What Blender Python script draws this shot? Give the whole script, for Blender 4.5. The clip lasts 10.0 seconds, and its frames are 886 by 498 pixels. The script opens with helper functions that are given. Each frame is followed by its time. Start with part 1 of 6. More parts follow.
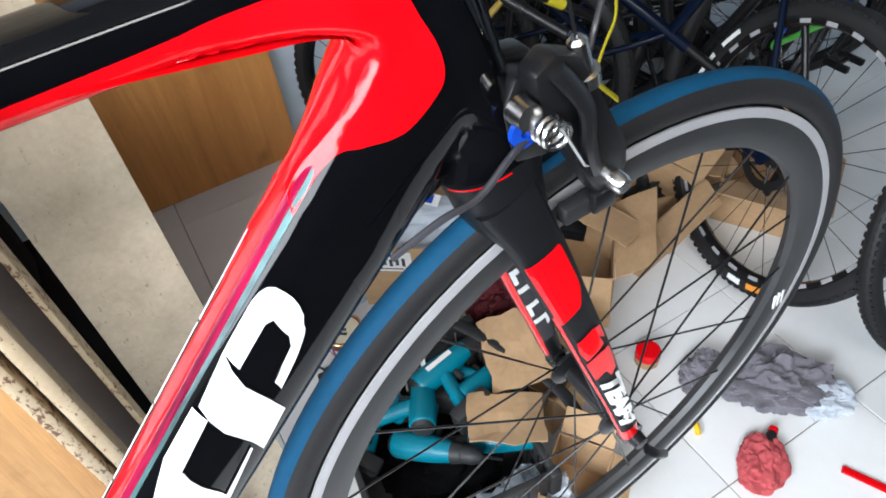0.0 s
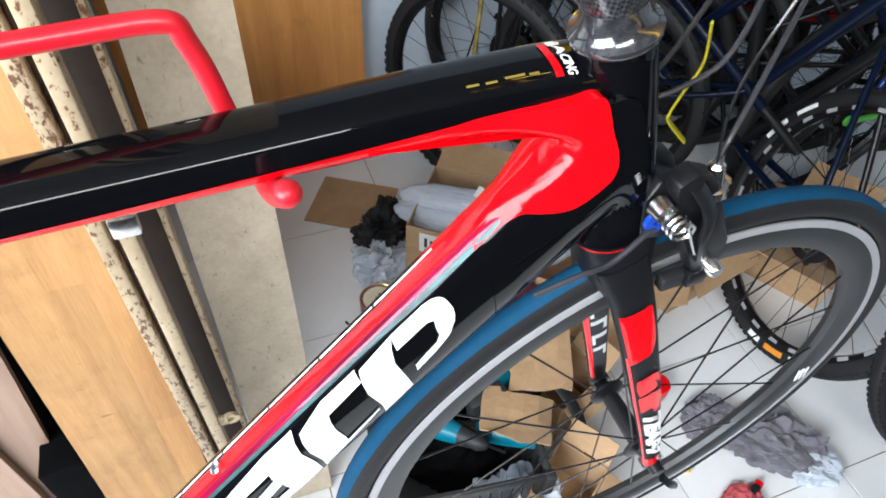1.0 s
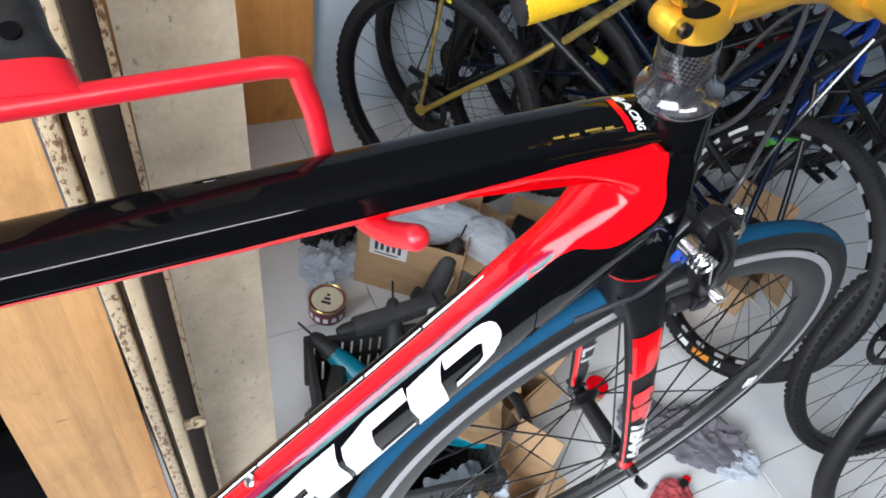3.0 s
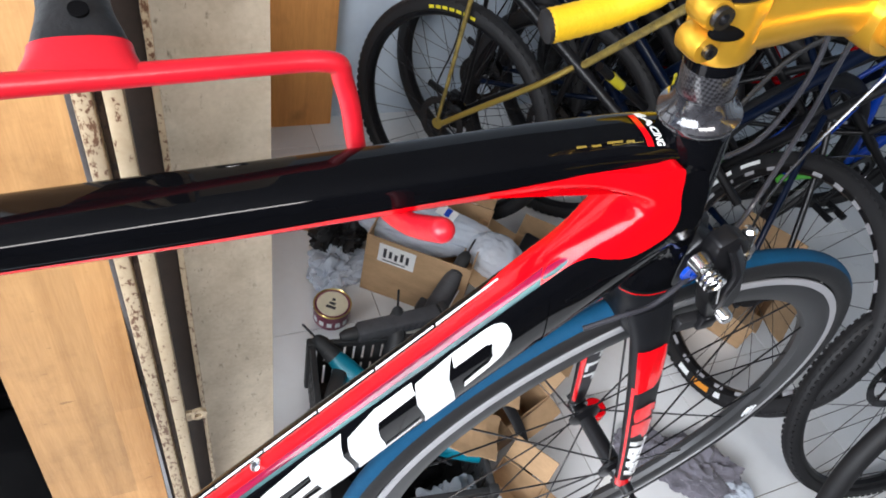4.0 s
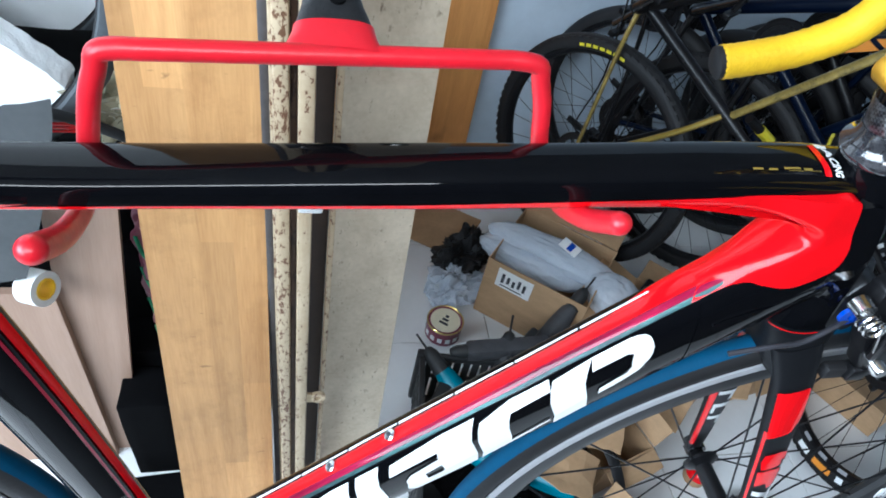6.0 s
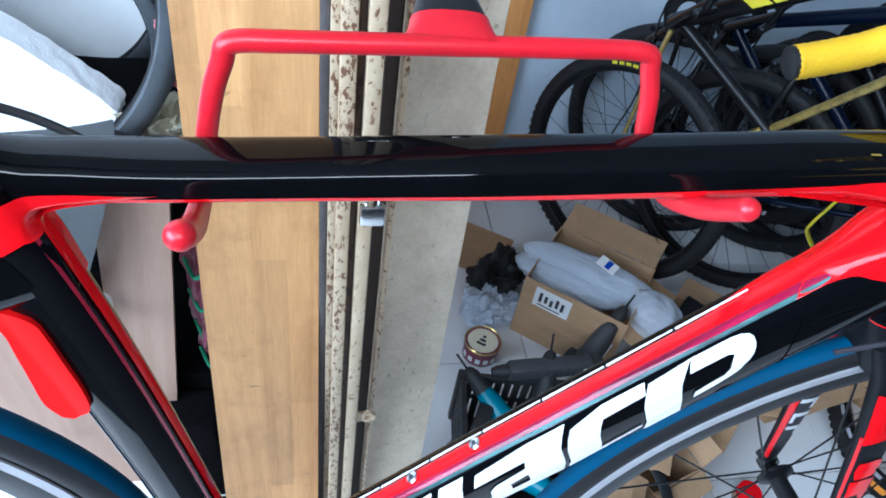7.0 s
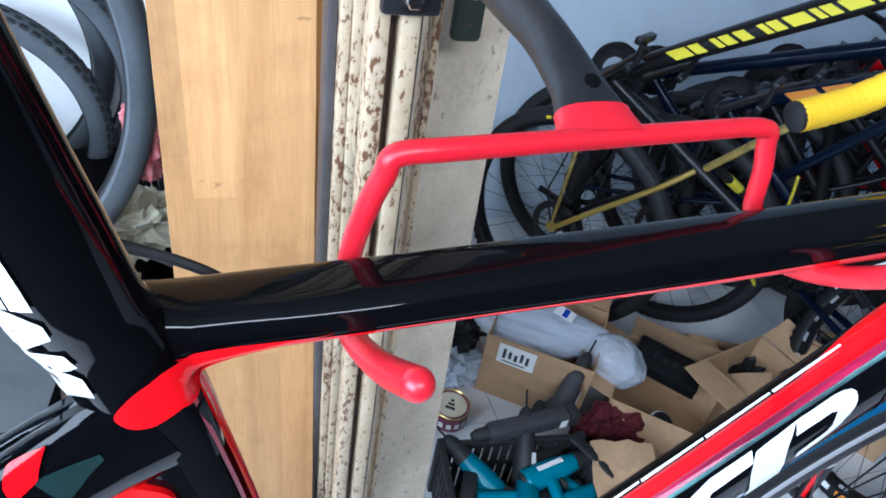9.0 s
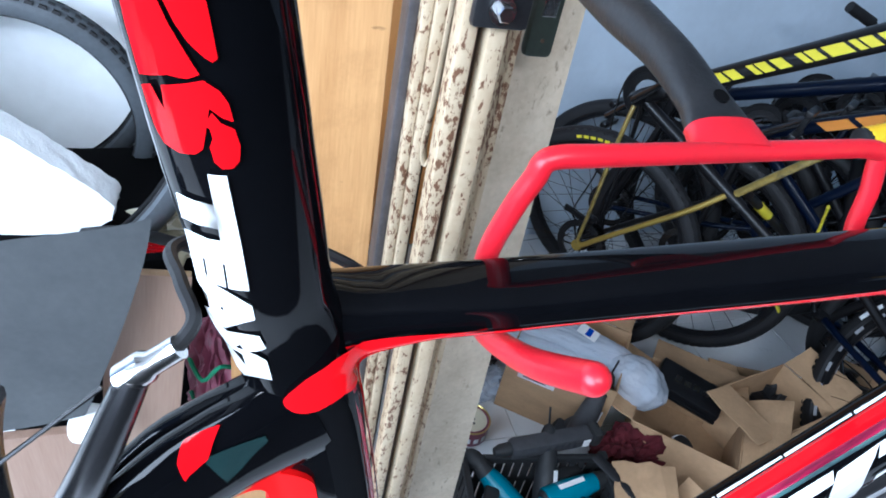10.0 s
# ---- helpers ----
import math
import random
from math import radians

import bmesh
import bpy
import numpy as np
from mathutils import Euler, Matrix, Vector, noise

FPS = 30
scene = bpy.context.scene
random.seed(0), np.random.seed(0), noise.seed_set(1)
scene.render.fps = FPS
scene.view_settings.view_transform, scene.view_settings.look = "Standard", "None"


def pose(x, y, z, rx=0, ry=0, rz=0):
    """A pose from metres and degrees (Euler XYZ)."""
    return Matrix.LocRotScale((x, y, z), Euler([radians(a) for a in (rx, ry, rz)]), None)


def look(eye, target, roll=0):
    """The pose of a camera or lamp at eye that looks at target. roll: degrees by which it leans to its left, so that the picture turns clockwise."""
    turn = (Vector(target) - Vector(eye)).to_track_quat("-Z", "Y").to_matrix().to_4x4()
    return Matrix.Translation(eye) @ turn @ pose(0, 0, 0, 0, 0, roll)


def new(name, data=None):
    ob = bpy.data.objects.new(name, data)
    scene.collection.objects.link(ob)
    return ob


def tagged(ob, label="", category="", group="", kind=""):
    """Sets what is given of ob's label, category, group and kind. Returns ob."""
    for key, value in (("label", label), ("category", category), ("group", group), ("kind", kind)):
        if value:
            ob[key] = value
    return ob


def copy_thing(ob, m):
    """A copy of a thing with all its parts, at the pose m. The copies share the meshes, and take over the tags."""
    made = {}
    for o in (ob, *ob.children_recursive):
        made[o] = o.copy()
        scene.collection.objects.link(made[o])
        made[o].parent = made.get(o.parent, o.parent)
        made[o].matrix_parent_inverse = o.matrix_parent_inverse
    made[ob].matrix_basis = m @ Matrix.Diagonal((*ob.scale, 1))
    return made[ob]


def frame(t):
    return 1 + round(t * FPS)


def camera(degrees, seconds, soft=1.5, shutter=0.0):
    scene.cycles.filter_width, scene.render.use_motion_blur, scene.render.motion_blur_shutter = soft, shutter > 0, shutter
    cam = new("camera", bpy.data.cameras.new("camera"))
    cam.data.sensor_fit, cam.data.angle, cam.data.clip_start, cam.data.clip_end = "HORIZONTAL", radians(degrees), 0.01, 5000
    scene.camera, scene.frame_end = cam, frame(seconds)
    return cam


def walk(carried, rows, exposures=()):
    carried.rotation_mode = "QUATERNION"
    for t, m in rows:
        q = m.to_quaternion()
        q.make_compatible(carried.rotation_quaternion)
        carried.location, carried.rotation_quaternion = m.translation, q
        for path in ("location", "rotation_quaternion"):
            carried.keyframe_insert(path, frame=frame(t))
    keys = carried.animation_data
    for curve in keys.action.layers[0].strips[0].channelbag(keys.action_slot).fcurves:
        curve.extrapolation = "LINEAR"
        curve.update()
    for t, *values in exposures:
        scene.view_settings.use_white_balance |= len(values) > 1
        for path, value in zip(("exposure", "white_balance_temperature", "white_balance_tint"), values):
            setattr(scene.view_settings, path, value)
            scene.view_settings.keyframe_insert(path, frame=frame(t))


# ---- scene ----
cam = camera(67.9, 10.0, 1.8)
PATH = [
    (0, (-0.081, -0.254, 1.45), (0.51, 1.005, 0.013), -7.8),
    (0.5, (-0.119, -0.261, 1.503), (0.439, 1.012, 0.065), -2.1),
    (1, (-0.163, -0.259, 1.541), (0.357, 0.984, 0.062), 3.3),
    (1.5, (-0.184, -0.254, 1.562), (0.427, 0.908, 0.053), 9.2),
    (2, (-0.213, -0.245, 1.579), (0.495, 0.88, 0.085), 11.0),
    (2.2, (-0.223, -0.238, 1.58), (0.499, 0.878, 0.085), 12.1),
    (3.3, (-0.253, -0.227, 1.56), (0.505, 0.917, 0.106), 13.0),
    (3.5, (-0.258, -0.225, 1.557), (0.526, 0.884, 0.09), 14.5),
    (4, (-0.261, -0.242, 1.569), (0.475, 0.942, 0.135), 15.5),
    (4.5, (-0.264, -0.248, 1.578), (0.41, 1.005, 0.172), 14.3),
    (5, (-0.266, -0.252, 1.575), (0.335, 1.03, 0.163), 14.0),
    (5.5, (-0.284, -0.264, 1.569), (0.234, 1.049, 0.152), 13.8),
    (6, (-0.305, -0.272, 1.566), (0.126, 1.069, 0.146), 13.4),
    (6.2, (-0.315, -0.278, 1.564), (0.084, 1.104, 0.174), 12.2),
    (7.3, (-0.373, -0.269, 1.536), (0.013, 1.151, 0.182), 9.8),
    (7.5, (-0.388, -0.265, 1.535), (0.042, 1.18, 0.22), 8.5),
    (8, (-0.415, -0.251, 1.542), (0.155, 1.198, 0.287), 10.1),
    (8.5, (-0.436, -0.238, 1.545), (0.185, 1.212, 0.315), 9.1),
    (9, (-0.464, -0.214, 1.529), (0.172, 1.244, 0.317), 10.3),
    (9.5, (-0.498, -0.206, 1.521), (0.141, 1.262, 0.323), 11.5),
    (10, (-0.524, -0.207, 1.519), (0.098, 1.285, 0.341), 12.2),
]
walk(cam, [(t, look(eye, target, roll)) for t, eye, target, roll in PATH], ((0.0, 0.14, 6250, 11), (1.5, 0.07, 6200, 11), (2.2, -0.04, 6150, 11), (4.5, -0.09, 6350, 15), (5.2, -0.10, 6250, 13), (6.0, -0.27, 5500, 6), (7.2, -0.26, 5050, 8), (10.0, -0.20, 5200, 10)))

# ---- light: daylight from the open side of the shop, a tube lamp under the ceiling ----
world = bpy.data.worlds.new("sky")
scene.world = world
world.use_nodes = True
wt = world.node_tree
sky = wt.nodes.new("ShaderNodeTexSky")
sky.sky_type, sky.sun_disc = "NISHITA", False
sky.sun_elevation, sky.sun_rotation = radians(48), radians(200)
wt.links.new(sky.outputs[0], wt.nodes["Background"].inputs[0])
wt.nodes["Background"].inputs[1].default_value = 0.15

sun = new("sun", bpy.data.lights.new("sun", "SUN"))
sun.data.energy, sun.data.angle, sun.data.color = 2.0, radians(0.6), (1.0, 0.95, 0.88)
sun.matrix_world = look((-9, -3, 9), (-3.4, 0, 0))

# a tube lamp under the ceiling behind the viewer
tube_lamp = new("tube_light", bpy.data.lights.new("tube_light", "AREA"))
tube_lamp.data.shape, tube_lamp.data.size, tube_lamp.data.size_y = "RECTANGLE", 1.2, 0.25
tube_lamp.data.energy, tube_lamp.data.color = 34, (1.0, 0.97, 0.92)
tube_lamp.matrix_world = look((-0.40, -1.45, 2.45), (-0.1, 0.45, 0.9))

# the open side of the shop, to the left
side_light = new("side_daylight", bpy.data.lights.new("side_daylight", "AREA"))
side_light.data.shape, side_light.data.size, side_light.data.size_y = "RECTANGLE", 2.4, 1.2
side_light.data.energy, side_light.data.color = 205, (0.92, 0.97, 1.0)
side_light.matrix_world = look((-2.28, -0.95, 2.05), (-0.6, 0.6, 0.95))

# ---- materials ----
def mat(name, color, rough=0.5, metal=0.0, vary=0.0, scale=8.0, dark=None, bump=0.0, bump_scale=120.0, coat=0.0,
        spread=0.0, stretch=(1, 1, 1), alpha=1.0, trans=0.0, ior=1.45, rvary=0.0, sheen=0.0, spec=0.5, cior=1.5, turn=0.0):
    """Principled surface with two scales of colour variation, fine relief and uneven gloss."""
    m = bpy.data.materials.new(name)
    m.use_nodes = True
    nt = m.node_tree
    b = nt.nodes["Principled BSDF"]
    b.inputs["Roughness"].default_value, b.inputs["Metallic"].default_value = rough, metal
    b.inputs["Coat Weight"].default_value, b.inputs["Coat Roughness"].default_value = coat, 0.04
    b.inputs["Alpha"].default_value, b.inputs["Transmission Weight"].default_value = alpha, trans
    b.inputs["IOR"].default_value, b.inputs["Sheen Weight"].default_value = ior, sheen
    b.inputs["Specular IOR Level"].default_value, b.inputs["Coat IOR"].default_value = spec, cior
    tc = nt.nodes.new("ShaderNodeTexCoord")
    mp = nt.nodes.new("ShaderNodeMapping")
    mp.inputs["Scale"].default_value = stretch
    if turn:
        mp.vector_type = "TEXTURE"
        mp.inputs["Rotation"].default_value = (0, radians(turn), 0)
        mp.inputs["Scale"].default_value = [1 / k for k in stretch]
    nt.links.new(tc.outputs["Object"], mp.inputs[0])
    col = (*color, 1)
    b.inputs["Base Color"].default_value = col
    if vary > 0:
        n1 = nt.nodes.new("ShaderNodeTexNoise")
        n1.inputs["Scale"].default_value, n1.inputs["Detail"].default_value = scale, 6
        n1.inputs["Roughness"].default_value = 0.65
        nt.links.new(mp.outputs[0], n1.inputs["Vector"])
        n2 = nt.nodes.new("ShaderNodeTexNoise")
        n2.inputs["Scale"].default_value, n2.inputs["Detail"].default_value = scale * 9, 3
        nt.links.new(mp.outputs[0], n2.inputs["Vector"])
        add = nt.nodes.new("ShaderNodeMath")
        add.operation = "MULTIPLY_ADD"
        nt.links.new(n2.outputs[0], add.inputs[0])
        add.inputs[1].default_value = 0.35
        nt.links.new(n1.outputs[0], add.inputs[2])
        ramp = nt.nodes.new("ShaderNodeMapRange")
        ramp.inputs["From Min"].default_value, ramp.inputs["From Max"].default_value = 0.45, 0.95
        nt.links.new(add.outputs[0], ramp.inputs[0])
        mix = nt.nodes.new("ShaderNodeMix")
        mix.data_type = "RGBA"
        d = dark if dark else tuple(c * (1 - vary) for c in color)
        mix.inputs[6].default_value, mix.inputs[7].default_value = col, (*d, 1)
        fac = nt.nodes.new("ShaderNodeMath")
        fac.operation = "MULTIPLY"
        fac.inputs[1].default_value = 1.0 if not dark else vary
        nt.links.new(ramp.outputs[0], fac.inputs[0])
        nt.links.new(fac.outputs[0], mix.inputs[0])
        out = mix.outputs[2]
        if spread > 0:
            info = nt.nodes.new("ShaderNodeObjectInfo")
            hsv = nt.nodes.new("ShaderNodeHueSaturation")
            mr = nt.nodes.new("ShaderNodeMapRange")
            mr.inputs["To Min"].default_value, mr.inputs["To Max"].default_value = 1 - spread, 1 + spread
            nt.links.new(info.outputs["Random"], mr.inputs[0])
            nt.links.new(mr.outputs[0], hsv.inputs["Value"])
            nt.links.new(out, hsv.inputs["Color"])
            out = hsv.outputs[0]
        nt.links.new(out, b.inputs["Base Color"])
        if rvary > 0:
            rr = nt.nodes.new("ShaderNodeMapRange")
            rr.inputs["To Min"].default_value, rr.inputs["To Max"].default_value = max(0.02, rough - rvary), min(1, rough + rvary)
            nt.links.new(n1.outputs[0], rr.inputs[0])
            nt.links.new(rr.outputs[0], b.inputs["Roughness"])
    if bump > 0:
        nb = nt.nodes.new("ShaderNodeTexNoise")
        nb.inputs["Scale"].default_value, nb.inputs["Detail"].default_value = bump_scale, 4
        nt.links.new(mp.outputs[0], nb.inputs["Vector"])
        bp = nt.nodes.new("ShaderNodeBump")
        bp.inputs["Strength"].default_value, bp.inputs["Distance"].default_value = bump, 0.002
        nt.links.new(nb.outputs[0], bp.inputs["Height"])
        nt.links.new(bp.outputs[0], b.inputs["Normal"])
    return m


def wood(name, light, darkc, ring=26.0, stretch=(14, 14, 0.9), rough=0.55, knots=True, strips=0.0):
    """Long-grained board: stretched grain lines over soft bands, with small dark marks."""
    m = bpy.data.materials.new(name)
    m.use_nodes = True
    nt = m.node_tree
    b = nt.nodes["Principled BSDF"]
    b.inputs["Roughness"].default_value = rough
    tc = nt.nodes.new("ShaderNodeTexCoord")
    mp = nt.nodes.new("ShaderNodeMapping")
    mp.inputs["Scale"].default_value = stretch
    nt.links.new(tc.outputs["Object"], mp.inputs[0])
    n1 = nt.nodes.new("ShaderNodeTexNoise")
    n1.inputs["Scale"].default_value, n1.inputs["Detail"].default_value, n1.inputs["Distortion"].default_value = 1.3, 8, 1.2
    nt.links.new(mp.outputs[0], n1.inputs["Vector"])
    n2 = nt.nodes.new("ShaderNodeTexNoise")
    n2.inputs["Scale"].default_value, n2.inputs["Detail"].default_value = ring, 5
    nt.links.new(mp.outputs[0], n2.inputs["Vector"])
    n3 = nt.nodes.new("ShaderNodeTexNoise")
    n3.inputs["Scale"].default_value, n3.inputs["Detail"].default_value = 6.0, 6
    nt.links.new(tc.outputs["Object"], n3.inputs["Vector"])
    s = nt.nodes.new("ShaderNodeMath")
    s.operation = "MULTIPLY_ADD"
    s.inputs[1].default_value = 0.4
    nt.links.new(n2.outputs[0], s.inputs[0])
    nt.links.new(n1.outputs[0], s.inputs[2])
    r = nt.nodes.new("ShaderNodeValToRGB")
    r.color_ramp.elements[0].position, r.color_ramp.elements[0].color = 0.45, (*light, 1)
    r.color_ramp.elements[1].position, r.color_ramp.elements[1].color = 0.95, (*darkc, 1)
    nt.links.new(s.outputs[0], r.inputs[0])
    out = r.outputs[0]
    if knots:
        k = nt.nodes.new("ShaderNodeMapRange")
        k.inputs["From Min"].default_value, k.inputs["From Max"].default_value = 0.62, 0.78
        k.inputs["To Max"].default_value = 0.55
        nt.links.new(n3.outputs[0], k.inputs[0])
        mix = nt.nodes.new("ShaderNodeMix")
        mix.data_type = "RGBA"
        nt.links.new(k.outputs[0], mix.inputs[0])
        nt.links.new(out, mix.inputs[6])
        mix.inputs[7].default_value = (*(c * 0.45 for c in darkc), 1)
        out = mix.outputs[2]
    if strips > 0:
        # glued strips, each of its own tone, with small dark flecks
        sx = nt.nodes.new("ShaderNodeSeparateXYZ")
        nt.links.new(tc.outputs["Object"], sx.inputs[0])
        dv = nt.nodes.new("ShaderNodeMath")
        dv.operation, dv.inputs[1].default_value = "DIVIDE", strips
        nt.links.new(sx.outputs[0], dv.inputs[0])
        fl = nt.nodes.new("ShaderNodeMath")
        fl.operation = "FLOOR"
        nt.links.new(dv.outputs[0], fl.inputs[0])
        w0 = nt.nodes.new("ShaderNodeTexWhiteNoise")
        w0.noise_dimensions = "1D"
        nt.links.new(fl.outputs[0], w0.inputs["W"])
        zl = nt.nodes.new("ShaderNodeMath")
        zl.operation, zl.inputs[1].default_value = "MULTIPLY_ADD", 1.7
        nt.links.new(sx.outputs[2], zl.inputs[0])
        nt.links.new(w0.outputs["Value"], zl.inputs[2])
        zf = nt.nodes.new("ShaderNodeMath")
        zf.operation = "FLOOR"
        nt.links.new(zl.outputs[0], zf.inputs[0])
        cell = nt.nodes.new("ShaderNodeCombineXYZ")
        nt.links.new(fl.outputs[0], cell.inputs[0])
        nt.links.new(zf.outputs[0], cell.inputs[1])
        wn = nt.nodes.new("ShaderNodeTexWhiteNoise")
        wn.noise_dimensions = "2D"
        nt.links.new(cell.outputs[0], wn.inputs["Vector"])
        mr = nt.nodes.new("ShaderNodeMapRange")
        mr.inputs["To Min"].default_value, mr.inputs["To Max"].default_value = 0.80, 1.08
        nt.links.new(wn.outputs["Value"], mr.inputs[0])
        # dull grey-brown handling stains
        sn = nt.nodes.new("ShaderNodeTexNoise")
        sn.inputs["Scale"].default_value, sn.inputs["Detail"].default_value, sn.inputs["Roughness"].default_value = 9.0, 7, 0.7
        nt.links.new(tc.outputs["Object"], sn.inputs["Vector"])
        sm = nt.nodes.new("ShaderNodeMapRange")
        sm.inputs["From Min"].default_value, sm.inputs["From Max"].default_value, sm.inputs["To Max"].default_value = 0.50, 0.80, 0.75
        nt.links.new(sn.outputs[0], sm.inputs[0])
        st_mix = nt.nodes.new("ShaderNodeMix")
        st_mix.data_type = "RGBA"
        nt.links.new(sm.outputs[0], st_mix.inputs[0])
        nt.links.new(out, st_mix.inputs[6])
        st_mix.inputs[7].default_value = (*(c * 0.72 for c in darkc), 1)
        out = st_mix.outputs[2]
        hs = nt.nodes.new("ShaderNodeHueSaturation")
        nt.links.new(mr.outputs[0], hs.inputs["Value"])
        nt.links.new(out, hs.inputs["Color"])
        mp2 = nt.nodes.new("ShaderNodeMapping")
        mp2.inputs["Scale"].default_value = (14, 14, 30)
        nt.links.new(tc.outputs["Object"], mp2.inputs[0])
        fk_n = nt.nodes.new("ShaderNodeTexNoise")
        fk_n.inputs["Scale"].default_value, fk_n.inputs["Detail"].default_value = 2.2, 2
        nt.links.new(mp2.outputs[0], fk_n.inputs["Vector"])
        fr = nt.nodes.new("ShaderNodeMapRange")
        fr.inputs["From Min"].default_value, fr.inputs["From Max"].default_value = 0.72, 0.78
        fr.inputs["To Max"].default_value = 0.6
        nt.links.new(fk_n.outputs[0], fr.inputs[0])
        mx = nt.nodes.new("ShaderNodeMix")
        mx.data_type = "RGBA"
        nt.links.new(fr.outputs[0], mx.inputs[0])
        nt.links.new(hs.outputs[0], mx.inputs[6])
        mx.inputs[7].default_value = (*(c * 0.4 for c in darkc), 1)
        out = mx.outputs[2]
    nt.links.new(out, b.inputs["Base Color"])
    bp = nt.nodes.new("ShaderNodeBump")
    bp.inputs["Strength"].default_value, bp.inputs["Distance"].default_value = 0.25, 0.001
    nt.links.new(n2.outputs[0], bp.inputs["Height"])
    nt.links.new(bp.outputs[0], b.inputs["Normal"])
    return m


def flaking(name, paint, under, amount=0.6, scale=45.0, dirt=None, uneven=0.0, soft=0.03):
    """Old paint with chips that show dark rusty steel, in sharp-edged spots."""
    m = mat(name, paint, 0.55, 0, 0.8 if dirt else 0.18, 16 if dirt else 6, dark=dirt, bump=0.3, bump_scale=90)
    nt = m.node_tree
    b = nt.nodes["Principled BSDF"]
    src = b.inputs["Base Color"].links[0].from_socket
    tc = nt.nodes["Texture Coordinate"]
    mp = nt.nodes.new("ShaderNodeMapping")
    mp.inputs["Scale"].default_value = (1.5, 1.5, 0.75)
    nt.links.new(tc.outputs["Object"], mp.inputs[0])
    n = nt.nodes.new("ShaderNodeTexNoise")
    n.inputs["Scale"].default_value, n.inputs["Detail"].default_value, n.inputs["Roughness"].default_value = scale, 7, 0.7
    nt.links.new(mp.outputs[0], n.inputs["Vector"])
    k = nt.nodes.new("ShaderNodeMapRange")
    k.inputs["From Min"].default_value, k.inputs["From Max"].default_value = amount, amount + soft
    big = nt.nodes.new("ShaderNodeTexNoise")
    big.inputs["Scale"].default_value, big.inputs["Detail"].default_value = 7.0, 3
    nt.links.new(tc.outputs["Object"], big.inputs["Vector"])
    info = nt.nodes.new("ShaderNodeObjectInfo")
    wear = nt.nodes.new("ShaderNodeMath")
    wear.operation, wear.inputs[1].default_value = "MULTIPLY_ADD", uneven
    nt.links.new(info.outputs["Random"], wear.inputs[0])
    nt.links.new(n.outputs[0], wear.inputs[2])
    patch = nt.nodes.new("ShaderNodeMath")
    patch.operation, patch.inputs[1].default_value = "MULTIPLY_ADD", 0.22
    nt.links.new(big.outputs[0], patch.inputs[0])
    nt.links.new(wear.outputs[0], patch.inputs[2])
    less = nt.nodes.new("ShaderNodeMath")
    less.operation, less.inputs[1].default_value = "SUBTRACT", 0.11 + uneven / 2
    nt.links.new(patch.outputs[0], less.inputs[0])
    nt.links.new(less.outputs[0], k.inputs[0])
    mix = nt.nodes.new("ShaderNodeMix")
    mix.data_type = "RGBA"
    nt.links.new(k.outputs[0], mix.inputs[0])
    nt.links.new(src, mix.inputs[6])
    mix.inputs[7].default_value = (*under, 1)
    nt.links.new(mix.outputs[2], b.inputs["Base Color"])
    return m


def weave(name):
    """Glossy carbon cloth: small dark and light checks under clear coat."""
    m = mat(name, (0.02, 0.02, 0.022), 0.3, 0.3, coat=1.0)
    nt = m.node_tree
    tc = nt.nodes["Texture Coordinate"]
    mp = nt.nodes.new("ShaderNodeMapping")
    mp.inputs["Rotation"].default_value = (radians(20), radians(35), radians(45))
    nt.links.new(tc.outputs["Object"], mp.inputs[0])
    ch = nt.nodes.new("ShaderNodeTexChecker")
    ch.inputs["Scale"].default_value = 560
    ch.inputs["Color1"].default_value, ch.inputs["Color2"].default_value = (0.055, 0.055, 0.06, 1), (0.008, 0.008, 0.010, 1)
    nt.links.new(mp.outputs[0], ch.inputs["Vector"])
    nt.links.new(ch.outputs[0], nt.nodes["Principled BSDF"].inputs["Base Color"])
    return m


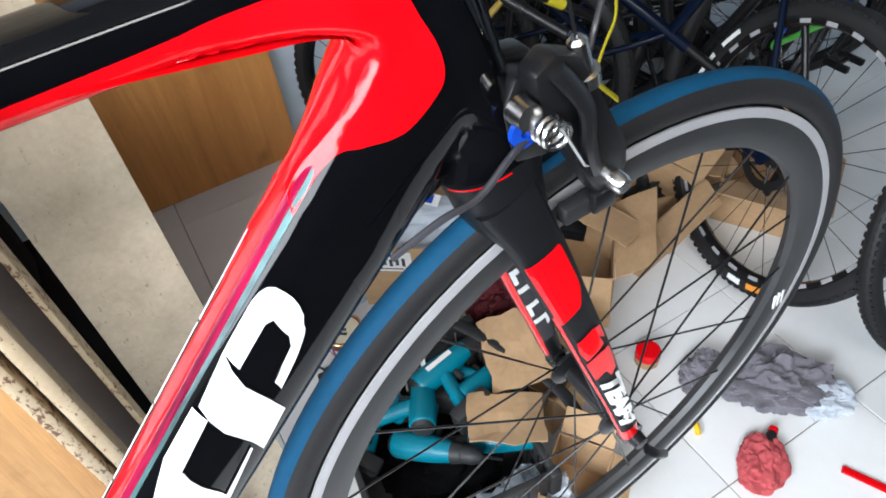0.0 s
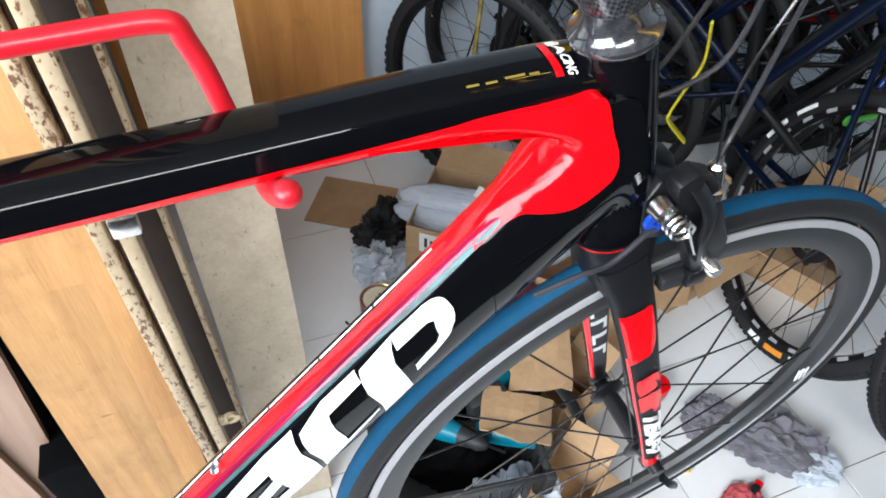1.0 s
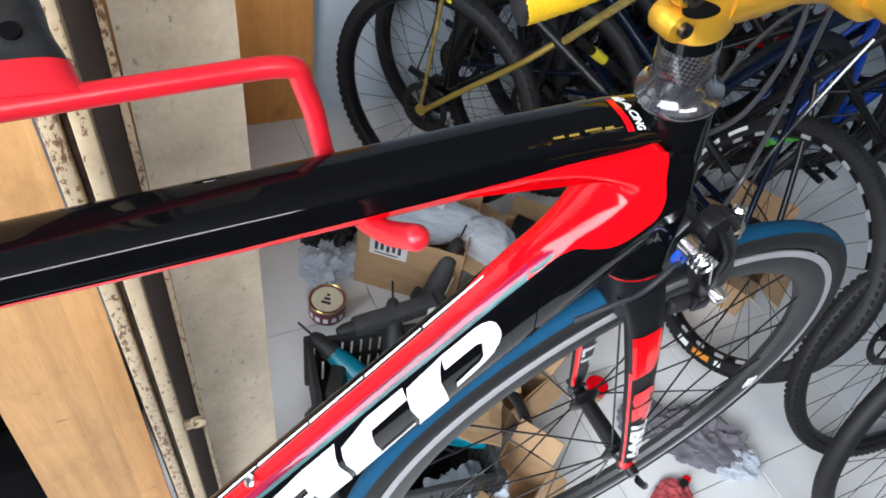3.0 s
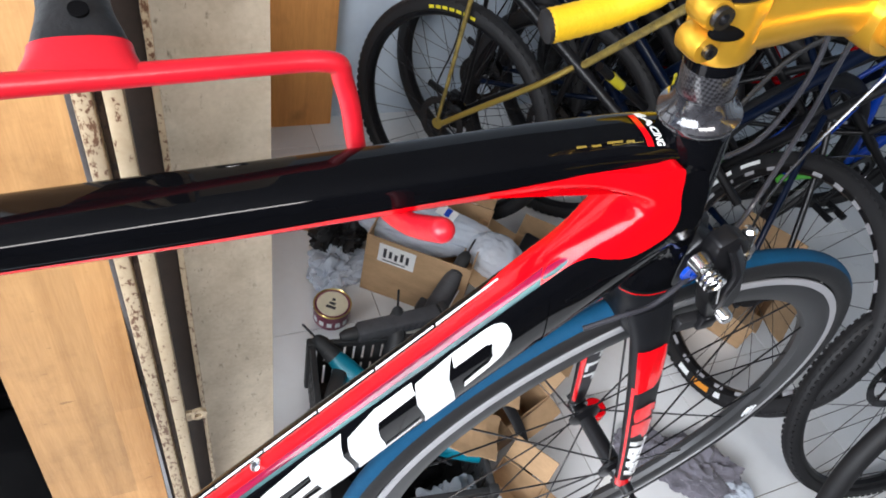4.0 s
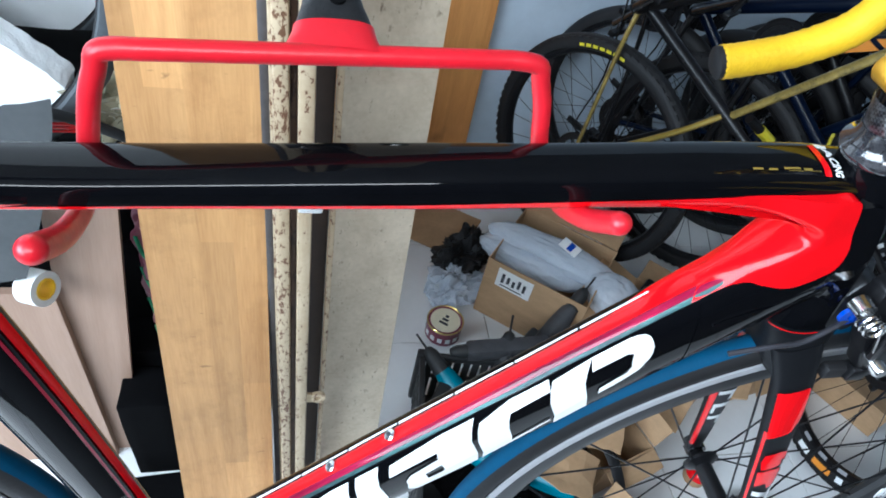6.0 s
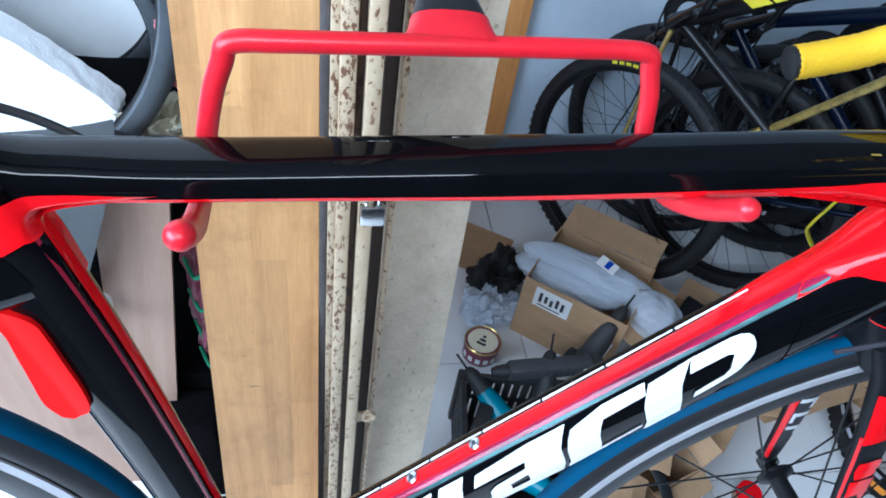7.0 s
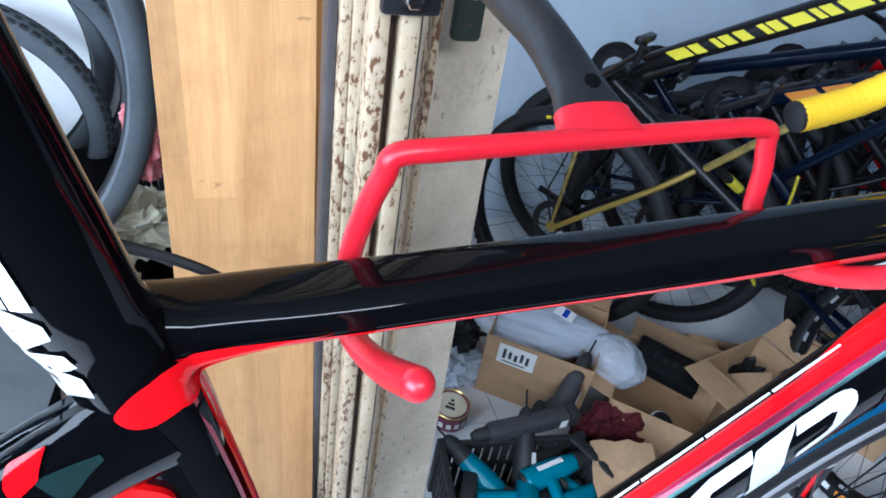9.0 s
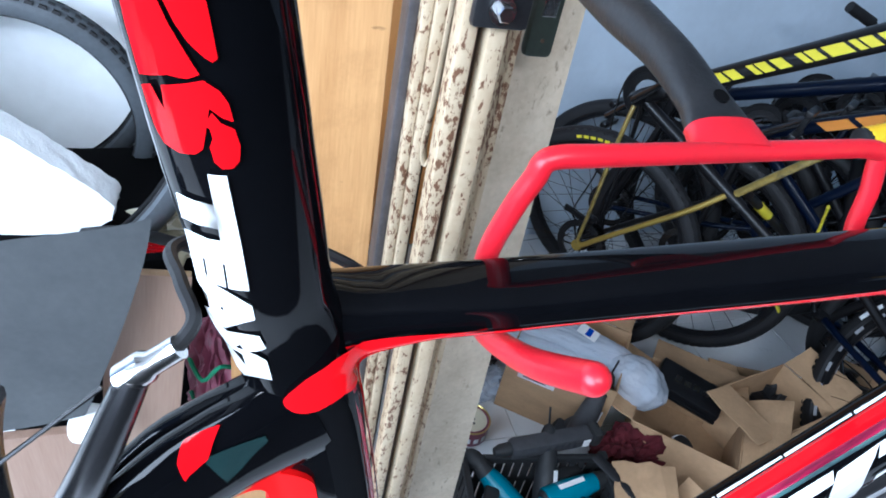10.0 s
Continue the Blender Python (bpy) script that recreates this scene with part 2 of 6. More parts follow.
M = dict(
    black=mat("black_gloss_paint", (0.0025, 0.0027, 0.0036), 0.08, 0, 0.3, 30, coat=1.0, spec=0.0, cior=1.28),
    field_black=mat("deep_black_field", (0.004, 0.0042, 0.005), 0.5, 0, 0.25, 30, spec=0.02),
    satin=mat("black_satin_paint", (0.008, 0.0085, 0.010), 0.40, 0, 0.25, 30, spec=0.14),
    red=mat("red_gloss_paint", (0.68, 0.002, 0.006), 0.16, 0, 0.12, 14, coat=1.0, spec=0.03, cior=1.30),
    red_plain=mat("plain_red_paint", (0.80, 0.004, 0.004), 0.45, 0, 0.10, 14, spec=0.05),
    white=mat("white_decal", (0.82, 0.84, 0.84), 0.3, 0, 0.06, 20, coat=0.5),
    # teal speckle of the decal, with streaky gloss reflection mixed into the colour
    teal_fade=mat("teal_decal_with_glint", (0.06, 0.15, 0.15), 0.3, 0.2, 1.0, 90, dark=(0.012, 0.004, 0.010), coat=0.3, cior=1.25, spec=0.12, stretch=(0.10, 1, 1), turn=-45.3),
    teal_dim=mat("dim_teal_decal", (0.012, 0.035, 0.035), 0.2, 0, 0.9, 70, dark=(0.01, 0.02, 0.02), coat=0.6),
    magenta=mat("pinkish_red_paint", (0.36, 0.006, 0.05), 0.15, 0, 1.0, 130, dark=(0.03, 0.002, 0.010), coat=1.0, spec=0.08, cior=1.3, stretch=(0.08, 1, 1), turn=-45.3),
    maroon=mat("dark_red_paint", (0.25, 0.01, 0.03), 0.25, 0, 0.2, 20, coat=0.6),
    tyre_blue=mat("blue_tread_rubber", (0.002, 0.055, 0.125), 0.7, 0, 0.25, 40, spec=0.2, bump=0.1, bump_scale=300),
    rubber=mat("black_rubber", (0.011, 0.011, 0.0122), 0.62, 0, 0.35, 25, bump=0.15, bump_scale=200, spread=0.15),
    grey_rubber=mat("dusty_inner_tube_rubber", (0.075, 0.085, 0.095), 0.55, 0, 0.4, 14, bump=0.12, bump_scale=160, spread=0.15),
    carbon_rim=mat("matt_carbon_rim", (0.028, 0.029, 0.031), 0.42, 0.1, 0.25, 30),
    brake_track=mat("white_brake_track", (0.40, 0.40, 0.42), 0.38, 0.2, 0.15, 30),
    steel=mat("bright_steel", (0.62, 0.62, 0.62), 0.22, 1.0, 0.15, 40, rvary=0.1),
    alloy=mat("dark_alloy", (0.085, 0.085, 0.09), 0.24, 0.9, 0.2, 30),
    blackmetal=mat("black_anodised_metal", (0.010, 0.010, 0.0115), 0.33, 0.25, 0.3, 40),
    gold=mat("gold_anodised_alloy", (0.83, 0.46, 0.045), 0.28, 0.75, 0.12, 20, bump=0.02),
    tape=mat("yellow_bar_tape", (0.86, 0.52, 0.008), 0.62, 0, 0.12, 30, bump=0.35, bump_scale=260),
    cable_grey=mat("grey_cable_housing", (0.035, 0.035, 0.042), 0.4, 0, 0.2, 40, coat=0.15, spec=0.3),
    carbon=weave("carbon_weave"),
    carbon_gloss=mat("marbled_carbon_gloss", (0.010, 0.010, 0.012), 0.15, 0.1, 0.9, 160, dark=(0.045, 0.045, 0.050), coat=1.0, cior=1.45),
    hanger_red=mat("red_rubber_coating", (0.62, 0.010, 0.022), 0.34, 0, 0.6, 16, dark=(0.34, 0.010, 0.016), bump=0.2, bump_scale=70, rvary=0.12),
    # near-black that stands in for deep shade in gaps, slot and hole; tool bag too
    shade_black=mat("matt_shade_black", (0.003, 0.003, 0.0034), 0.9, 0, 0.4, 18, bump=0.15, spec=0.06),
    powder=mat("black_powder_coat", (0.014, 0.0145, 0.016), 0.42, 0.1, 0.3, 40, bump=0.25, bump_scale=260),
    floor=mat("white_glazed_tile", (0.76, 0.77, 0.77), 0.3, 0, 0.2, 5, dark=(0.50, 0.47, 0.42), spread=0.05, rvary=0.12),
    grout=mat("dirty_grout", (0.34, 0.31, 0.27), 0.9, 0, 0.4, 30, bump=0.3),
    wall=mat("white_wall_paint", (0.62, 0.71, 0.80), 0.7, 0, 0.16, 3, bump=0.15, bump_scale=60),
    stained=mat("stained_wall_plaster", (0.90, 0.92, 0.92), 0.85, 0, 0.45, 5, dark=(0.70, 0.71, 0.70), bump=0.4, bump_scale=40),
    ply=wood("pale_plywood", (0.60, 0.335, 0.130), (0.37, 0.178, 0.055), strips=0.046),
    pinkply=wood("pinkish_plywood", (0.37, 0.245, 0.175), (0.27, 0.165, 0.11)),
    orangeply=wood("orange_plywood", (0.80, 0.37, 0.11), (0.58, 0.24, 0.06)),
    edgewood=wood("board_edge_wood", (0.42, 0.28, 0.15), (0.22, 0.13, 0.07)),
    cream=flaking("stained_cream_board", (0.62, 0.53, 0.40), (0.20, 0.15, 0.10), 0.60, 60, dirt=(0.36, 0.29, 0.20), soft=0.10),
    gate=flaking("flaking_cream_paint", (0.52, 0.42, 0.28), (0.13, 0.06, 0.028), 0.575, 100, dirt=(0.36, 0.26, 0.15), uneven=0.08),
    # dark brown with the shade of the gate's gaps put into the colour
    gate_deep=mat("gap_shade_brown", (0.028, 0.016, 0.010), 0.8, 0, 0.6, 20),
    gate_dark=flaking("rusty_channel", (0.07, 0.04, 0.025), (0.025, 0.012, 0.008), 0.55),
    zinc=mat("dull_zinc_steel", (0.12, 0.11, 0.11), 0.5, 0.5, 0.5, 20, bump=0.1),
    cardboard=mat("brown_cardboard", (0.47, 0.30, 0.16), 0.8, 0, 0.3, 9, bump=0.2, bump_scale=70, stretch=(1, 1, 3)),
    bag=mat("clear_plastic_film", (0.74, 0.81, 0.90), 0.22, 0, 0.15, 9, alpha=0.55, bump=0.5, bump_scale=45),
    greyrag=mat("grey_cloth", (0.19, 0.18, 0.21), 0.95, 0, 0.55, 22, bump=0.6, bump_scale=60, sheen=0.3),
    khaki=mat("khaki_cloth", (0.36, 0.33, 0.22), 0.95, 0, 0.5, 22, bump=0.6, bump_scale=80, sheen=0.3),
    pinkrag=mat("pink_cloth", (0.55, 0.09, 0.10), 0.8, 0, 0.4, 22, bump=0.6, bump_scale=70),
    crate=mat("dusty_black_plastic", (0.016, 0.017, 0.018), 0.55, 0, 0.5, 18, dark=(0.034, 0.033, 0.032), bump=0.15),
    dust_grey=mat("dusty_grey_plastic", (0.060, 0.060, 0.064), 0.6, 0, 0.7, 30, dark=(0.022, 0.022, 0.024), bump=0.2),
    teal=mat("teal_tool_plastic", (0.0, 0.19, 0.27), 0.38, 0, 0.25, 25, bump=0.08),
    tin=mat("brass_tin", (0.66, 0.50, 0.18), 0.3, 0.9, 0.2, 20),
    paper=mat("printed_paper", (0.72, 0.66, 0.48), 0.6, 0, 0.2, 30),
    label=mat("white_paper_label", (0.80, 0.80, 0.78), 0.7, 0, 0.1, 20),
    ink=mat("black_print", (0.03, 0.03, 0.035), 0.6),
    foam=mat("white_foam_block", (0.93, 0.95, 0.95), 0.75, 0, 0.06, 20, bump=0.5, bump_scale=180),
    mat_black=mat("dark_rubber_mat", (0.045, 0.05, 0.053), 0.6, 0, 0.5, 10, dark=(0.10, 0.105, 0.105), bump=0.15, bump_scale=90),
    yellow=mat("yellow_paint", (0.78, 0.68, 0.03), 0.35, 0, 0.1, 20, coat=0.5),
    darkgold=mat("gold_frame_paint", (0.42, 0.30, 0.06), 0.3, 0.5, 0.2, 20, coat=0.5),
    blue=mat("blue_frame_paint", (0.006, 0.055, 0.42), 0.25, 0, 0.15, 20, coat=0.7),
    hatch=mat("gold_hatched_paint", (0.45, 0.33, 0.08), 0.3, 0.3, 0.9, 40, dark=(0.02, 0.02, 0.015), coat=0.4, stretch=(1, 1, 1)),
    navy=mat("navy_frame_paint", (0.002, 0.006, 0.020), 0.3, 0, 0.2, 20, coat=0.3, spec=0.1, cior=1.3),
    lime=mat("green_frame_paint", (0.10, 0.55, 0.05), 0.3, 0, 0.1, 20, coat=0.5),
    orange=mat("orange_decal", (0.72, 0.27, 0.03), 0.35),
    lilac=mat("pink_packaging", (0.22, 0.05, 0.085), 0.4, 0, 0.4, 20),
    green=mat("green_cord", (0.02, 0.22, 0.10), 0.6, 0, 0.3, 30),
    ceiling=mat("ceiling_paint", (0.32, 0.32, 0.32), 0.8, 0, 0.1, 3),
    # dark surface for unseen floor and wall, keeps reflections in black paint low
    concrete=mat("dark_unseen_surround", (0.035, 0.034, 0.033), 0.85, 0, 0.4, 4, bump=0.3, bump_scale=50),
    outside=mat("street_ground", (0.22, 0.21, 0.20), 0.9, 0, 0.4, 4, bump=0.4, bump_scale=40),
)


# ---- mesh tools ----
def part(name, bm, material, parent=None, label="", smooth=True):
    """Links a bmesh as one mesh object under a thing or a part."""
    bmesh.ops.recalc_face_normals(bm, faces=bm.faces)
    me = bpy.data.meshes.new(name)
    bm.to_mesh(me)
    bm.free()
    mats = material if isinstance(material, (list, tuple)) else [material]
    for m in mats:
        me.materials.append(m)
    if smooth:
        me.shade_smooth()
        me.set_sharp_from_angle(angle=radians(38))
    ob = new(name, me)
    if parent is not None:
        ob.parent = parent
    if label:
        ob["label"] = label
    return ob


def thing(name, label, category, m=None, group="", kind=""):
    ob = new(name)
    ob.empty_display_size = 0.05
    if m is not None:
        ob.matrix_world = m
    return tagged(ob, label, category, group, kind)


def solid(name, bm, material, label, category, m=None, group="", kind="", smooth=True):
    ob = part(name, bm, material, None, "", smooth)
    if m is not None:
        ob.matrix_world = m
    return tagged(ob, label, category, group, kind)


def box(bm, lo, hi, bevel=0.0, m=None, segs=2):
    lo, hi = Vector(lo), Vector(hi)
    r = bmesh.ops.create_cube(bm, size=1)
    vs = r["verts"]
    for v in vs:
        v.co = Vector([lo[i] + (v.co[i] + 0.5) * (hi[i] - lo[i]) for i in range(3)])
    if bevel > 0:
        es = list({e for v in vs for e in v.link_edges})
        r = bmesh.ops.bevel(bm, geom=es, offset=bevel, segments=segs, profile=0.5, affect="EDGES")
        vs = list({v for f in r["faces"] for v in f.verts} | {v for v in vs if v.is_valid})
    if m is not None:
        bmesh.ops.transform(bm, matrix=m, verts=vs)
    return vs


def boxbm(lo, hi, bevel=0.0, m=None):
    bm = bmesh.new()
    box(bm, lo, hi, bevel, m)
    return bm


def smoothed(pts, n=6):
    """Catmull-Rom through the points."""
    p = [Vector(a) for a in pts]
    out = []
    for i in range(len(p) - 1):
        a, b, c, d = p[max(i - 1, 0)], p[i], p[i + 1], p[min(i + 2, len(p) - 1)]
        for k in range(n):
            t = k / n
            out.append(0.5 * ((2 * b) + (c - a) * t + (2 * a - 5 * b + 4 * c - d) * t * t + (3 * b - a - 3 * c + d) * t ** 3))
    return out + [p[-1]]


def sweep(bm, pts, rad, segs=12, caps=True, flat=1.0, side=None, closed=False):
    """Round or flattened tube along points; rad is a number, a list or a function of 0..1."""
    p = [Vector(a) for a in pts]
    n = len(p)
    rings = []
    ref = Vector(side) if side else None
    prev = None
    for i in range(n):
        if closed:
            d = (p[(i + 1) % n] - p[i - 1]).normalized()
        else:
            d = (p[min(i + 1, n - 1)] - p[max(i - 1, 0)]).normalized()
        if ref is not None:
            a = ref - d * ref.dot(d)
        elif prev is None:
            a = d.orthogonal()
        else:
            a = prev - d * prev.dot(d)
        a = a.normalized()
        prev = a
        b = d.cross(a)
        r = rad(i / (n - 1)) if callable(rad) else (rad[i] if isinstance(rad, (list, tuple)) else rad)
        rings.append([bm.verts.new(p[i] + (a * math.cos(2 * math.pi * k / segs) + b * flat * math.sin(2 * math.pi * k / segs)) * r) for k in range(segs)])
    for i in range(n if closed else n - 1):
        q, s = rings[i], rings[(i + 1) % n]
        for k in range(segs):
            bm.faces.new((q[k], q[(k + 1) % segs], s[(k + 1) % segs], s[k]))
    if caps and not closed:
        bm.faces.new(rings[0][::-1])
        bm.faces.new(rings[-1])
    return bm


def tube(pts, rad, segs=12, caps=True, flat=1.0, side=None, closed=False):
    return sweep(bmesh.new(), pts, rad, segs, caps, flat, side, closed)


def lathe(profile, axis="y", segs=64, center=(0, 0, 0), closed=False, arc=(0.0, 1.0)):
    """Turned shape: profile rows of (radius, height along the axis)."""
    bm = bmesh.new()
    c = Vector(center)
    whole = arc == (0.0, 1.0)
    cnt = segs if whole else segs + 1
    rings = []
    for k in range(cnt):
        a = 2 * math.pi * (arc[0] + (arc[1] - arc[0]) * k / segs)
        ca, sa = math.cos(a), math.sin(a)
        ring = []
        for r, h in profile:
            v = {"y": (r * ca, h, r * sa), "z": (r * ca, r * sa, h), "x": (h, r * ca, r * sa)}[axis]
            ring.append(bm.verts.new(c + Vector(v)))
        rings.append(ring)
    m = len(profile)
    for k in range(segs):
        q, s = rings[k], rings[(k + 1) % cnt]
        for j in range(m if closed else m - 1):
            fs = [q[j], q[(j + 1) % m], s[(j + 1) % m], s[j]]
            bm.faces.new(fs)
    bmesh.ops.remove_doubles(bm, verts=bm.verts, dist=1e-6)
    return bm


def rod(a, b, r, segs=8):
    return tube([a, b], r, segs)


class Loft:
    """A smooth tube of changing section: stations of (place, half width, half height, squareness), width along y."""

    def __init__(self, stations, side=(0, 1, 0)):
        self.p = [Vector(s[0]) for s in stations]
        self.w = [s[1:] for s in stations]
        self.side = Vector(side)
        d = [0.0]
        for a, b in zip(self.p, self.p[1:]):
            d.append(d[-1] + (b - a).length)
        self.d, self.length = d, d[-1]

    def at(self, s):
        d = self.d
        i = max(0, min(len(d) - 2, next((k for k in range(len(d) - 1) if s <= d[k + 1]), len(d) - 2)))
        t = (s - d[i]) / (d[i + 1] - d[i])
        p = self.p
        a, b, c, e = p[max(i - 1, 0)], p[i], p[i + 1], p[min(i + 2, len(p) - 1)]
        pos = 0.5 * ((2 * b) + (c - a) * t + (2 * a - 5 * b + 4 * c - e) * t * t + (3 * b - a - 3 * c + e) * t ** 3)
        tan = 0.5 * ((c - a) + 2 * (2 * a - 5 * b + 4 * c - e) * t + 3 * (3 * b - a - 3 * c + e) * t * t)
        u = t * t * (3 - 2 * t)
        w = [x + (y - x) * u for x, y in zip(self.w[i], self.w[i + 1])]
        tan.normalize()
        sd = (self.side - tan * self.side.dot(tan)).normalized()
        return pos, sd, tan.cross(sd), w

    def point(self, s, v, out=0.0):
        """v in turns of the section: 0 far side, 0.25 upper, 0.5 near side, 0.75 lower."""
        pos, sd, up, (hw, hh, sq) = self.at(s)
        a = 2 * math.pi * v
        ca, sa = math.cos(a), math.sin(a)
        e = 2.0 / sq
        x = math.copysign(abs(ca) ** e, ca) * hw
        y = math.copysign(abs(sa) ** e, sa) * hh
        nrm = Vector((x / hw ** 2, y / hh ** 2)).normalized()
        return pos + sd * (x + nrm.x * out) + up * (y + nrm.y * out)

    def mesh(self, nu=40, nv=32, caps=True):
        bm = bmesh.new()
        rings = [[bm.verts.new(self.point(self.length * i / nu, k / nv)) for k in range(nv)] for i in range(nu + 1)]
        for a, b in zip(rings, rings[1:]):
            for k in range(nv):
                bm.faces.new((a[k], a[(k + 1) % nv], b[(k + 1) % nv], b[k]))
        if caps:
            bm.faces.new(rings[0][::-1])
            bm.faces.new(rings[-1])
        return bm

    def band(self, s0, s1, v0, v1, out=0.0006, nu=30, nv=10):
        """Skin over part of the surface; v0 and v1 are numbers or functions of 0..1."""
        g = lambda q, t: q(t) if callable(q) else q  # noqa: E731
        bm = bmesh.new()
        rows = []
        for i in range(nu + 1):
            t = i / nu
            rows.append([bm.verts.new(self.point(s0 + (s1 - s0) * t, g(v0, t) + (g(v1, t) - g(v0, t)) * k / nv, out)) for k in range(nv + 1)])
        for a, b in zip(rows, rows[1:]):
            for k in range(nv):
                bm.faces.new((a[k], a[k + 1], b[k + 1], b[k]))
        return bm

    def wrap(self, bm2, out=0.0008):
        """Lays a flat mesh (x along the tube in metres, y in turns) on the surface."""
        for v in bm2.verts:
            v.co = self.point(v.co.x, v.co.y, out)
        return bm2


def poly(bm, pts, cuts=2):
    """A filled outline in the plane, cut fine enough to bend."""
    f = bm.faces.new([bm.verts.new((x, y, 0)) for x, y in pts])
    r = bmesh.ops.triangulate(bm, faces=[f])
    for _ in range(cuts):
        es = [e for e in {e for f in r["faces"] for e in f.edges}]
        bmesh.ops.subdivide_edges(bm, edges=es, cuts=1, use_grid_fill=True)
        r = {"faces": list(bm.faces)}
    return bm


def text_mesh(body, size, shear=0.0, bold=0.0):
    """Flat mesh of a word in the built-in font, centred."""
    cu = bpy.data.curves.new("word", "FONT")
    cu.body, cu.size, cu.shear, cu.offset = body, size, shear, bold
    cu.align_x, cu.align_y = "CENTER", "CENTER"
    cu.resolution_u = 3
    ob = bpy.data.objects.new("word", cu)
    scene.collection.objects.link(ob)
    dg = bpy.context.evaluated_depsgraph_get()
    me = bpy.data.meshes.new_from_object(ob.evaluated_get(dg))
    bm = bmesh.new()
    bm.from_mesh(me)
    bpy.data.objects.remove(ob)
    bpy.data.curves.remove(cu)
    bpy.data.meshes.remove(me)
    return bm


# ---- the room ----
WALL_Y = 1.80
XL, XR, YF, H = -2.3, 3.4, -2.45, 2.75

bm = bmesh.new()
box(bm, (XL - 0.2, -0.77, -0.06), (XR + 0.2, WALL_Y + 0.2, -0.004))
floor_ob = solid("floor", bm, M["grout"], "white glazed floor tiles with dirty joints", "floor", kind="structure", smooth=False)
# unseen dark floor, added so the glossy tubes mirror no bright tiles
solid("floor_front", boxbm((XL - 0.2, YF - 0.2, -0.06), (XR + 0.2, -0.772, -0.001)), M["concrete"], "unseen dark floor added behind the viewer to dim reflections", "floor", kind="structure", smooth=False)

solid("wall_back", boxbm((XL, WALL_Y, 0), (XR, WALL_Y + 0.15, H)), M["wall"], "white painted back wall with a cool tint", "wall", kind="structure", smooth=False)
solid("wall_left", boxbm((XL - 0.15, 0.75, 0), (XL, WALL_Y + 0.15, H)), M["stained"], "stained pale plaster wall", "wall", kind="structure", smooth=False)
solid("wall_right", boxbm((XR, YF, 0), (XR + 0.15, WALL_Y + 0.15, H)), M["wall"], "white painted side wall", "wall", kind="structure", smooth=False)
solid("ceiling", boxbm((XL - 0.15, YF - 0.15, H), (XR + 0.15, WALL_Y + 0.15, H + 0.12)), M["ceiling"], "plain painted ceiling slab", "ceiling", kind="structure", smooth=False)
# unseen closing wall, coloured dark to weaken what the gloss paint reflects
bm = boxbm((XL - 0.15, YF - 0.15, 0), (XR + 0.15, YF, H))
solid("wall_front", bm, M["concrete"], "plain unseen wall behind the viewer, dark to dim reflections", "wall", kind="structure", smooth=False)
solid("ground", boxbm((-60, -40, -0.12), (XL - 0.2, 40, -0.02)), M["outside"], "grey street ground outside the shop", "ground", kind="structure", smooth=False)
# stub of side wall that the tyres lean on
solid("wall_stub", boxbm((-2.3, 1.15, 0), (-0.52, 1.27, H)), M["stained"], "pale plaster wall with water stains", "wall", kind="structure", smooth=False)


# ---- boards and the folded gate ----
def board(name, x0, x1, y, thick, z0, z1, material, edge, label, lean=0.0, twist=0.0, cat="board", taper=0.0):
    t = thing(name, label, cat, pose((x0 + x1) / 2, y, z0, lean, twist, 0))
    w = (x1 - x0) / 2
    bm = bmesh.new()
    box(bm, (-w, -thick / 2, 0), (w, -thick / 2 + 0.002, z1 - z0), 0.0006)
    for v in bm.verts:
        v.co.x += taper * v.co.z / (z1 - z0) if v.co.x < 0 else 0
    part("face_veneer", bm, material, t, smooth=False)
    bm = bmesh.new()
    box(bm, (-w + 0.0008, -thick / 2 + 0.002, 0.001), (w - 0.0008, thick / 2, z1 - z0 - 0.001), 0.0008)
    for v in bm.verts:
        v.co.x += taper * v.co.z / (z1 - z0) if v.co.x < 0 else 0
    part("core", bm, edge, t, "layered bare wood edge", smooth=False)
    return t


board("plywood_board", -0.537, -0.3512, 0.353, 0.016, 0, 2.1, M["ply"], M["edgewood"], "pale yellowish plywood board standing on end beside the gate", lean=-6.0, taper=0.034)
board("cream_board", -0.262, -0.134, 0.414, 0.02, 0, 2.2, M["cream"], M["edgewood"], "cream board with brown stains and scratches standing beside the gate", lean=-3.3, twist=0.3)
board("orange_board", -0.45, 0.337, 1.765, 0.02, 0, 2.0, M["orangeply"], M["edgewood"], "orange-brown plywood sheet leaning on the back wall")
board("pinkish_board", -0.787, -0.675, 0.552, 0.016, 0, 0.90, M["pinkply"], M["edgewood"], "pinkish plywood offcut leaning behind the bicycle", twist=6.6)

gate = thing("folding_gate", "cream folding metal gate pushed together, paint flaking off rusty bars", "gate", pose(-0.31, 0.34, 0))


def gate_bar(x0, x1, y, d, material, name="bar", label=""):
    bm = bmesh.new()
    w = x1 - x0
    box(bm, (x0 + 0.31, y - 0.34 - d / 2, 0.02), (x1 + 0.31, y - 0.34 + d / 2, 2.3), min(w, d) * 0.20, segs=2)
    return part(name, bm, material, gate, label)


gate_bar(-0.3510, -0.3400, 0.436, 0.03, M["zinc"], "side_channel", "dull grey steel side channel")
gate_bar(-0.3398, -0.3290, 0.424, 0.03, M["gate"], "rear_bar")
gate_bar(-0.3285, -0.3150, 0.420, 0.03, M["gate"], "rear_bar")
# the shaded gap between the bars, drawn as a dark strip
gate_bar(-0.3145, -0.3080, 0.436, 0.03, M["gate_deep"], "gap_strip", "dark brown strip standing in for shade between the bars")
gate_bar(-0.3320, -0.3150, 0.332, 0.026, M["gate"])
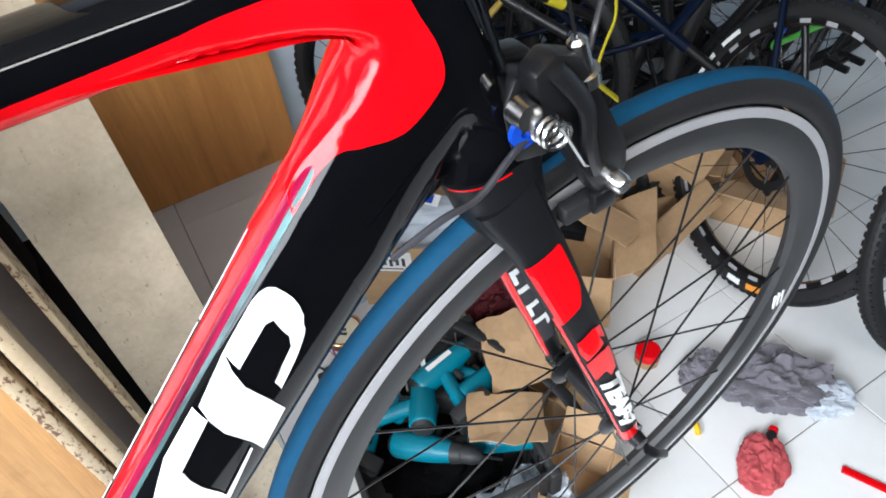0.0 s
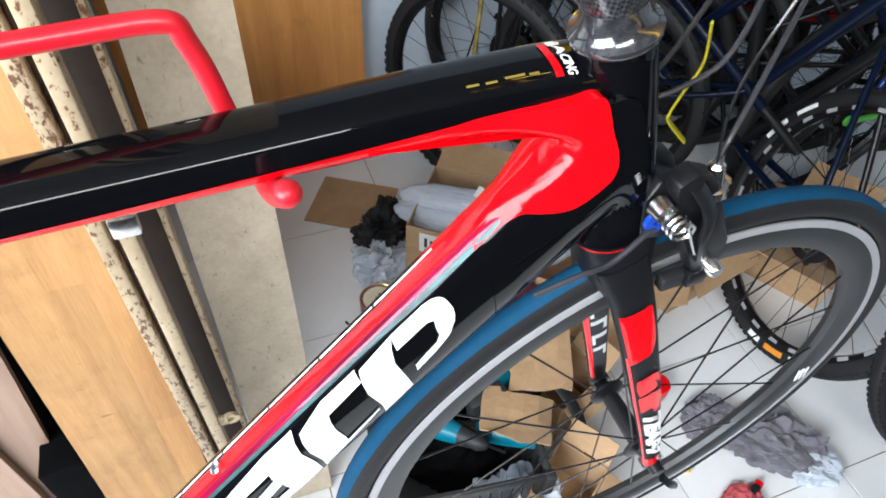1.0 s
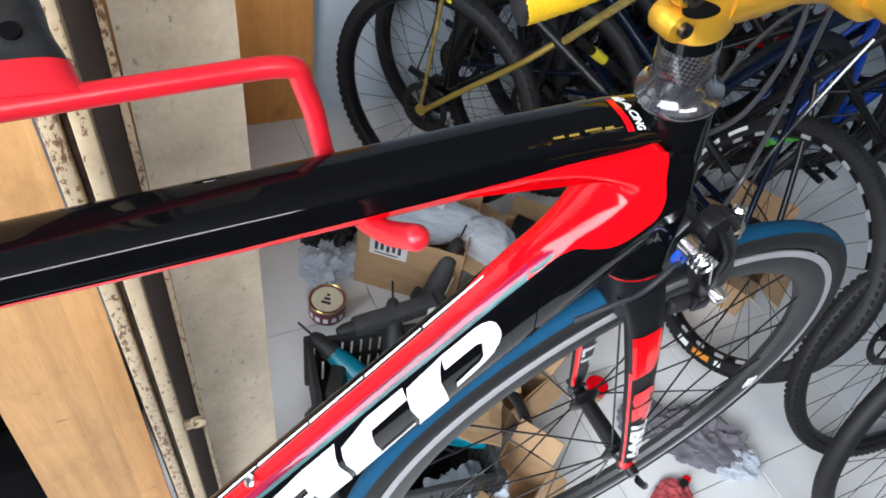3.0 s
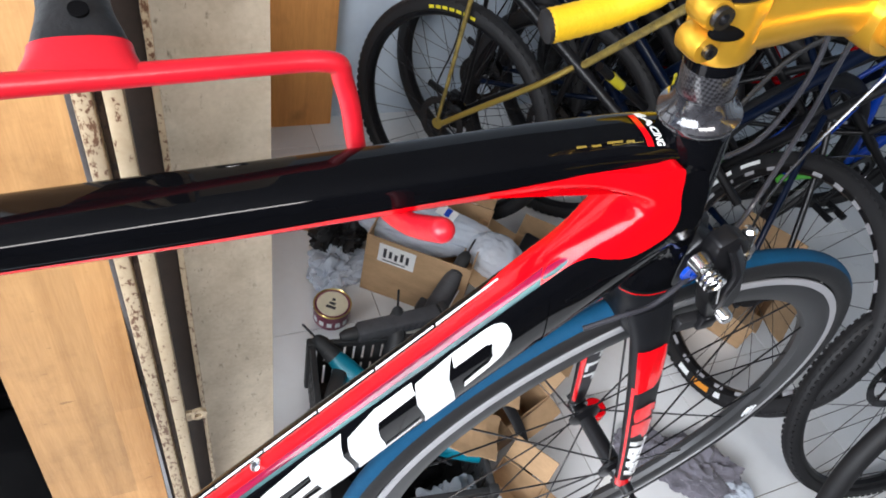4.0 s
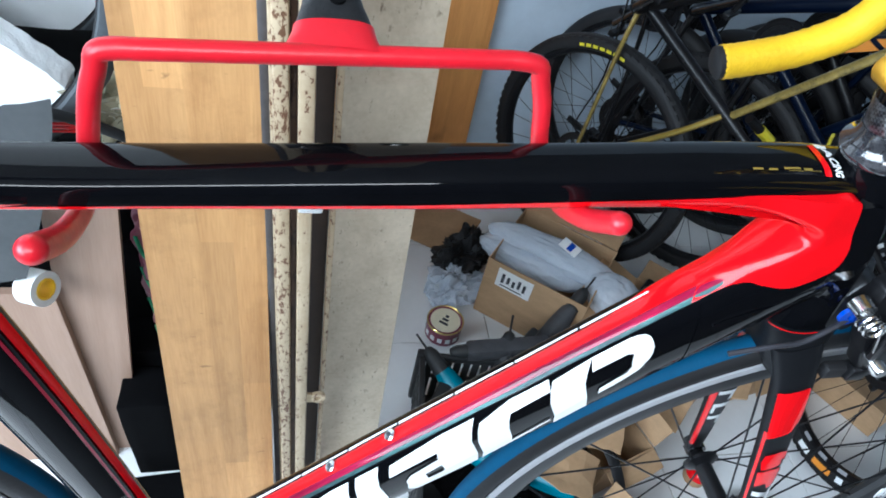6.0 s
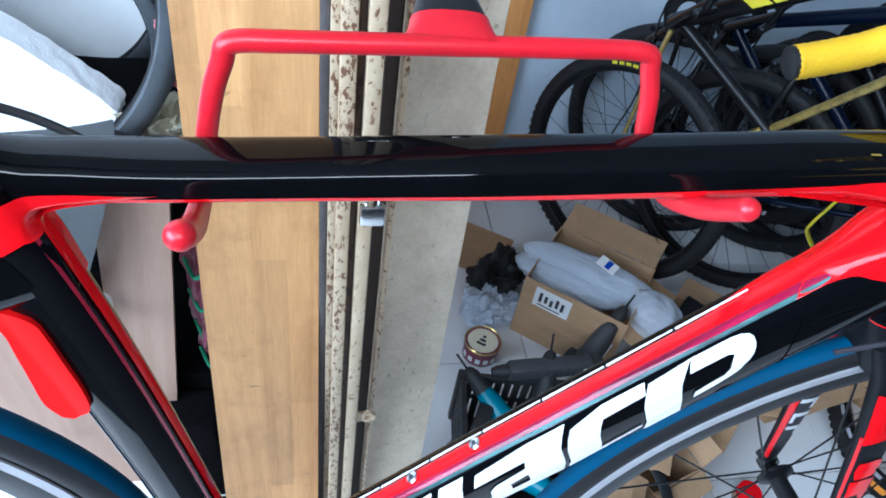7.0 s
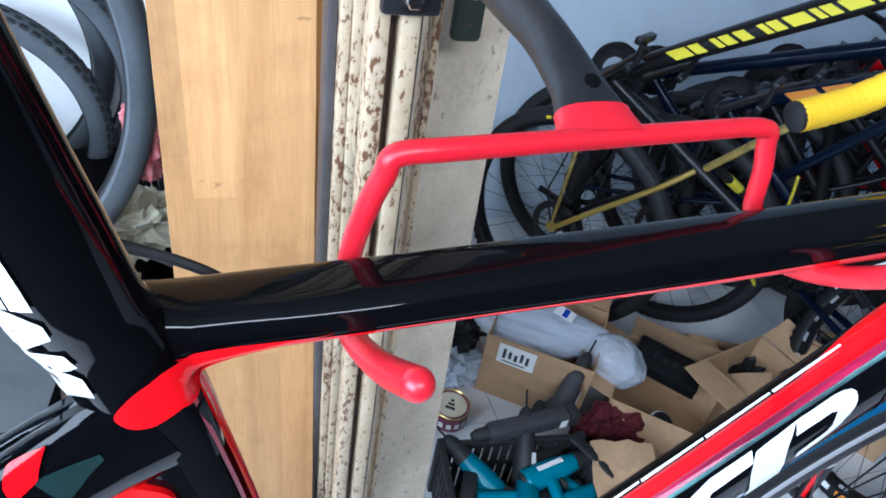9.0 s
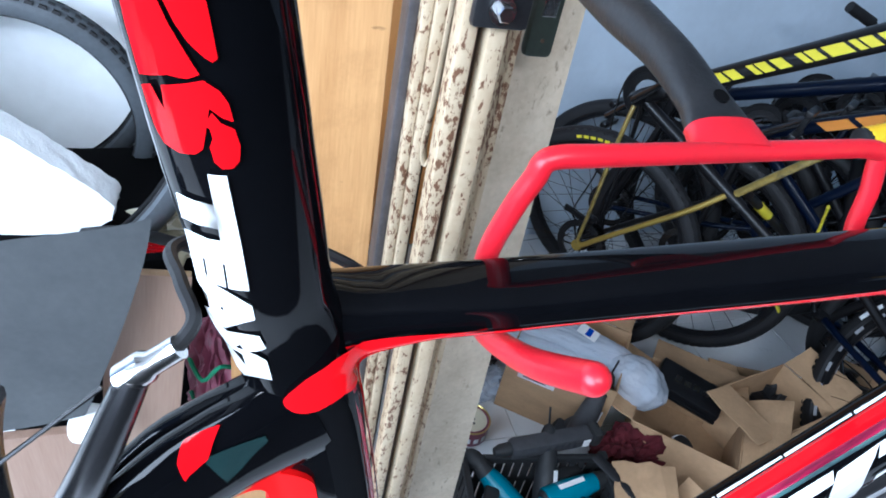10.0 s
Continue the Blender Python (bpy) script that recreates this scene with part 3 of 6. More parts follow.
gate_bar(-0.3145, -0.3070, 0.346, 0.02, M["gate_dark"], "link_strip", "rusty brown link strip")
gate_bar(-0.3062, -0.2882, 0.330, 0.026, M["gate"])
# recess behind the bars, its shade painted in as dark brown
gate_bar(-0.3070, -0.2645, 0.392, 0.012, M["gate_deep"], "deep_channel", "channel coloured dark brown to stand in for its shade")
gate_bar(-0.2643, -0.2570, 0.368, 0.026, M["gate"], "frame_rail")
bm = lathe([(0.0055, -0.003), (0.0135, -0.003), (0.0135, 0.003), (0.0055, 0.003)], "y", 24, (0.040, -0.016, 0.566), closed=True)
box(bm, (0.006, -0.019, 0.553), (0.031, -0.013, 0.579), 0.002)
part("lock_tab", bm, M["gate"], gate, "cream lug with a padlock hole")
bm = tube(smoothed([(-0.006, 0.062, 1.50), (-0.004, 0.060, 1.40), (-0.006, 0.058, 1.26), (-0.010, 0.056, 1.19), (-0.006, 0.054, 1.165), (0.000, 0.050, 1.175)], 6), 0.006, 10, flat=0.5)
part("bent_strap", bm, M["gate"], gate, "bent cream hasp strap")
pl = thing("padlock", "small silver padlock hung on the folded gate", "padlock", pose(-0.291, 0.3060, 1.035))
part("body", boxbm((-0.015, -0.010, -0.014), (0.015, 0.004, 0.014), 0.004), M["steel"], pl)
part("shackle", tube(smoothed([(-0.007, -0.001, 0.010), (-0.007, -0.001, 0.024), (0, 0.0, 0.031), (0.007, -0.001, 0.024), (0.007, -0.001, 0.010)], 5), 0.0022, 8), M["steel"], pl)
lk = thing("lock_case", "dark green steel lock case with a bright slot", "lock", pose(-0.208, 0.420, 1.285))
part("case", boxbm((-0.0165, -0.012, 0.0), (0.0165, 0.006, 0.17), 0.007), mat("dark_green_enamel", (0.035, 0.045, 0.035), 0.45, 0.3, 0.4, 20), lk)
part("slot_plate", boxbm((-0.008, -0.0135, 0.045), (0.008, -0.0118, 0.165), 0.0006), M["steel"], lk, "bright steel slot plate")
part("screw", lathe([(0, -0.0012), (0.0022, -0.0012), (0.0022, 0), (0, 0)], "y", 10, (0, -0.012, 0.02)), M["gate_dark"], lk)


# ---- the road bicycle that hangs in the rack ----
BY = -0.012
bike = thing("road_bicycle", "black and red road bicycle with blue tyres and yellow bar tape", "bicycle", pose(-0.09, -0.012, 0, 0, 0, 2.0) @ pose(0.09, 0.012, 0))


def bp(x, z, y=0.0):
    return (x, BY + y, z)


def spoke_set(parent, hub, r_hub, r_rim, half, n, rad, material, cross=2, name="spoke"):
    c = Vector(hub)
    for k in range(n):
        a = 2 * math.pi * k / n
        side = 1 if k % 2 else -1
        b = a + (1 if (k // 2) % 2 else -1) * cross * math.pi / n * 1.6
        p = c + Vector((r_hub * math.cos(b), side * half, r_hub * math.sin(b)))
        q = c + Vector((r_rim * math.cos(a), side * 0.002, r_rim * math.sin(a)))
        part(name, rod(p, q, rad, 5), material, parent)


def race_wheel(name, x, z, tread, track):
    w = thing(name, "", "")
    w.parent = bike
    c = bp(x, z)
    part("tread", lathe([(0.3290, -0.0084), (0.3315, -0.0062), (0.3334, -0.0034), (0.334, 0), (0.3334, 0.0034), (0.3315, 0.0062), (0.3290, 0.0084)], "y", 120, c), tread, w, "blue tread rubber")
    part("sidewall", lathe([(0.3095, -0.009), (0.313, -0.0118), (0.3195, -0.0123), (0.3250, -0.0110), (0.3291, -0.0083), (0.3291, 0.0083), (0.3250, 0.0110), (0.3195, 0.0123), (0.313, 0.0118), (0.3095, 0.009)], "y", 120, c), M["rubber"], w)
    for s in (-1, 1):
        part("brake_track", lathe([(0.3000, s * 0.0100), (0.3000, s * 0.0115), (0.3078, s * 0.0113), (0.3078, s * 0.0096)], "y", 120, c), track, w, "pale brake track")
    part("rim", lathe([(0.308, -0.0095), (0.300, -0.0108), (0.290, -0.0114), (0.280, -0.0104), (0.2725, -0.0068), (0.2700, 0), (0.2725, 0.0068), (0.280, 0.0104), (0.290, 0.0114), (0.300, 0.0108), (0.308, 0.0095)], "y", 120, c), M["carbon_rim"], w, "dark matt carbon rim")
    part("hub", lathe([(0, -0.052), (0.006, -0.052), (0.008, -0.046), (0.010, -0.040), (0.021, -0.037), (0.021, -0.033), (0.011, -0.028), (0.010, 0.028), (0.021, 0.033), (0.021, 0.037), (0.010, 0.040), (0.008, 0.046), (0.006, 0.052), (0, 0.052)], "y", 28, c), M["blackmetal"], w)
    spoke_set(w, c, 0.019, 0.272, 0.035, 20, 0.0011, M["blackmetal"])
    return w


FX, FZ, RX, RZ = 0.1760, 0.8740, -0.806, 0.956
front_wheel = race_wheel("front_wheel", FX, FZ, M["tyre_blue"], M["brake_track"])
rear_wheel = race_wheel("rear_wheel", RX, RZ, M["tyre_blue"], M["brake_track"])
# silver mark on the front rim
bm = bmesh.new()
for k in range(3):
    box(bm, (-0.014, -0.0122, -0.008 + 0.006 * k), (0.012, -0.0100, -0.005 + 0.006 * k), 0.0003)
bmesh.ops.transform(bm, matrix=pose(FX + 0.2800, BY, FZ - 0.0540, 0, 79, 0), verts=bm.verts)
part("rim_decal", bm, M["white"], front_wheel, "small silver rim mark")

# top tube
YT = 0.010
tt = Loft([(bp(-0.497, 1.3415, YT - 0.004), 0.0154, 0.0176, 2.6), (bp(-0.4725, 1.3420, YT - 0.002), 0.0164, 0.0117, 2.8), (bp(-0.40, 1.3408, YT), 0.0177, 0.0104, 3.0), (bp(-0.2012, 1.3434, YT), 0.0187, 0.0130, 3.0), (bp(-0.0487, 1.3469, YT), 0.0201, 0.0144, 3.0), (bp(0.0085, 1.3467, YT - 0.002), 0.0216, 0.0157, 2.8), (bp(0.0395, 1.3420, YT - 0.004), 0.0226, 0.0216, 2.4)])
part("top_tube", tt.mesh(50, 40), M["black"], bike)
part("red_under_panel", tt.band(0.012, tt.length - 0.055, lambda t: 0.535 - 0.042 * max(0, t - 0.45) / 0.55, 0.97, nu=60, nv=24), M["red"], bike, "red paint along the underside")

# down tube
DX, DZ = 0.703, 0.711
dt = Loft([(bp(-0.4205, 0.8275), 0.027, 0.034, 2.4), (bp(-0.2955, 0.9535), 0.024, 0.036, 2.6), (bp(-0.1975, 1.0525), 0.023, 0.037, 2.8), (bp(-0.0955, 1.1555), 0.022, 0.037, 2.8), (bp(-0.0155, 1.2365), 0.0215, 0.037, 2.8), (bp(0.0345, 1.2870), 0.019, 0.036, 2.6), (bp(0.0545, 1.3075), 0.015, 0.033, 2.4)])
part("down_tube", dt.mesh(60, 40), M["black"], bike)

# head tube with the gusset between the two tubes
ht = Loft([(bp(0.0695, 1.2265), 0.0235, 0.0325, 2.3), (bp(0.0675, 1.245), 0.0225, 0.0275, 2.0), (bp(0.060, 1.270), 0.0215, 0.0225, 2.0), (bp(0.0305, 1.368), 0.0212, 0.0222, 2.0), (bp(0.0288, 1.3735), 0.0200, 0.0208, 2.0)])
part("head_tube", ht.mesh(24, 36), M["black"], bike)


def near_face(x, z):
    """How far the joined tubes stand out from the frame's middle plane near the head."""
    x, z = x - 0.0045, z + 0.0045
    d = (x + 0.10) * -0.711 + (z - 1.160) * 0.703
    a = 0.022 * max(0, 1 - (abs(d) / 0.037) ** 2.8) ** (1 / 2.8)
    h = (x - (0.082 - 0.305 * (z - 1.198))) * 0.956
    b = 0.0222 * max(0, 1 - (h / 0.0222) ** 2) ** 0.5
    k = min(1, max(0, (x + 0.05) / 0.08))
    c = (0.0085 + 0.006 * k) * max(0, 1 - (abs(z - 1.3430) / 0.0195) ** 2.8) ** (1 / 2.8)
    k = min(1, max(0, (x + 0.045) / 0.045))
    u = min(1, max(0, (d + 0.030) / 0.025))
    base = 0.009 + 0.0115 * k * k * (3 - 2 * k) * u * u * (3 - 2 * u)
    return (a ** 9 + b ** 9 + c ** 9 + base ** 9) ** (1 / 9)


def skin(inner, outer, offset, both, n=60, m=24, field=near_face, fade=(1.20, 0.02), edge=0.008):
    """Smooth sheet over the joint between two guide lines, on one side or on both."""
    def along(line):
        p = smoothed([(x, 0, z) for x, z in line], 12)
        return [p[round(i * (len(p) - 1) / n)] for i in range(n + 1)]
    A, B = along(inner), along(outer)
    bm = bmesh.new()
    sheets = []
    for s in ((-1, 1) if both else (-1,)):
        rows = []
        for i in range(n + 1):
            row = []
            for j in range(m + 1):
                q = A[i].lerp(B[i], (j / m) ** 1.5)
                e = min(1.0, min((q - p).length for p in A) / edge)
                k = min(1.0, max(0.0, (q.z - fade[0]) / fade[1]))
                y = field(q.x, q.z) * (1 - k * (1 - math.sqrt(max(0, 1 - (1 - e) ** 2))))
                row.append(bm.verts.new((q.x, BY + s * (y + offset), q.z)))
            rows.append(row)
        for i in range(n):
            for j in range(m):
                bm.faces.new((rows[i][j], rows[i][j + 1], rows[i + 1][j + 1], rows[i + 1][j]))
        sheets.append(rows)
    if both:
        p, q = sheets
        for j in (0, m):
            for i in range(n):
                bm.faces.new((p[i][j], p[i + 1][j], q[i + 1][j], q[i][j]))
    return bm


CROTCH = [(-0.105, 1.3405), (-0.0727, 1.3362), (-0.0405, 1.3315), (-0.0155, 1.328), (0.0000, 1.3225), (0.0028, 1.3165), (-0.0045, 1.3070), (-0.0195, 1.2890), (-0.0425, 1.2650)]
part("head_joint", skin(CROTCH, [(-0.105, 1.342), (-0.0566, 1.3406), (-0.0255, 1.3415), (0.0165, 1.3455), (0.0365, 1.3455), (0.0545, 1.3055), (0.0685, 1.2555), (0.0765, 1.2195), (0.0395, 1.2275), (-0.0255, 1.1855)], 0.0002, True), M["black"], bike)
part("red_head_panel", skin(CROTCH, [(-0.105, 1.3435), (-0.0674, 1.3440), (-0.0255, 1.3475), (0.0015, 1.3510), (0.0120, 1.3525), (0.0185, 1.3480), (0.0268, 1.3280), (0.0330, 1.3130), (0.0350, 1.3000), (0.0310, 1.2905), (0.0131, 1.2783), (-0.0079, 1.278), (-0.0215, 1.276), (-0.0459, 1.2534)], 0.0010, True), M["red"], bike, "red paint panel at the head joint")



def rim_of(line, depth, out, n=60):
    """Strip of paint round the inner edge of an opening in the frame."""
    p = smoothed([(x, 0, z) for x, z in line], 12)
    p = [p[round(i * (len(p) - 1) / n)] for i in range(n + 1)]
    bm = bmesh.new()
    rows = []
    for i in range(n + 1):
        d = (p[min(i + 1, n)] - p[max(i - 1, 0)]).normalized()
        q = p[i] + Vector((d.z, 0, -d.x)) * out
        rows.append([bm.verts.new((q.x, BY + k * depth, q.z)) for k in (-1, -0.5, 0, 0.5, 1)])
    for r0, r1 in zip(rows, rows[1:]):
        for k in range(4):
            bm.faces.new((r0[k], r0[k + 1], r1[k + 1], r1[k]))
    return bm


part("red_opening_edge", rim_of(CROTCH[:6], 0.0105, 0.0010), M["red"], bike, "red paint inside the frame opening")

# seat tube and post in one deep section
st = Loft([(bp(-0.430, 0.860), 0.0175, 0.0215, 2.4), (bp(-0.453, 1.049), 0.0134, 0.0209, 2.6), (bp(-0.4790, 1.2193), 0.0137, 0.0216, 2.6), (bp(-0.5020, 1.335), 0.0153, 0.0211, 2.5), (bp(-0.5100, 1.3627, -0.004), 0.0146, 0.0211, 2.1), (bp(-0.5165, 1.3998, -0.010), 0.0138, 0.0208, 2.0), (bp(-0.5215, 1.4276, -0.014), 0.0136, 0.0207, 2.0), (bp(-0.5310, 1.4877, -0.022), 0.0136, 0.0196, 2.0)])
part("seat_tube", st.mesh(50, 36), M["black"], bike)
sp = Loft([(bp(-0.530, 1.481, -0.021), 0.0118, 0.0168, 2.4), (bp(-0.557, 1.66, -0.040), 0.0125, 0.018, 2.4)])
part("seat_post", sp.mesh(8, 24), M["satin"], bike)
part("seat_clamp", lathe([(0.011, -0.006), (0.0245, -0.006), (0.026, 0), (0.0245, 0.006), (0.011, 0.006)], "z", 32, bp(-0.5312, 1.4895, -0.022)), M["blackmetal"], bike)
bm = bmesh.new()
bmesh.ops.create_uvsphere(bm, u_segments=24, v_segments=14, radius=1)
for v in bm.verts:
    taper = 0.30 + 0.70 * (0.5 - 0.5 * v.co.x) ** 1.1
    v.co = Vector((v.co.x * 0.135, v.co.y * 0.066 * taper, v.co.z * 0.022)) + Vector(bp(-0.535, 1.70, -0.044))
part("saddle", bm, M["rubber"], bike)
bb = lathe([(0, -0.040), (0.022, -0.040), (0.022, 0.040), (0, 0.040)], "y", 28, bp(-0.43, 0.832))
part("bottom_bracket", bb, M["black"], bike)

# stays
stays = {}
for s in (-1, 1):
    # the two stays run close together from the seat cluster and spread towards the axle
    y0, y1, y2, y3 = (-0.006, -0.015, -0.026, -0.045) if s < 0 else (-0.001, -0.006, -0.010, 0.034)
    stays[s] = Loft([(bp(-0.4926, 1.3007, y0), 0.0097, 0.0287, 2.4), (bp(-0.537, 1.284, y1), 0.0093, 0.0232, 2.4), (bp(-0.5926, 1.2387, y2), 0.0080, 0.0145, 2.2), (bp(-0.712, 1.082, y3), 0.0065, 0.0085, 2.0), (bp(RX, RZ, s * 0.062), 0.006, 0.0075, 2.0)])
    part("seat_stay", stays[s].mesh(40, 18), M["black"], bike)
    part("chain_stay", tube(smoothed([bp(-0.44, 0.832, s * 0.022), bp(-0.52, 0.845, s * 0.034), bp(-0.7, 0.90, s * 0.05), bp(RX, RZ, s * 0.062)], 6), lambda t: 0.014 - 0.006 * t, 14), M["black"], bike)

# fork
fk = thing("fork", "", "")
fk.parent = bike
crown = Loft([(bp(0.0690, 1.226), 0.0235, 0.0325, 2.3), (bp(0.0740, 1.196), 0.0275, 0.0265, 2.5), (bp(0.082, 1.170), 0.0330, 0.0190, 2.8)])
part("crown", crown.mesh(12, 32), M["satin"], fk)
blades = {}
for s in (-1, 1):
    b = Loft([(bp(0.068, 1.205, s * 0.018), 0.010, 0.0205, 2.6), (bp(0.082, 1.165, s * 0.0290), 0.0095, 0.0170, 2.6), (bp(0.117, 1.06, s * 0.0405), 0.0085, 0.0148, 2.5), (bp(0.155, 0.94, s * 0.0500), 0.007, 0.0115, 2.4), (bp(0.174, 0.876, s * 0.0540), 0.006, 0.009, 2.2)])
    blades[s] = b
    part("blade", b.mesh(36, 24), M["satin"], fk, "satin black fork blade")
    part("dropout", lathe([(0, -0.005), (0.012, -0.005), (0.012, 0.005), (0, 0.005)], "y", 20, bp(FX, FZ, s * 0.052)), M["alloy"], fk)
    part("axle_nut", lathe([(0, -0.007), (0.007, -0.007), (0.008, 0.004), (0, 0.004)], "y", 14, bp(FX, FZ, s * 0.062)), M["blackmetal"], fk)
part("quick_release_lever", tube(smoothed([bp(FX, FZ, -0.074), bp(FX + 0.01, FZ - 0.012, -0.080), bp(FX + 0.028, FZ - 0.036, -0.078)], 5), lambda t: 0.0055 - 0.0015 * t, 8, flat=0.6), M["blackmetal"], fk)
part("red_crown_line", crown.band(0.001, 0.003, 0.50, 0.70, nu=3), M["red"], fk)

# steerer, spacers, stem and bars
AX = Vector((-0.285, 0, 0.958)).normalized()
s0 = Vector(bp(0.0280, 1.3765))


def on_axis(h):
    return s0 + AX * h


def turned(profile, name, material, label="", segs=40):
    bm = lathe(profile, "z", segs)
    q = Vector((0, 0, 1)).rotation_difference(AX).to_matrix().to_4x4()
    bmesh.ops.transform(bm, matrix=Matrix.Translation(s0) @ q, verts=bm.verts)
    return part(name, bm, material, bike, label)


turned([(0.0210, -0.004), (0.0236, -0.002), (0.0242, 0.0), (0.0240, 0.0020), (0.0222, 0.0036), (0.0196, 0.0064), (0.0179, 0.0100), (0.0170, 0.0140), (0.0167, 0.017), (0, 0.017)], "headset_cover", M["carbon_gloss"], "glossy carbon headset cone")
turned([(0, 0.016), (0.0157, 0.016), (0.0160, 0.017), (0.0160, 0.034), (0.0157, 0.035), (0, 0.035)], "carbon_spacer", M["carbon"], "woven carbon spacer")
turned([(0, 0.035), (0.0157, 0.035), (0.0157, 0.0435), (0, 0.0435)], "black_spacer", M["black"])
stem = thing("stem", "", "")
stem.parent = bike
q = Vector((0, 0, 1)).rotation_difference(AX).to_matrix().to_4x4()
bm = lathe([(0, 0.0435), (0.0175, 0.0435), (0.0188, 0.0465), (0.0188, 0.0775), (0.0178, 0.080), (0, 0.080)], "z", 40)
bmesh.ops.transform(bm, matrix=Matrix.Translation(s0) @ q, verts=bm.verts)
part("steerer_clamp", bm, M["gold"], stem)
fwd = Vector((0.992, 0, 0.12))
st0 = on_axis(0.062)
bar_c = Vector(bp(0.1156, 1.4434))
part("stem_body", tube([st0 + fwd * 0.004, st0 + fwd * 0.03, st0 + fwd * 0.06, bar_c - fwd * 0.012], [0.0195, 0.0190, 0.0175, 0.0185], 28), M["gold"], stem, "gold anodised stem body")
part("face_plate", lathe([(0.0155, -0.024), (0.0215, -0.024), (0.0225, -0.02), (0.0225, 0.02), (0.0215, 0.024), (0.0155, 0.024)], "y", 32, bar_c, closed=True), M["gold"], stem)
for h, back, r in ((0.0525, -0.0225, 0.0036), (0.0715, -0.0205, 0.0058)):
    c = on_axis(h) + Vector((back, -0.0100, 0))
    part("clamp_bolt", lathe([(0, -0.0055), (r * 0.5, -0.0055), (r * 0.5, -0.0085), (r, -0.0085), (r * 1.06, 0.006), (0, 0.006)], "y", 16, c), M["alloy"], stem)
    part("clamp_ear", lathe([(0, -0.0055), (0.0075, -0.005), (0.0084, -0.002), (0.0084, 0.010), (0.0070, 0.012), (0, 0.012)], "y", 20, c), M["gold"], stem)
bm = bmesh.new()
bmesh.ops.create_uvsphere(bm, u_segments=20, v_segments=12, radius=1)
for v in bm.verts:
    v.co = Vector((v.co.x * 0.0125, v.co.y * 0.0045, v.co.z * 0.0042)) + on_axis(0.0620) + Vector((-0.0120, -0.0150, 0))
part("clamp_slot", bm, M["shade_black"], stem, "dark slot between the clamp ears")
bm = lathe([(0, 0.0805), (0.0172, 0.0805), (0.0176, 0.082), (0.0170, 0.085), (0.006, 0.086), (0.0055, 0.083), (0, 0.083)], "z", 40)
bmesh.ops.transform(bm, matrix=Matrix.Translation(s0) @ q, verts=bm.verts)
cap = part("top_cap", bm, M["blackmetal"], stem, "black top cap with white marks")
for k in (0, 1, 2, 3, 9, 10, 11, 12):
    bm = boxbm((-0.0011, 0.0098, 0.0851), (0.0011, 0.0143, 0.0858), 0, pose(0, 0, 0, 0, 0, 20 * k + 23))
    bmesh.ops.transform(bm, matrix=Matrix.Translation(s0) @ q, verts=bm.verts)
    part("cap_mark", bm, M["white"], cap, smooth=False)
bars = thing("handlebar", "", "")
bars.parent = bike
part("centre_tube", tube([bar_c + Vector((0, y, 0)) for y in (-0.085, -0.05, 0.05, 0.085)], [0.0135, 0.0157, 0.0157, 0.0135], 20), M["gold"], bars, "gold bar centre")
for s in (-1, 1):
    X0, Z0 = bar_c.x, bar_c.z
    drop = smoothed([(X0, BY + s * 0.083, Z0), (X0 + 0.004, BY + s * 0.17, Z0 - 0.002), (X0 + 0.03, BY + s * 0.206, Z0 - 0.004), (X0 + 0.072, BY + s * 0.214, Z0 - 0.014), (X0 + 0.095, BY + s * 0.217, Z0 - 0.05), (X0 + 0.085, BY + s * 0.226, Z0 - 0.10), (X0 + 0.048, BY + s * 0.236, Z0 - 0.132), (X0 + 0.010, BY + s * 0.242, Z0 - 0.148), (0.0945, BY + s * 0.246, 1.286)], 10)
    wrap_r = [0.0158 + 0.0009 * abs(math.sin(i * 1.3)) for i in range(len(drop))]
    part("bar_tape", tube(drop, wrap_r, 18), M["tape"], bars, "padded yellow bar tape")
    e = drop[-1]
    d = (drop[-1] - drop[-2]).normalized()
    part("bar_plug", tube([e - d * 0.002, e + d * 0.004, e + d * 0.007], [0.0162, 0.0158, 0.011], 18), M["rubber"], bars, "black end plug")


# ---- paint, marks and small fittings of the road bicycle ----
def dts(x, z):
    """Distance along the down tube of a point in the frame's plane."""
    return (Vector((x, 0, z)) - Vector((-0.425, 0, 0.832))).dot(Vector((DX, 0, DZ)))


L = dt.length
for k in range(7):
    e = L - 0.135 - 0.056 * k
    part("white_edge_line", dt.band(e - 0.054, e, 0.211, lambda t: 0.226 - 0.004 * t, nu=8, nv=3), M["white"], bike, "white dash of the edge line")
part("black_pinstripe", dt.band(0.03, L - 0.14, 0.2365, 0.2395, out=0.0009, nu=50, nv=2), M["ink"], bike)
part("red_stripe", dt.band(0.03, L - 0.014, lambda t: 0.232 - 0.10 * min(1, max(0, t - 0.76) / 0.1), 0.275, nu=80, nv=14), M["red"], bike, "red stripe")
part("dark_red_line", dt.band(0.03, L - 0.06, 0.276, 0.281, nu=60, nv=3), M["maroon"], bike)
part("red_second_stripe", dt.band(0.03, L - 0.05, 0.281, lambda t: 0.308 + 0.006 * t, nu=60, nv=4), M["magenta"], bike, "pinkish red second stripe")
# speckled fade stripe that also carries the tube's pale reflection streak as paint
part("pale_fade_stripe", dt.band(0.03, L - 0.045, lambda t: 0.309 + 0.006 * t, lambda t: 0.332 + 0.012 * max(0, t - 0.7) / 0.3, nu=60, nv=6), M["teal_fade"], bike, "teal speckled fade with streaks of gloss reflection put into its colour")


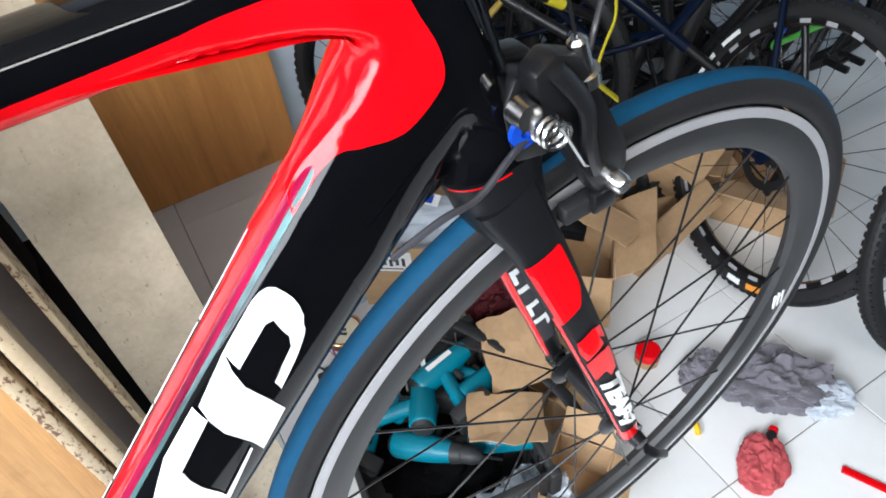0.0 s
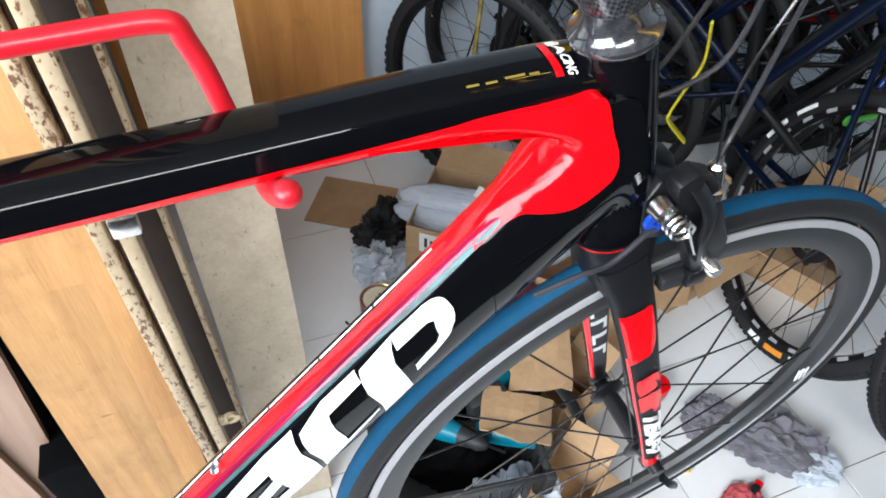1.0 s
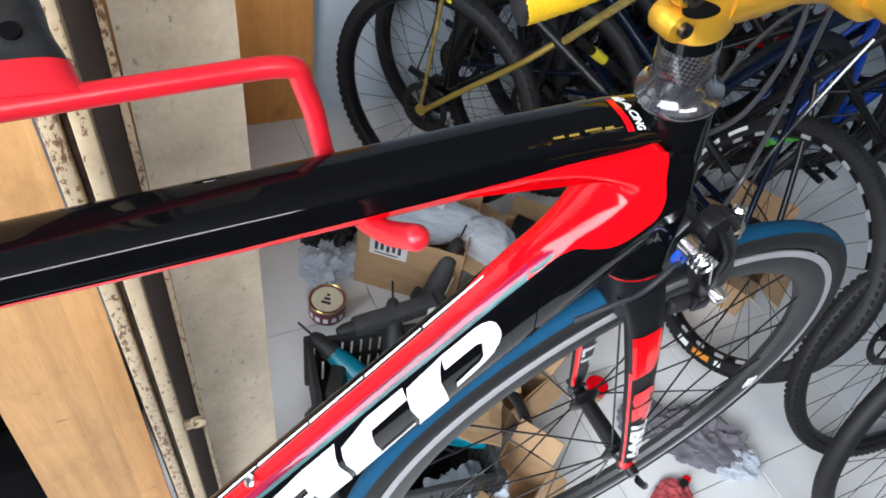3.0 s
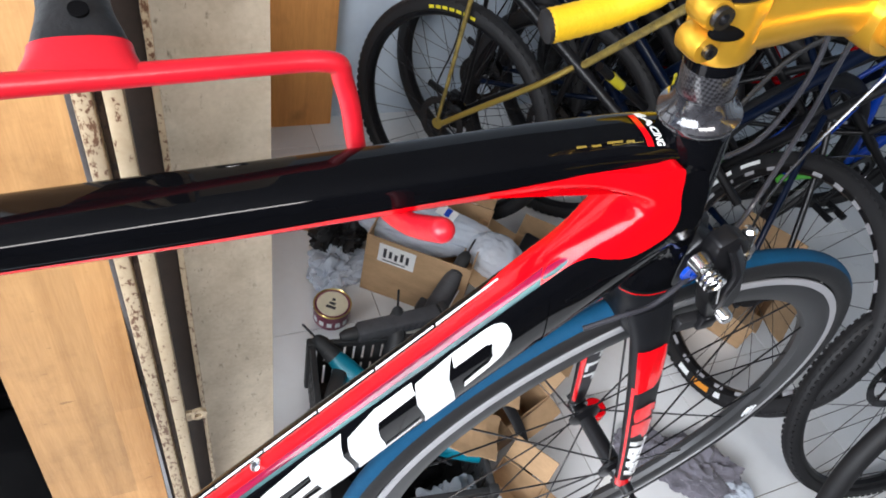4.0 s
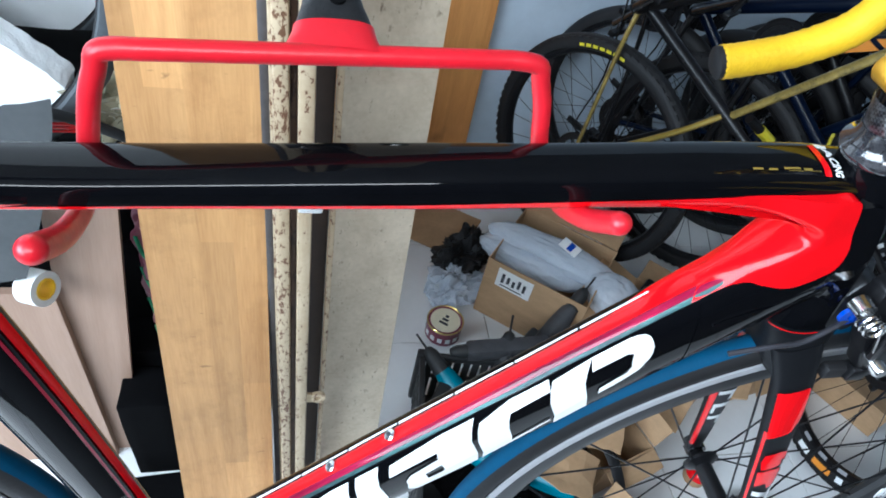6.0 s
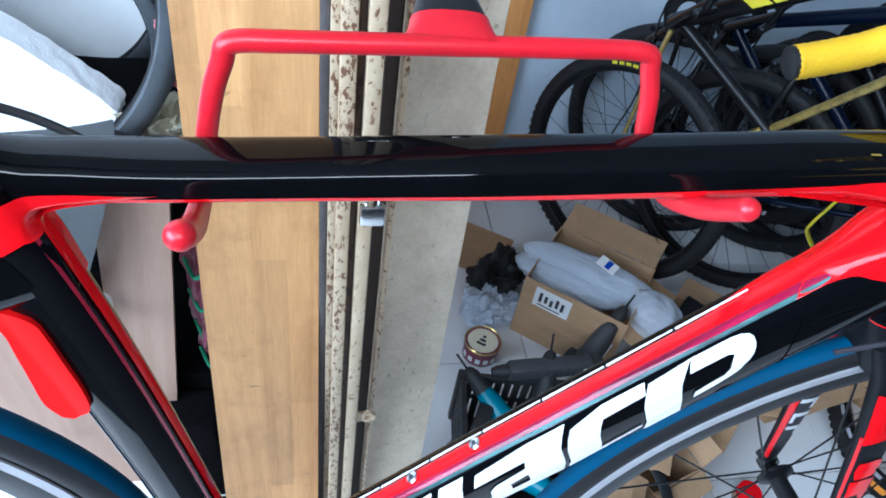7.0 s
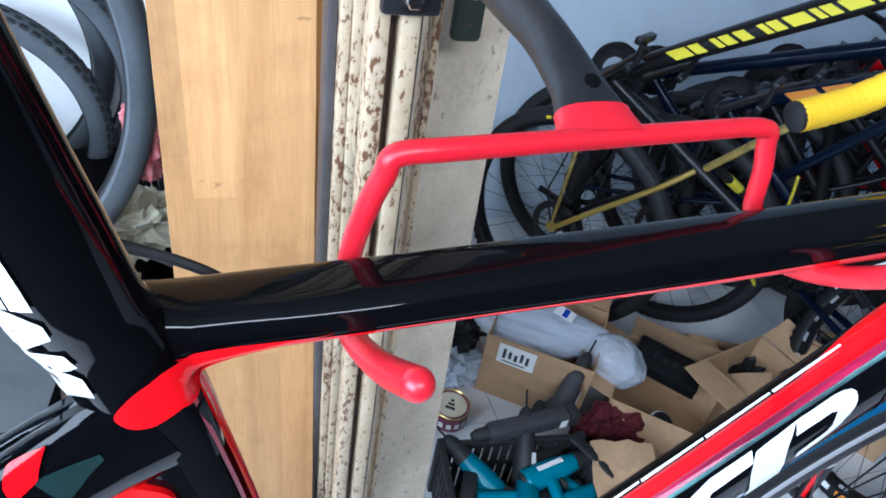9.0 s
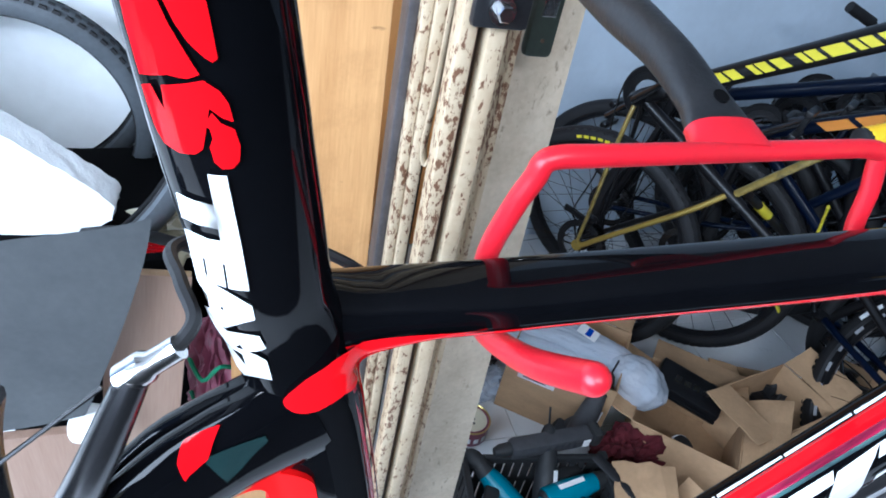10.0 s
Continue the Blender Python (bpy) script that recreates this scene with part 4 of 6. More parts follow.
def strokes(loft, quads, material, name, label, parent, out=0.0011, cuts=2):
    bm = bmesh.new()
    for q in quads:
        b2 = bmesh.new()
        poly(b2, q, cuts)
        loft.wrap(b2, out)
        me = bpy.data.meshes.new("tmp")
        b2.to_mesh(me)
        b2.free()
        bm.from_mesh(me)
        bpy.data.meshes.remove(me)
    return part(name, bm, material, parent, label, smooth=False)


def turn_of(d, half=0.037, sq=2.8):
    """Turn round the section for a height d over the tube's middle line, on the near side."""
    return 0.5 - math.copysign(math.asin(min(1, abs(d) / half) ** (sq / 2)), d) / (2 * math.pi)


def emblem(s0, w, kind):
    """Slanted block shapes of a maker's mark; u along the tube, v from its upper edge down."""
    def P(u, v):
        d = 0.0315 - 0.0525 * v
        return (s0 + w * u - 0.6 * (0.0315 - d), turn_of(d))
    if kind == "bowl":
        return [[P(0, 0.04), P(0.40, 0.0), P(0.40, 0.95), P(0, 1.0)], [P(0.40, 0), P(0.76, 0), P(0.85, 0.015), P(0.92, 0.05), P(0.965, 0.11), P(0.99, 0.2), P(0.80, 0.24), P(0.74, 0.19), P(0.40, 0.19)],
                [P(0.80, 0.24), P(0.99, 0.2), P(1.005, 0.30), P(1.0, 0.40), P(0.975, 0.50), P(0.92, 0.60), P(0.76, 0.56), P(0.80, 0.48)], [P(0.50, 0.62), P(0.76, 0.56), P(0.92, 0.60), P(0.72, 0.70), P(0.50, 0.74)]]
    if kind == "hook":
        return [[P(0, 0.10), P(0.43, 0.0), P(1.0, 0.0), P(1.0, 0.17), P(0.43, 0.20), P(0.43, 0.94), P(0, 1.0)], [P(0.43, 0.86), P(1.0, 0.80), P(1.0, 0.84), P(0.43, 0.94)]]
    if kind == "block":
        return [[P(0.04, 0.06), P(0.62, 0), P(0.62, 0.24), P(0, 0.27)], [P(0.62, 0.0), P(1, 0.0), P(1, 1), P(0.62, 1)], [P(0.24, 0.46), P(0.62, 0.38), P(0.62, 0.58), P(0.40, 0.62)],
                [P(0.24, 0.46), P(0.40, 0.62), P(0.42, 0.78), P(0.62, 0.78), P(0.62, 1), P(0.28, 0.98), P(0.16, 0.80), P(0.17, 0.58)]]
    return [[P(0, 0), P(1, 0), P(1, 1), P(0, 1)]]


SB = 0.4560
for off, w, kind in ((-0.002, 0.079, "bowl"), (-0.069, 0.064, "hook"), (-0.160, 0.087, "block"), (-0.194, 0.026, "bar"), (-0.262, 0.06, "block"), (-0.330, 0.06, "bowl")):
    strokes(dt, emblem(SB + off, w, kind), M["white"], "emblem_block", "white slanted block of the maker's mark", bike)
for x, z in ((-0.2340, 1.0790), (-0.2820, 1.0310)):
    s = dts(x, z)
    p0, p1 = dt.point(s, 0.25, -0.002), dt.point(s, 0.25, 0.0035)
    part("bottle_boss", tube([p0, p1, p1 + (p1 - p0) * 0.15], [0.0052, 0.0052, 0.0038], 16), M["steel"], bike, "steel bottle cage bolt")
    part("bolt_socket", tube([p1, p1 + (p1 - p0) * 0.2], 0.0022, 8), M["ink"], bike)

# lettering across the top tube
bm = text_mesh("RACING", 0.0098, 0.15, 0.00035)
bmesh.ops.subdivide_edges(bm, edges=bm.edges, cuts=1)
sR = tt.length - 0.036
for v in bm.verts:
    v.co = tt.point(sR - 0.0035 + v.co.y, 0.285 + v.co.x * 4.6, 0.0011)
part("racing_lettering", bm, M["white"], bike, "white word across the top tube", smooth=False)
part("red_bar_mark", tt.band(sR - 0.0155, sR - 0.0095, 0.20, 0.37, nu=3, nv=14), M["red"], bike, "red bar mark")
part("white_bar_mark", tt.band(sR - 0.0085, sR - 0.001, 0.185, 0.222, nu=3, nv=10), M["white"], bike)
for k, (a, w2, v0) in enumerate(((0.058, 0.007, 0.318), (0.049, 0.004, 0.322), (0.042, 0.009, 0.314), (0.031, 0.006, 0.320), (0.040, 0.022, 0.336))):
    part("gold_script", tt.band(sR - a, sR - a + w2, v0, v0 + (0.014 if k < 4 else 0.003), nu=3, nv=2), M["darkgold"], bike, "small worn gold mark")

# seat tube marks: red slanted shapes, then a white word that runs down the tube
def st_s(z):
    return (z - 0.860) / (1.4877 - 0.860) * st.length


strokes(st, [[(0.6217, 0.350), (0.6235, 0.417), (0.615, 0.433), (0.6092, 0.450), (0.6046, 0.465), (0.6037, 0.443), (0.6043, 0.408), (0.6031, 0.343), (0.6132, 0.343)]], M["red"], "red_mark", "red slanted shape", bike)
strokes(st, [[(0.6238, 0.425), (0.6244, 0.500), (0.6153, 0.501), (0.6076, 0.500), (0.607, 0.490), (0.6079, 0.480), (0.6113, 0.458), (0.6153, 0.443)]], M["red"], "red_mark", "red slanted shape", bike)
strokes(st, [[(0.6007, 0.339), (0.6016, 0.366), (0.5961, 0.383), (0.6007, 0.396), (0.6019, 0.390), (0.6028, 0.440), (0.6034, 0.469), (0.6009, 0.492), (0.5979, 0.503), (0.5933, 0.505), (0.5945, 0.487), (0.597, 0.468), (0.5945, 0.450), (0.5931, 0.447), (0.5894, 0.448), (0.5863, 0.440), (0.5845, 0.422), (0.5845, 0.390), (0.5866, 0.358), (0.5909, 0.344), (0.5961, 0.341)]], M["red"], "red_mark", "red curled shape", bike)
strokes(st, [[(0.5961, 0.471), (0.5933, 0.483), (0.5915, 0.504), (0.5866, 0.508), (0.5818, 0.501), (0.5793, 0.486), (0.5793, 0.467), (0.582, 0.455), (0.5869, 0.453), (0.5894, 0.462), (0.5918, 0.461), (0.5931, 0.453)]], M["red"], "red_mark", "red curled shape", bike)


def word_on(loft, word, s_mid, v_mid, size, along, turn, material, name, parent, label="", out=0.0011):
    """A word laid along (or against) a tube."""
    bm = text_mesh(word, size, 0.35, size * 0.075)
    bmesh.ops.subdivide_edges(bm, edges=bm.edges, cuts=1)
    for v in bm.verts:
        v.co = loft.point(s_mid + along * v.co.x, v_mid + turn * v.co.y, out)
    return part(name, bm, material, parent, label, smooth=False)


bm = text_mesh("TEAM", 0.0392, 0.0, 0.0034)
bmesh.ops.subdivide_edges(bm, edges=bm.edges, cuts=1)
x0, x1 = min(v.co.x for v in bm.verts), max(v.co.x for v in bm.verts)
y0, y1 = min(v.co.y for v in bm.verts), max(v.co.y for v in bm.verts)
for v in bm.verts:
    a, b = (v.co.x - x0) / (x1 - x0), (v.co.y - y0) / (y1 - y0)
    v.co = st.point(0.5798 - 0.1009 * a - 0.0033 * b + 0.0017 * a * b, 0.354 + -0.107 * a + 0.118 * b + 0.079 * a * b, 0.0011)
part("team_lettering", bm, M["white"], bike, "white word along the seat tube", smooth=False)


def seat_face(x, z):
    """How far the tubes stand out where the top tube meets the seat tube."""
    h = (x - (-0.4785 - 0.1737 * (z - 1.2193))) * 0.985
    a = 0.0155 * max(0, 1 - (abs(h) / 0.0218) ** 2.6) ** (1 / 2.6)
    c = 0.0102 * max(0, 1 - (abs(z - 1.3420) / 0.0142) ** 2.8) ** (1 / 2.8)
    return (a ** 5 + c ** 5 + 0.0065 ** 5) ** 0.2


ARMPIT = [(-0.425, 1.3374), (-0.45, 1.3347), (-0.467, 1.3318), (-0.4755, 1.328), (-0.477, 1.3215), (-0.4735, 1.3055), (-0.4695, 1.2818)]
part("seat_joint", skin(ARMPIT, [(-0.425, 1.3393), (-0.465, 1.3396), (-0.481, 1.3358), (-0.485, 1.3266), (-0.483, 1.3154), (-0.478, 1.3011), (-0.473, 1.2792)], 0.0, True, field=seat_face, fade=(1.312, 0.016), edge=0.0055), M["black"], bike)
TONGUE = ARMPIT[:5] + [(-0.4765, 1.3178)]
part("red_joint_patch", skin(TONGUE, [(-0.425, 1.3407), (-0.466, 1.3425), (-0.485, 1.3402), (-0.493, 1.335), (-0.5, 1.3289), (-0.5065, 1.319), (-0.5028, 1.3119), (-0.494, 1.3109), (-0.4845, 1.3168), (-0.479, 1.317)], 0.0012, False, field=seat_face, fade=(1.312, 0.016), edge=0.0055), M["red"], bike, "red tongue under the top tube joint")
part("red_corner_edge", rim_of(ARMPIT, 0.007, -0.001), M["red"], bike, "red paint inside the frame corner")
stay_near = stays[-1]
part("teal_stay_fade", stay_near.band(0.025, 0.043, lambda t: 0.525 - 0.050 * t, lambda t: 0.545 + 0.035 * t, nu=10, nv=6), M["teal_dim"], bike, "dim teal speckled fade")
part("red_stay_patch", stay_near.band(0.0345, 0.0515, lambda t: 0.665 - 0.075 * min(1, t * 2.4) - 0.04 * t, lambda t: 0.668 + 0.022 * math.sin(math.pi * t) - 0.11 * max(0, t - 0.55) / 0.45, out=0.0012, nu=16, nv=8), M["red"], bike, "rounded red patch")
part("red_front_line", st.band(st_s(0.93), st_s(1.318), 0.690, 0.745, out=0.0020, nu=40, nv=3), M["red"], bike, "red line down the seat tube")
part("red_inner_line", st.band(st_s(0.93), st_s(1.314), 0.636, 0.655, out=0.0024, nu=40, nv=2), M["maroon"], bike, "thin dark red line beside it")
part("matt_side_field", st.band(st_s(1.03), st_s(1.315), 0.512, 0.630, nu=40, nv=6), M["field_black"], bike, "satin black field")


def rear_face(x, z):
    """How far the seat tube and the root of the stays stand out behind the tube."""
    h = (x - (-0.4785 - 0.1737 * (z - 1.2193))) * 0.985
    a = 0.0148 * max(0, 1 - (abs(h) / 0.0220) ** 2.6) ** (1 / 2.6)
    return (a ** 5 + 0.0125 ** 5) ** 0.2


part("red_rear_panel", skin([(-0.5477, 1.2396), (-0.5322, 1.2525), (-0.5194, 1.2596), (-0.5125, 1.2583), (-0.51, 1.2503), (-0.5097, 1.2382), (-0.5092, 1.2243), (-0.5088, 1.2104), (-0.5079, 1.1891), (-0.5019, 1.1748)], [(-0.5495, 1.2443), (-0.5304, 1.2588), (-0.5166, 1.2677), (-0.5074, 1.2703), (-0.4985, 1.2683), (-0.4925, 1.2625), (-0.49, 1.2507), (-0.4875, 1.2319), (-0.484, 1.2036), (-0.485, 1.1832), (-0.496, 1.1723)], 0.0012, True, field=rear_face, fade=(9, 1)), M["red_plain"], bike, "red arched panel behind the seat tube")

# fork marks
b = blades[-1]
bl = b.length


def bz(z):
    return (1.205 - z) / (1.205 - 0.872) * bl


strokes(b, [[(bz(1.161), 0.655), (bz(1.163), 0.43), (bz(1.160), 0.415), (bz(1.119), 0.405), (bz(1.112), 0.415), (bz(1.100), 0.46), (bz(1.097), 0.48), (bz(1.091), 0.655)]], M["red"], "red_panel", "red fork panel", fk)
strokes(b, [[(bz(1.066), 0.60), (bz(1.070), 0.47), (bz(1.066), 0.385), (bz(1.050), 0.385), (bz(1.058), 0.45), (bz(1.046), 0.43), (bz(1.044), 0.48), (bz(1.056), 0.52), (bz(1.042), 0.54), (bz(1.040), 0.59), (bz(1.054), 0.62)],
            [(bz(1.036), 0.62), (bz(1.040), 0.50), (bz(1.038), 0.39), (bz(1.022), 0.375), (bz(1.008), 0.40), (bz(1.004), 0.48), (bz(1.014), 0.50), (bz(1.018), 0.44), (bz(1.027), 0.43), (bz(1.026), 0.50), (bz(1.012), 0.57), (bz(1.010), 0.61)]], M["red"], "red_mark", "red slanted shapes", fk)
word_on(b, "TEAM", bz(0.962), 0.50, 0.036, 1, -7.5, M["white"], "team_lettering", fk, "white word along the fork blade")
part("red_tip", b.band(bz(0.902), bz(0.876), 0.0, 1.0, nu=5, nv=24), M["red"], fk, "red blade tip")
part("red_edge_line", b.band(bz(1.10), bz(0.89), 0.655, 0.70, nu=20, nv=2), M["red"], fk)
c = blades[1]
part("red_inner_edge", c.band(bz(1.165), bz(0.90), 0.60, 0.70, nu=20, nv=3), M["red"], fk)
part("black_inner_field", c.band(bz(1.15), bz(0.93), 0.43, 0.59, nu=20, nv=4), M["ink"], fk)
for k in range(6):
    z = 1.132 - 0.030 * k
    part("inner_mark", c.band(bz(z), bz(z - 0.008), 0.425, 0.590, out=0.0012, nu=3, nv=4), M["white"], fk, "white stroke of the maker's mark")
    if k != 1:
        part("inner_mark", c.band(bz(z - 0.0075), bz(z - 0.022), 0.425 if k % 2 else 0.545, 0.470 if k % 2 else 0.590, out=0.0012, nu=3, nv=3), M["white"], fk, "white stroke of the maker's mark")

# front brake, cables
fb = thing("front_brake", "", "")
fb.parent = bike
fb.location = (-0.019, -0.012, 0.024)


def plate(outline, y0, y1, bevel):
    """A flat cast piece: outline in the frame's plane, thickness along y."""
    bm = bmesh.new()
    lo = [bm.verts.new(bp(x, z, y0)) for x, z in outline]
    hi = [bm.verts.new(bp(x, z, y1)) for x, z in outline]
    n = len(lo)
    bm.faces.new(lo)
    bm.faces.new(hi[::-1])
    for i in range(n):
        bm.faces.new((lo[i], hi[i], hi[(i + 1) % n], lo[(i + 1) % n]))
    bmesh.ops.bevel(bm, geom=list(bm.edges), offset=bevel, segments=2, profile=0.5, affect="EDGES")
    return bm


part("main_arm", plate([(0.092, 1.262), (0.104, 1.270), (0.122, 1.262), (0.130, 1.244), (0.142, 1.215), (0.158, 1.196), (0.160, 1.178), (0.150, 1.164), (0.138, 1.166), (0.126, 1.190), (0.112, 1.215), (0.098, 1.235)], -0.026, -0.010, 0.003), M["blackmetal"], fb, "black cast brake arm")
part("second_arm", plate([(0.094, 1.258), (0.116, 1.255), (0.130, 1.225), (0.146, 1.190), (0.150, 1.160), (0.138, 1.150), (0.120, 1.185), (0.100, 1.225)], 0.008, 0.024, 0.003), M["blackmetal"], fb)
part("bridge", plate([(0.084, 1.240), (0.092, 1.256), (0.112, 1.250), (0.124, 1.218), (0.112, 1.200), (0.090, 1.205)], -0.012, 0.012, 0.003), M["blackmetal"], fb)
part("link_arm", tube(smoothed([bp(0.104, 1.262, -0.026), bp(0.118, 1.240, -0.032), bp(0.122, 1.215, -0.032), bp(0.132, 1.192, -0.028)], 6), 0.0062, 10, flat=0.7), M["blackmetal"], fb)
coil = [bp(0.099 + 0.0072 * math.cos(a), 1.232 + 0.0072 * math.sin(a), -0.022 - 0.0022 * a / math.pi) for a in [k * 0.5 for k in range(42)]]
part("spring", tube(coil, 0.0014, 6), M["steel"], fb, "bright coil spring")
part("spring_leg", tube([coil[-1], bp(0.118, 1.205, -0.034), bp(0.130, 1.196, -0.030)], 0.0013, 6), M["steel"], fb)
part("pivot_bolt", lathe([(0, -0.008), (0.0045, -0.008), (0.0062, -0.006), (0.0068, 0.006), (0, 0.006)], "y", 14, bp(0.149, 1.174, -0.028)), M["steel"], fb, "bright pivot bolt")
part("centre_bolt", lathe([(0, -0.006), (0.007, -0.006), (0.008, 0.004), (0, 0.004)], "y", 16, bp(0.088, 1.244, -0.022)), M["steel"], fb)
part("blue_washer", lathe([(0.003, -0.0015), (0.009, -0.0015), (0.009, 0.0015), (0.003, 0.0015)], "y", 18, bp(0.091, 1.230, -0.019), closed=True), M["blue"], fb, "blue plastic washer")
for s in (-1, 1):
    part("brake_pad", boxbm(bp(0.118, 1.150, s * 0.018 - 0.005), bp(0.165, 1.163, s * 0.018 + 0.005), 0.002), M["rubber"], fb)
    part("pad_holder", boxbm(bp(0.135, 1.153, s * 0.024 - 0.004), bp(0.152, 1.168, s * 0.024 + 0.004), 0.002), M["blackmetal"], fb)
part("cable_adjuster", tube([bp(0.1295, 1.236, -0.020), bp(0.1285, 1.240, -0.020), bp(0.128, 1.243, -0.020), bp(0.1265, 1.250, -0.020), bp(0.1255, 1.2505, -0.020), bp(0.121, 1.268, -0.020), bp(0.1205, 1.270, -0.020)], [0.004, 0.004, 0.0082, 0.0082, 0.0062, 0.0050, 0.0030], 16), M["steel"], fb, "silver barrel adjuster")
part("inner_wire", tube(smoothed([bp(0.121, 1.268, -0.020), bp(0.110, 1.305, -0.022), bp(0.104, 1.345, -0.028), bp(0.12, 1.40, -0.03)], 6), 0.0010, 6), M["alloy"], fb)
part("wire_to_arm", tube([bp(0.129, 1.238, -0.020), bp(0.146, 1.180, -0.022)], 0.001, 6), M["steel"], fb)

part("brake_cable", tube(smoothed([bp(0.320, 1.400, 0.118), bp(0.250, 1.352, 0.070), bp(0.194, 1.322, 0.032), bp(0.150, 1.279, 0.004), bp(0.125, 1.246, -0.008), bp(0.067, 1.248, -0.033), bp(0.039, 1.236, -0.039), bp(0.015, 1.234, -0.040), bp(-0.012, 1.222, -0.036)], 10), 0.0020, 8), M["cable_grey"], bike, "dark grey cable housing")
part("shift_cable", tube(smoothed([bp(0.20, 1.452, 0.10), bp(0.155, 1.425, 0.045), bp(0.148, 1.388, 0.026), bp(0.148, 1.350, 0.024), bp(0.137, 1.320, 0.024), bp(0.112, 1.306, 0.026), bp(0.078, 1.296, 0.028), bp(0.052, 1.290, 0.008)], 10), 0.0019, 8), M["cable_grey"], bike, "grey cable housing")
part("shift_cable", tube(smoothed([bp(0.24, 1.45, -0.17), bp(0.2, 1.47, -0.06), bp(0.15, 1.40, 0.03), bp(0.10, 1.32, 0.035), bp(0.04, 1.26, 0.025)], 10), 0.0018, 8), M["rubber"], bike, "black cable housing")

# rear brake
rb = thing("rear_brake", "", "")
rb.parent = bike
rb.location = (-0.009, -0.004, -0.008)
part("long_arm", tube(smoothed([bp(-0.545, 1.3559, -0.018), bp(-0.5522, 1.3388, -0.020), bp(-0.5613, 1.3154, -0.020), bp(-0.5729, 1.2849, -0.016)], 6), lambda t: 0.0068 + 0.0035 * t, 14, flat=0.75, side=(0, 1, 0)), M["alloy"], rb, "polished dark brake arm")
part("short_arm", tube(smoothed([bp(-0.589, 1.3521, -0.02), bp(-0.5962, 1.3206, -0.016), bp(-0.5962, 1.2752, -0.026)], 6), 0.0095, 12, flat=0.6), M["alloy"], rb)
part("pivot", lathe([(0, -0.008), (0.010, -0.008), (0.011, 0.006), (0, 0.006)], "y", 18, bp(-0.5962, 1.3433, -0.016)), M["blackmetal"], rb)
part("adjuster", tube([bp(-0.5486, 1.3538, -0.018), bp(-0.5413, 1.3595, -0.018), bp(-0.5395, 1.3605, -0.018), bp(-0.5313, 1.3665, -0.018)], [0.0056, 0.0056, 0.0042, 0.0042], 14), M["steel"], rb, "silver barrel adjuster")
part("cable", tube(smoothed([bp(-0.5331, 1.3652, -0.018), bp(-0.5267, 1.37, -0.010), bp(-0.5304, 1.3729, 0.006), bp(-0.5322, 1.3665, 0.035), bp(-0.5, 1.3553, 0.055), bp(-0.46, 1.3375, 0.052), bp(-0.43, 1.3125, 0.040)], 8), 0.0026, 8), M["rubber"], rb)
part("inner_wire", tube([bp(-0.5549, 1.3517, -0.018), bp(-0.589, 1.3312, -0.030)], 0.0008, 6), M["blackmetal"], rb)


# ---- the red hanger that carries the bicycle ----
rack = thing("bicycle_hanger", "red rubber-coated double hook on a black steel arm", "hanger")
R = 0.0054


def hook_path(corner, leg, bend, tip, sgn):
    """From the top bar round the bend, down behind the tube, under it and out to the rounded tip."""
    (cx, cy, cz), (lx, ly, lz), (bx, by, bz_), (tx, ty, tz) = corner, leg, bend, tip
    return [(cx + sgn * 0.020, cy, cz), (cx + sgn * 0.009, cy, cz - 0.0005), (cx + sgn * 0.002, cy, cz - 0.003), (cx - sgn * 0.0005, cy, cz - 0.011), ((cx + lx) / 2, (cy + ly) / 2, (cz + lz) / 2), (lx, ly, lz), ((lx + bx) / 2, ly * 0.65 + by * 0.35, bz_ + 0.007), (bx, by, bz_), (bx * 0.5 + tx * 0.5, by * 0.48 + ty * 0.52, bz_ * 0.6 + tz * 0.4), (tx, ty, tz)]


left = smoothed(hook_path((-0.3965, 0.0138, 1.3935), (-0.4085, 0.0160, 1.340), (-0.4120, -0.006, 1.3125), (-0.4055, -0.0790, 1.3590), 1), 6)
right = smoothed(hook_path((-0.1735, 0.0363, 1.3890), (-0.1625, 0.0330, 1.335), (-0.1535, 0.004, 1.3165), (-0.1475, -0.0540, 1.3550), -1), 6)
a0, a1 = left[0], right[0]
bar = [a0.lerp(a1, k / 10) for k in range(1, 10)]
path = left[::-1] + bar + right
fat = [R + 0.0009 * min(1.0, max(0.0, 1.4 - min(i, len(path) - 1 - i) / 10)) for i in range(len(path))]
part("hook_frame", tube(path, fat, 20), M["hanger_red"], rack, "red rubber-coated bent rod")
for p in (left[-1], right[-1]):
    bm = bmesh.new()
    bmesh.ops.create_uvsphere(bm, u_segments=18, v_segments=12, radius=R + 0.0009, matrix=Matrix.Translation(p))
    part("hook_tip", bm, M["hanger_red"], rack, "rounded red tip")
arm = Loft([((-0.288, 0.0245, 1.391), 0.0245, 0.0048, 2.6), ((-0.288, 0.040, 1.3960), 0.0195, 0.0070, 2.6), ((-0.289, 0.062, 1.4030), 0.0150, 0.0095, 2.2), ((-0.291, 0.10, 1.412), 0.0125, 0.0125, 2.0), ((-0.293, 0.16, 1.418), 0.0145, 0.0145, 2.0), ((-0.296, 0.24, 1.427), 0.0145, 0.0145, 2.0), ((-0.299, 0.318, 1.435), 0.0145, 0.0145, 2.0)], side=(1, 0, 0))
part("arm", arm.mesh(48, 28), M["powder"], rack, "black steel arm with a flattened end")
part("red_collar", arm.band(0.001, 0.0165, 0.0, 1.0, out=0.0012, nu=8, nv=36), M["hanger_red"], rack, "red dipped end of the arm")
bm = lathe([(0, -0.001), (0.0042, -0.001), (0.0042, 0.0006), (0, 0.0006)], "z", 20)
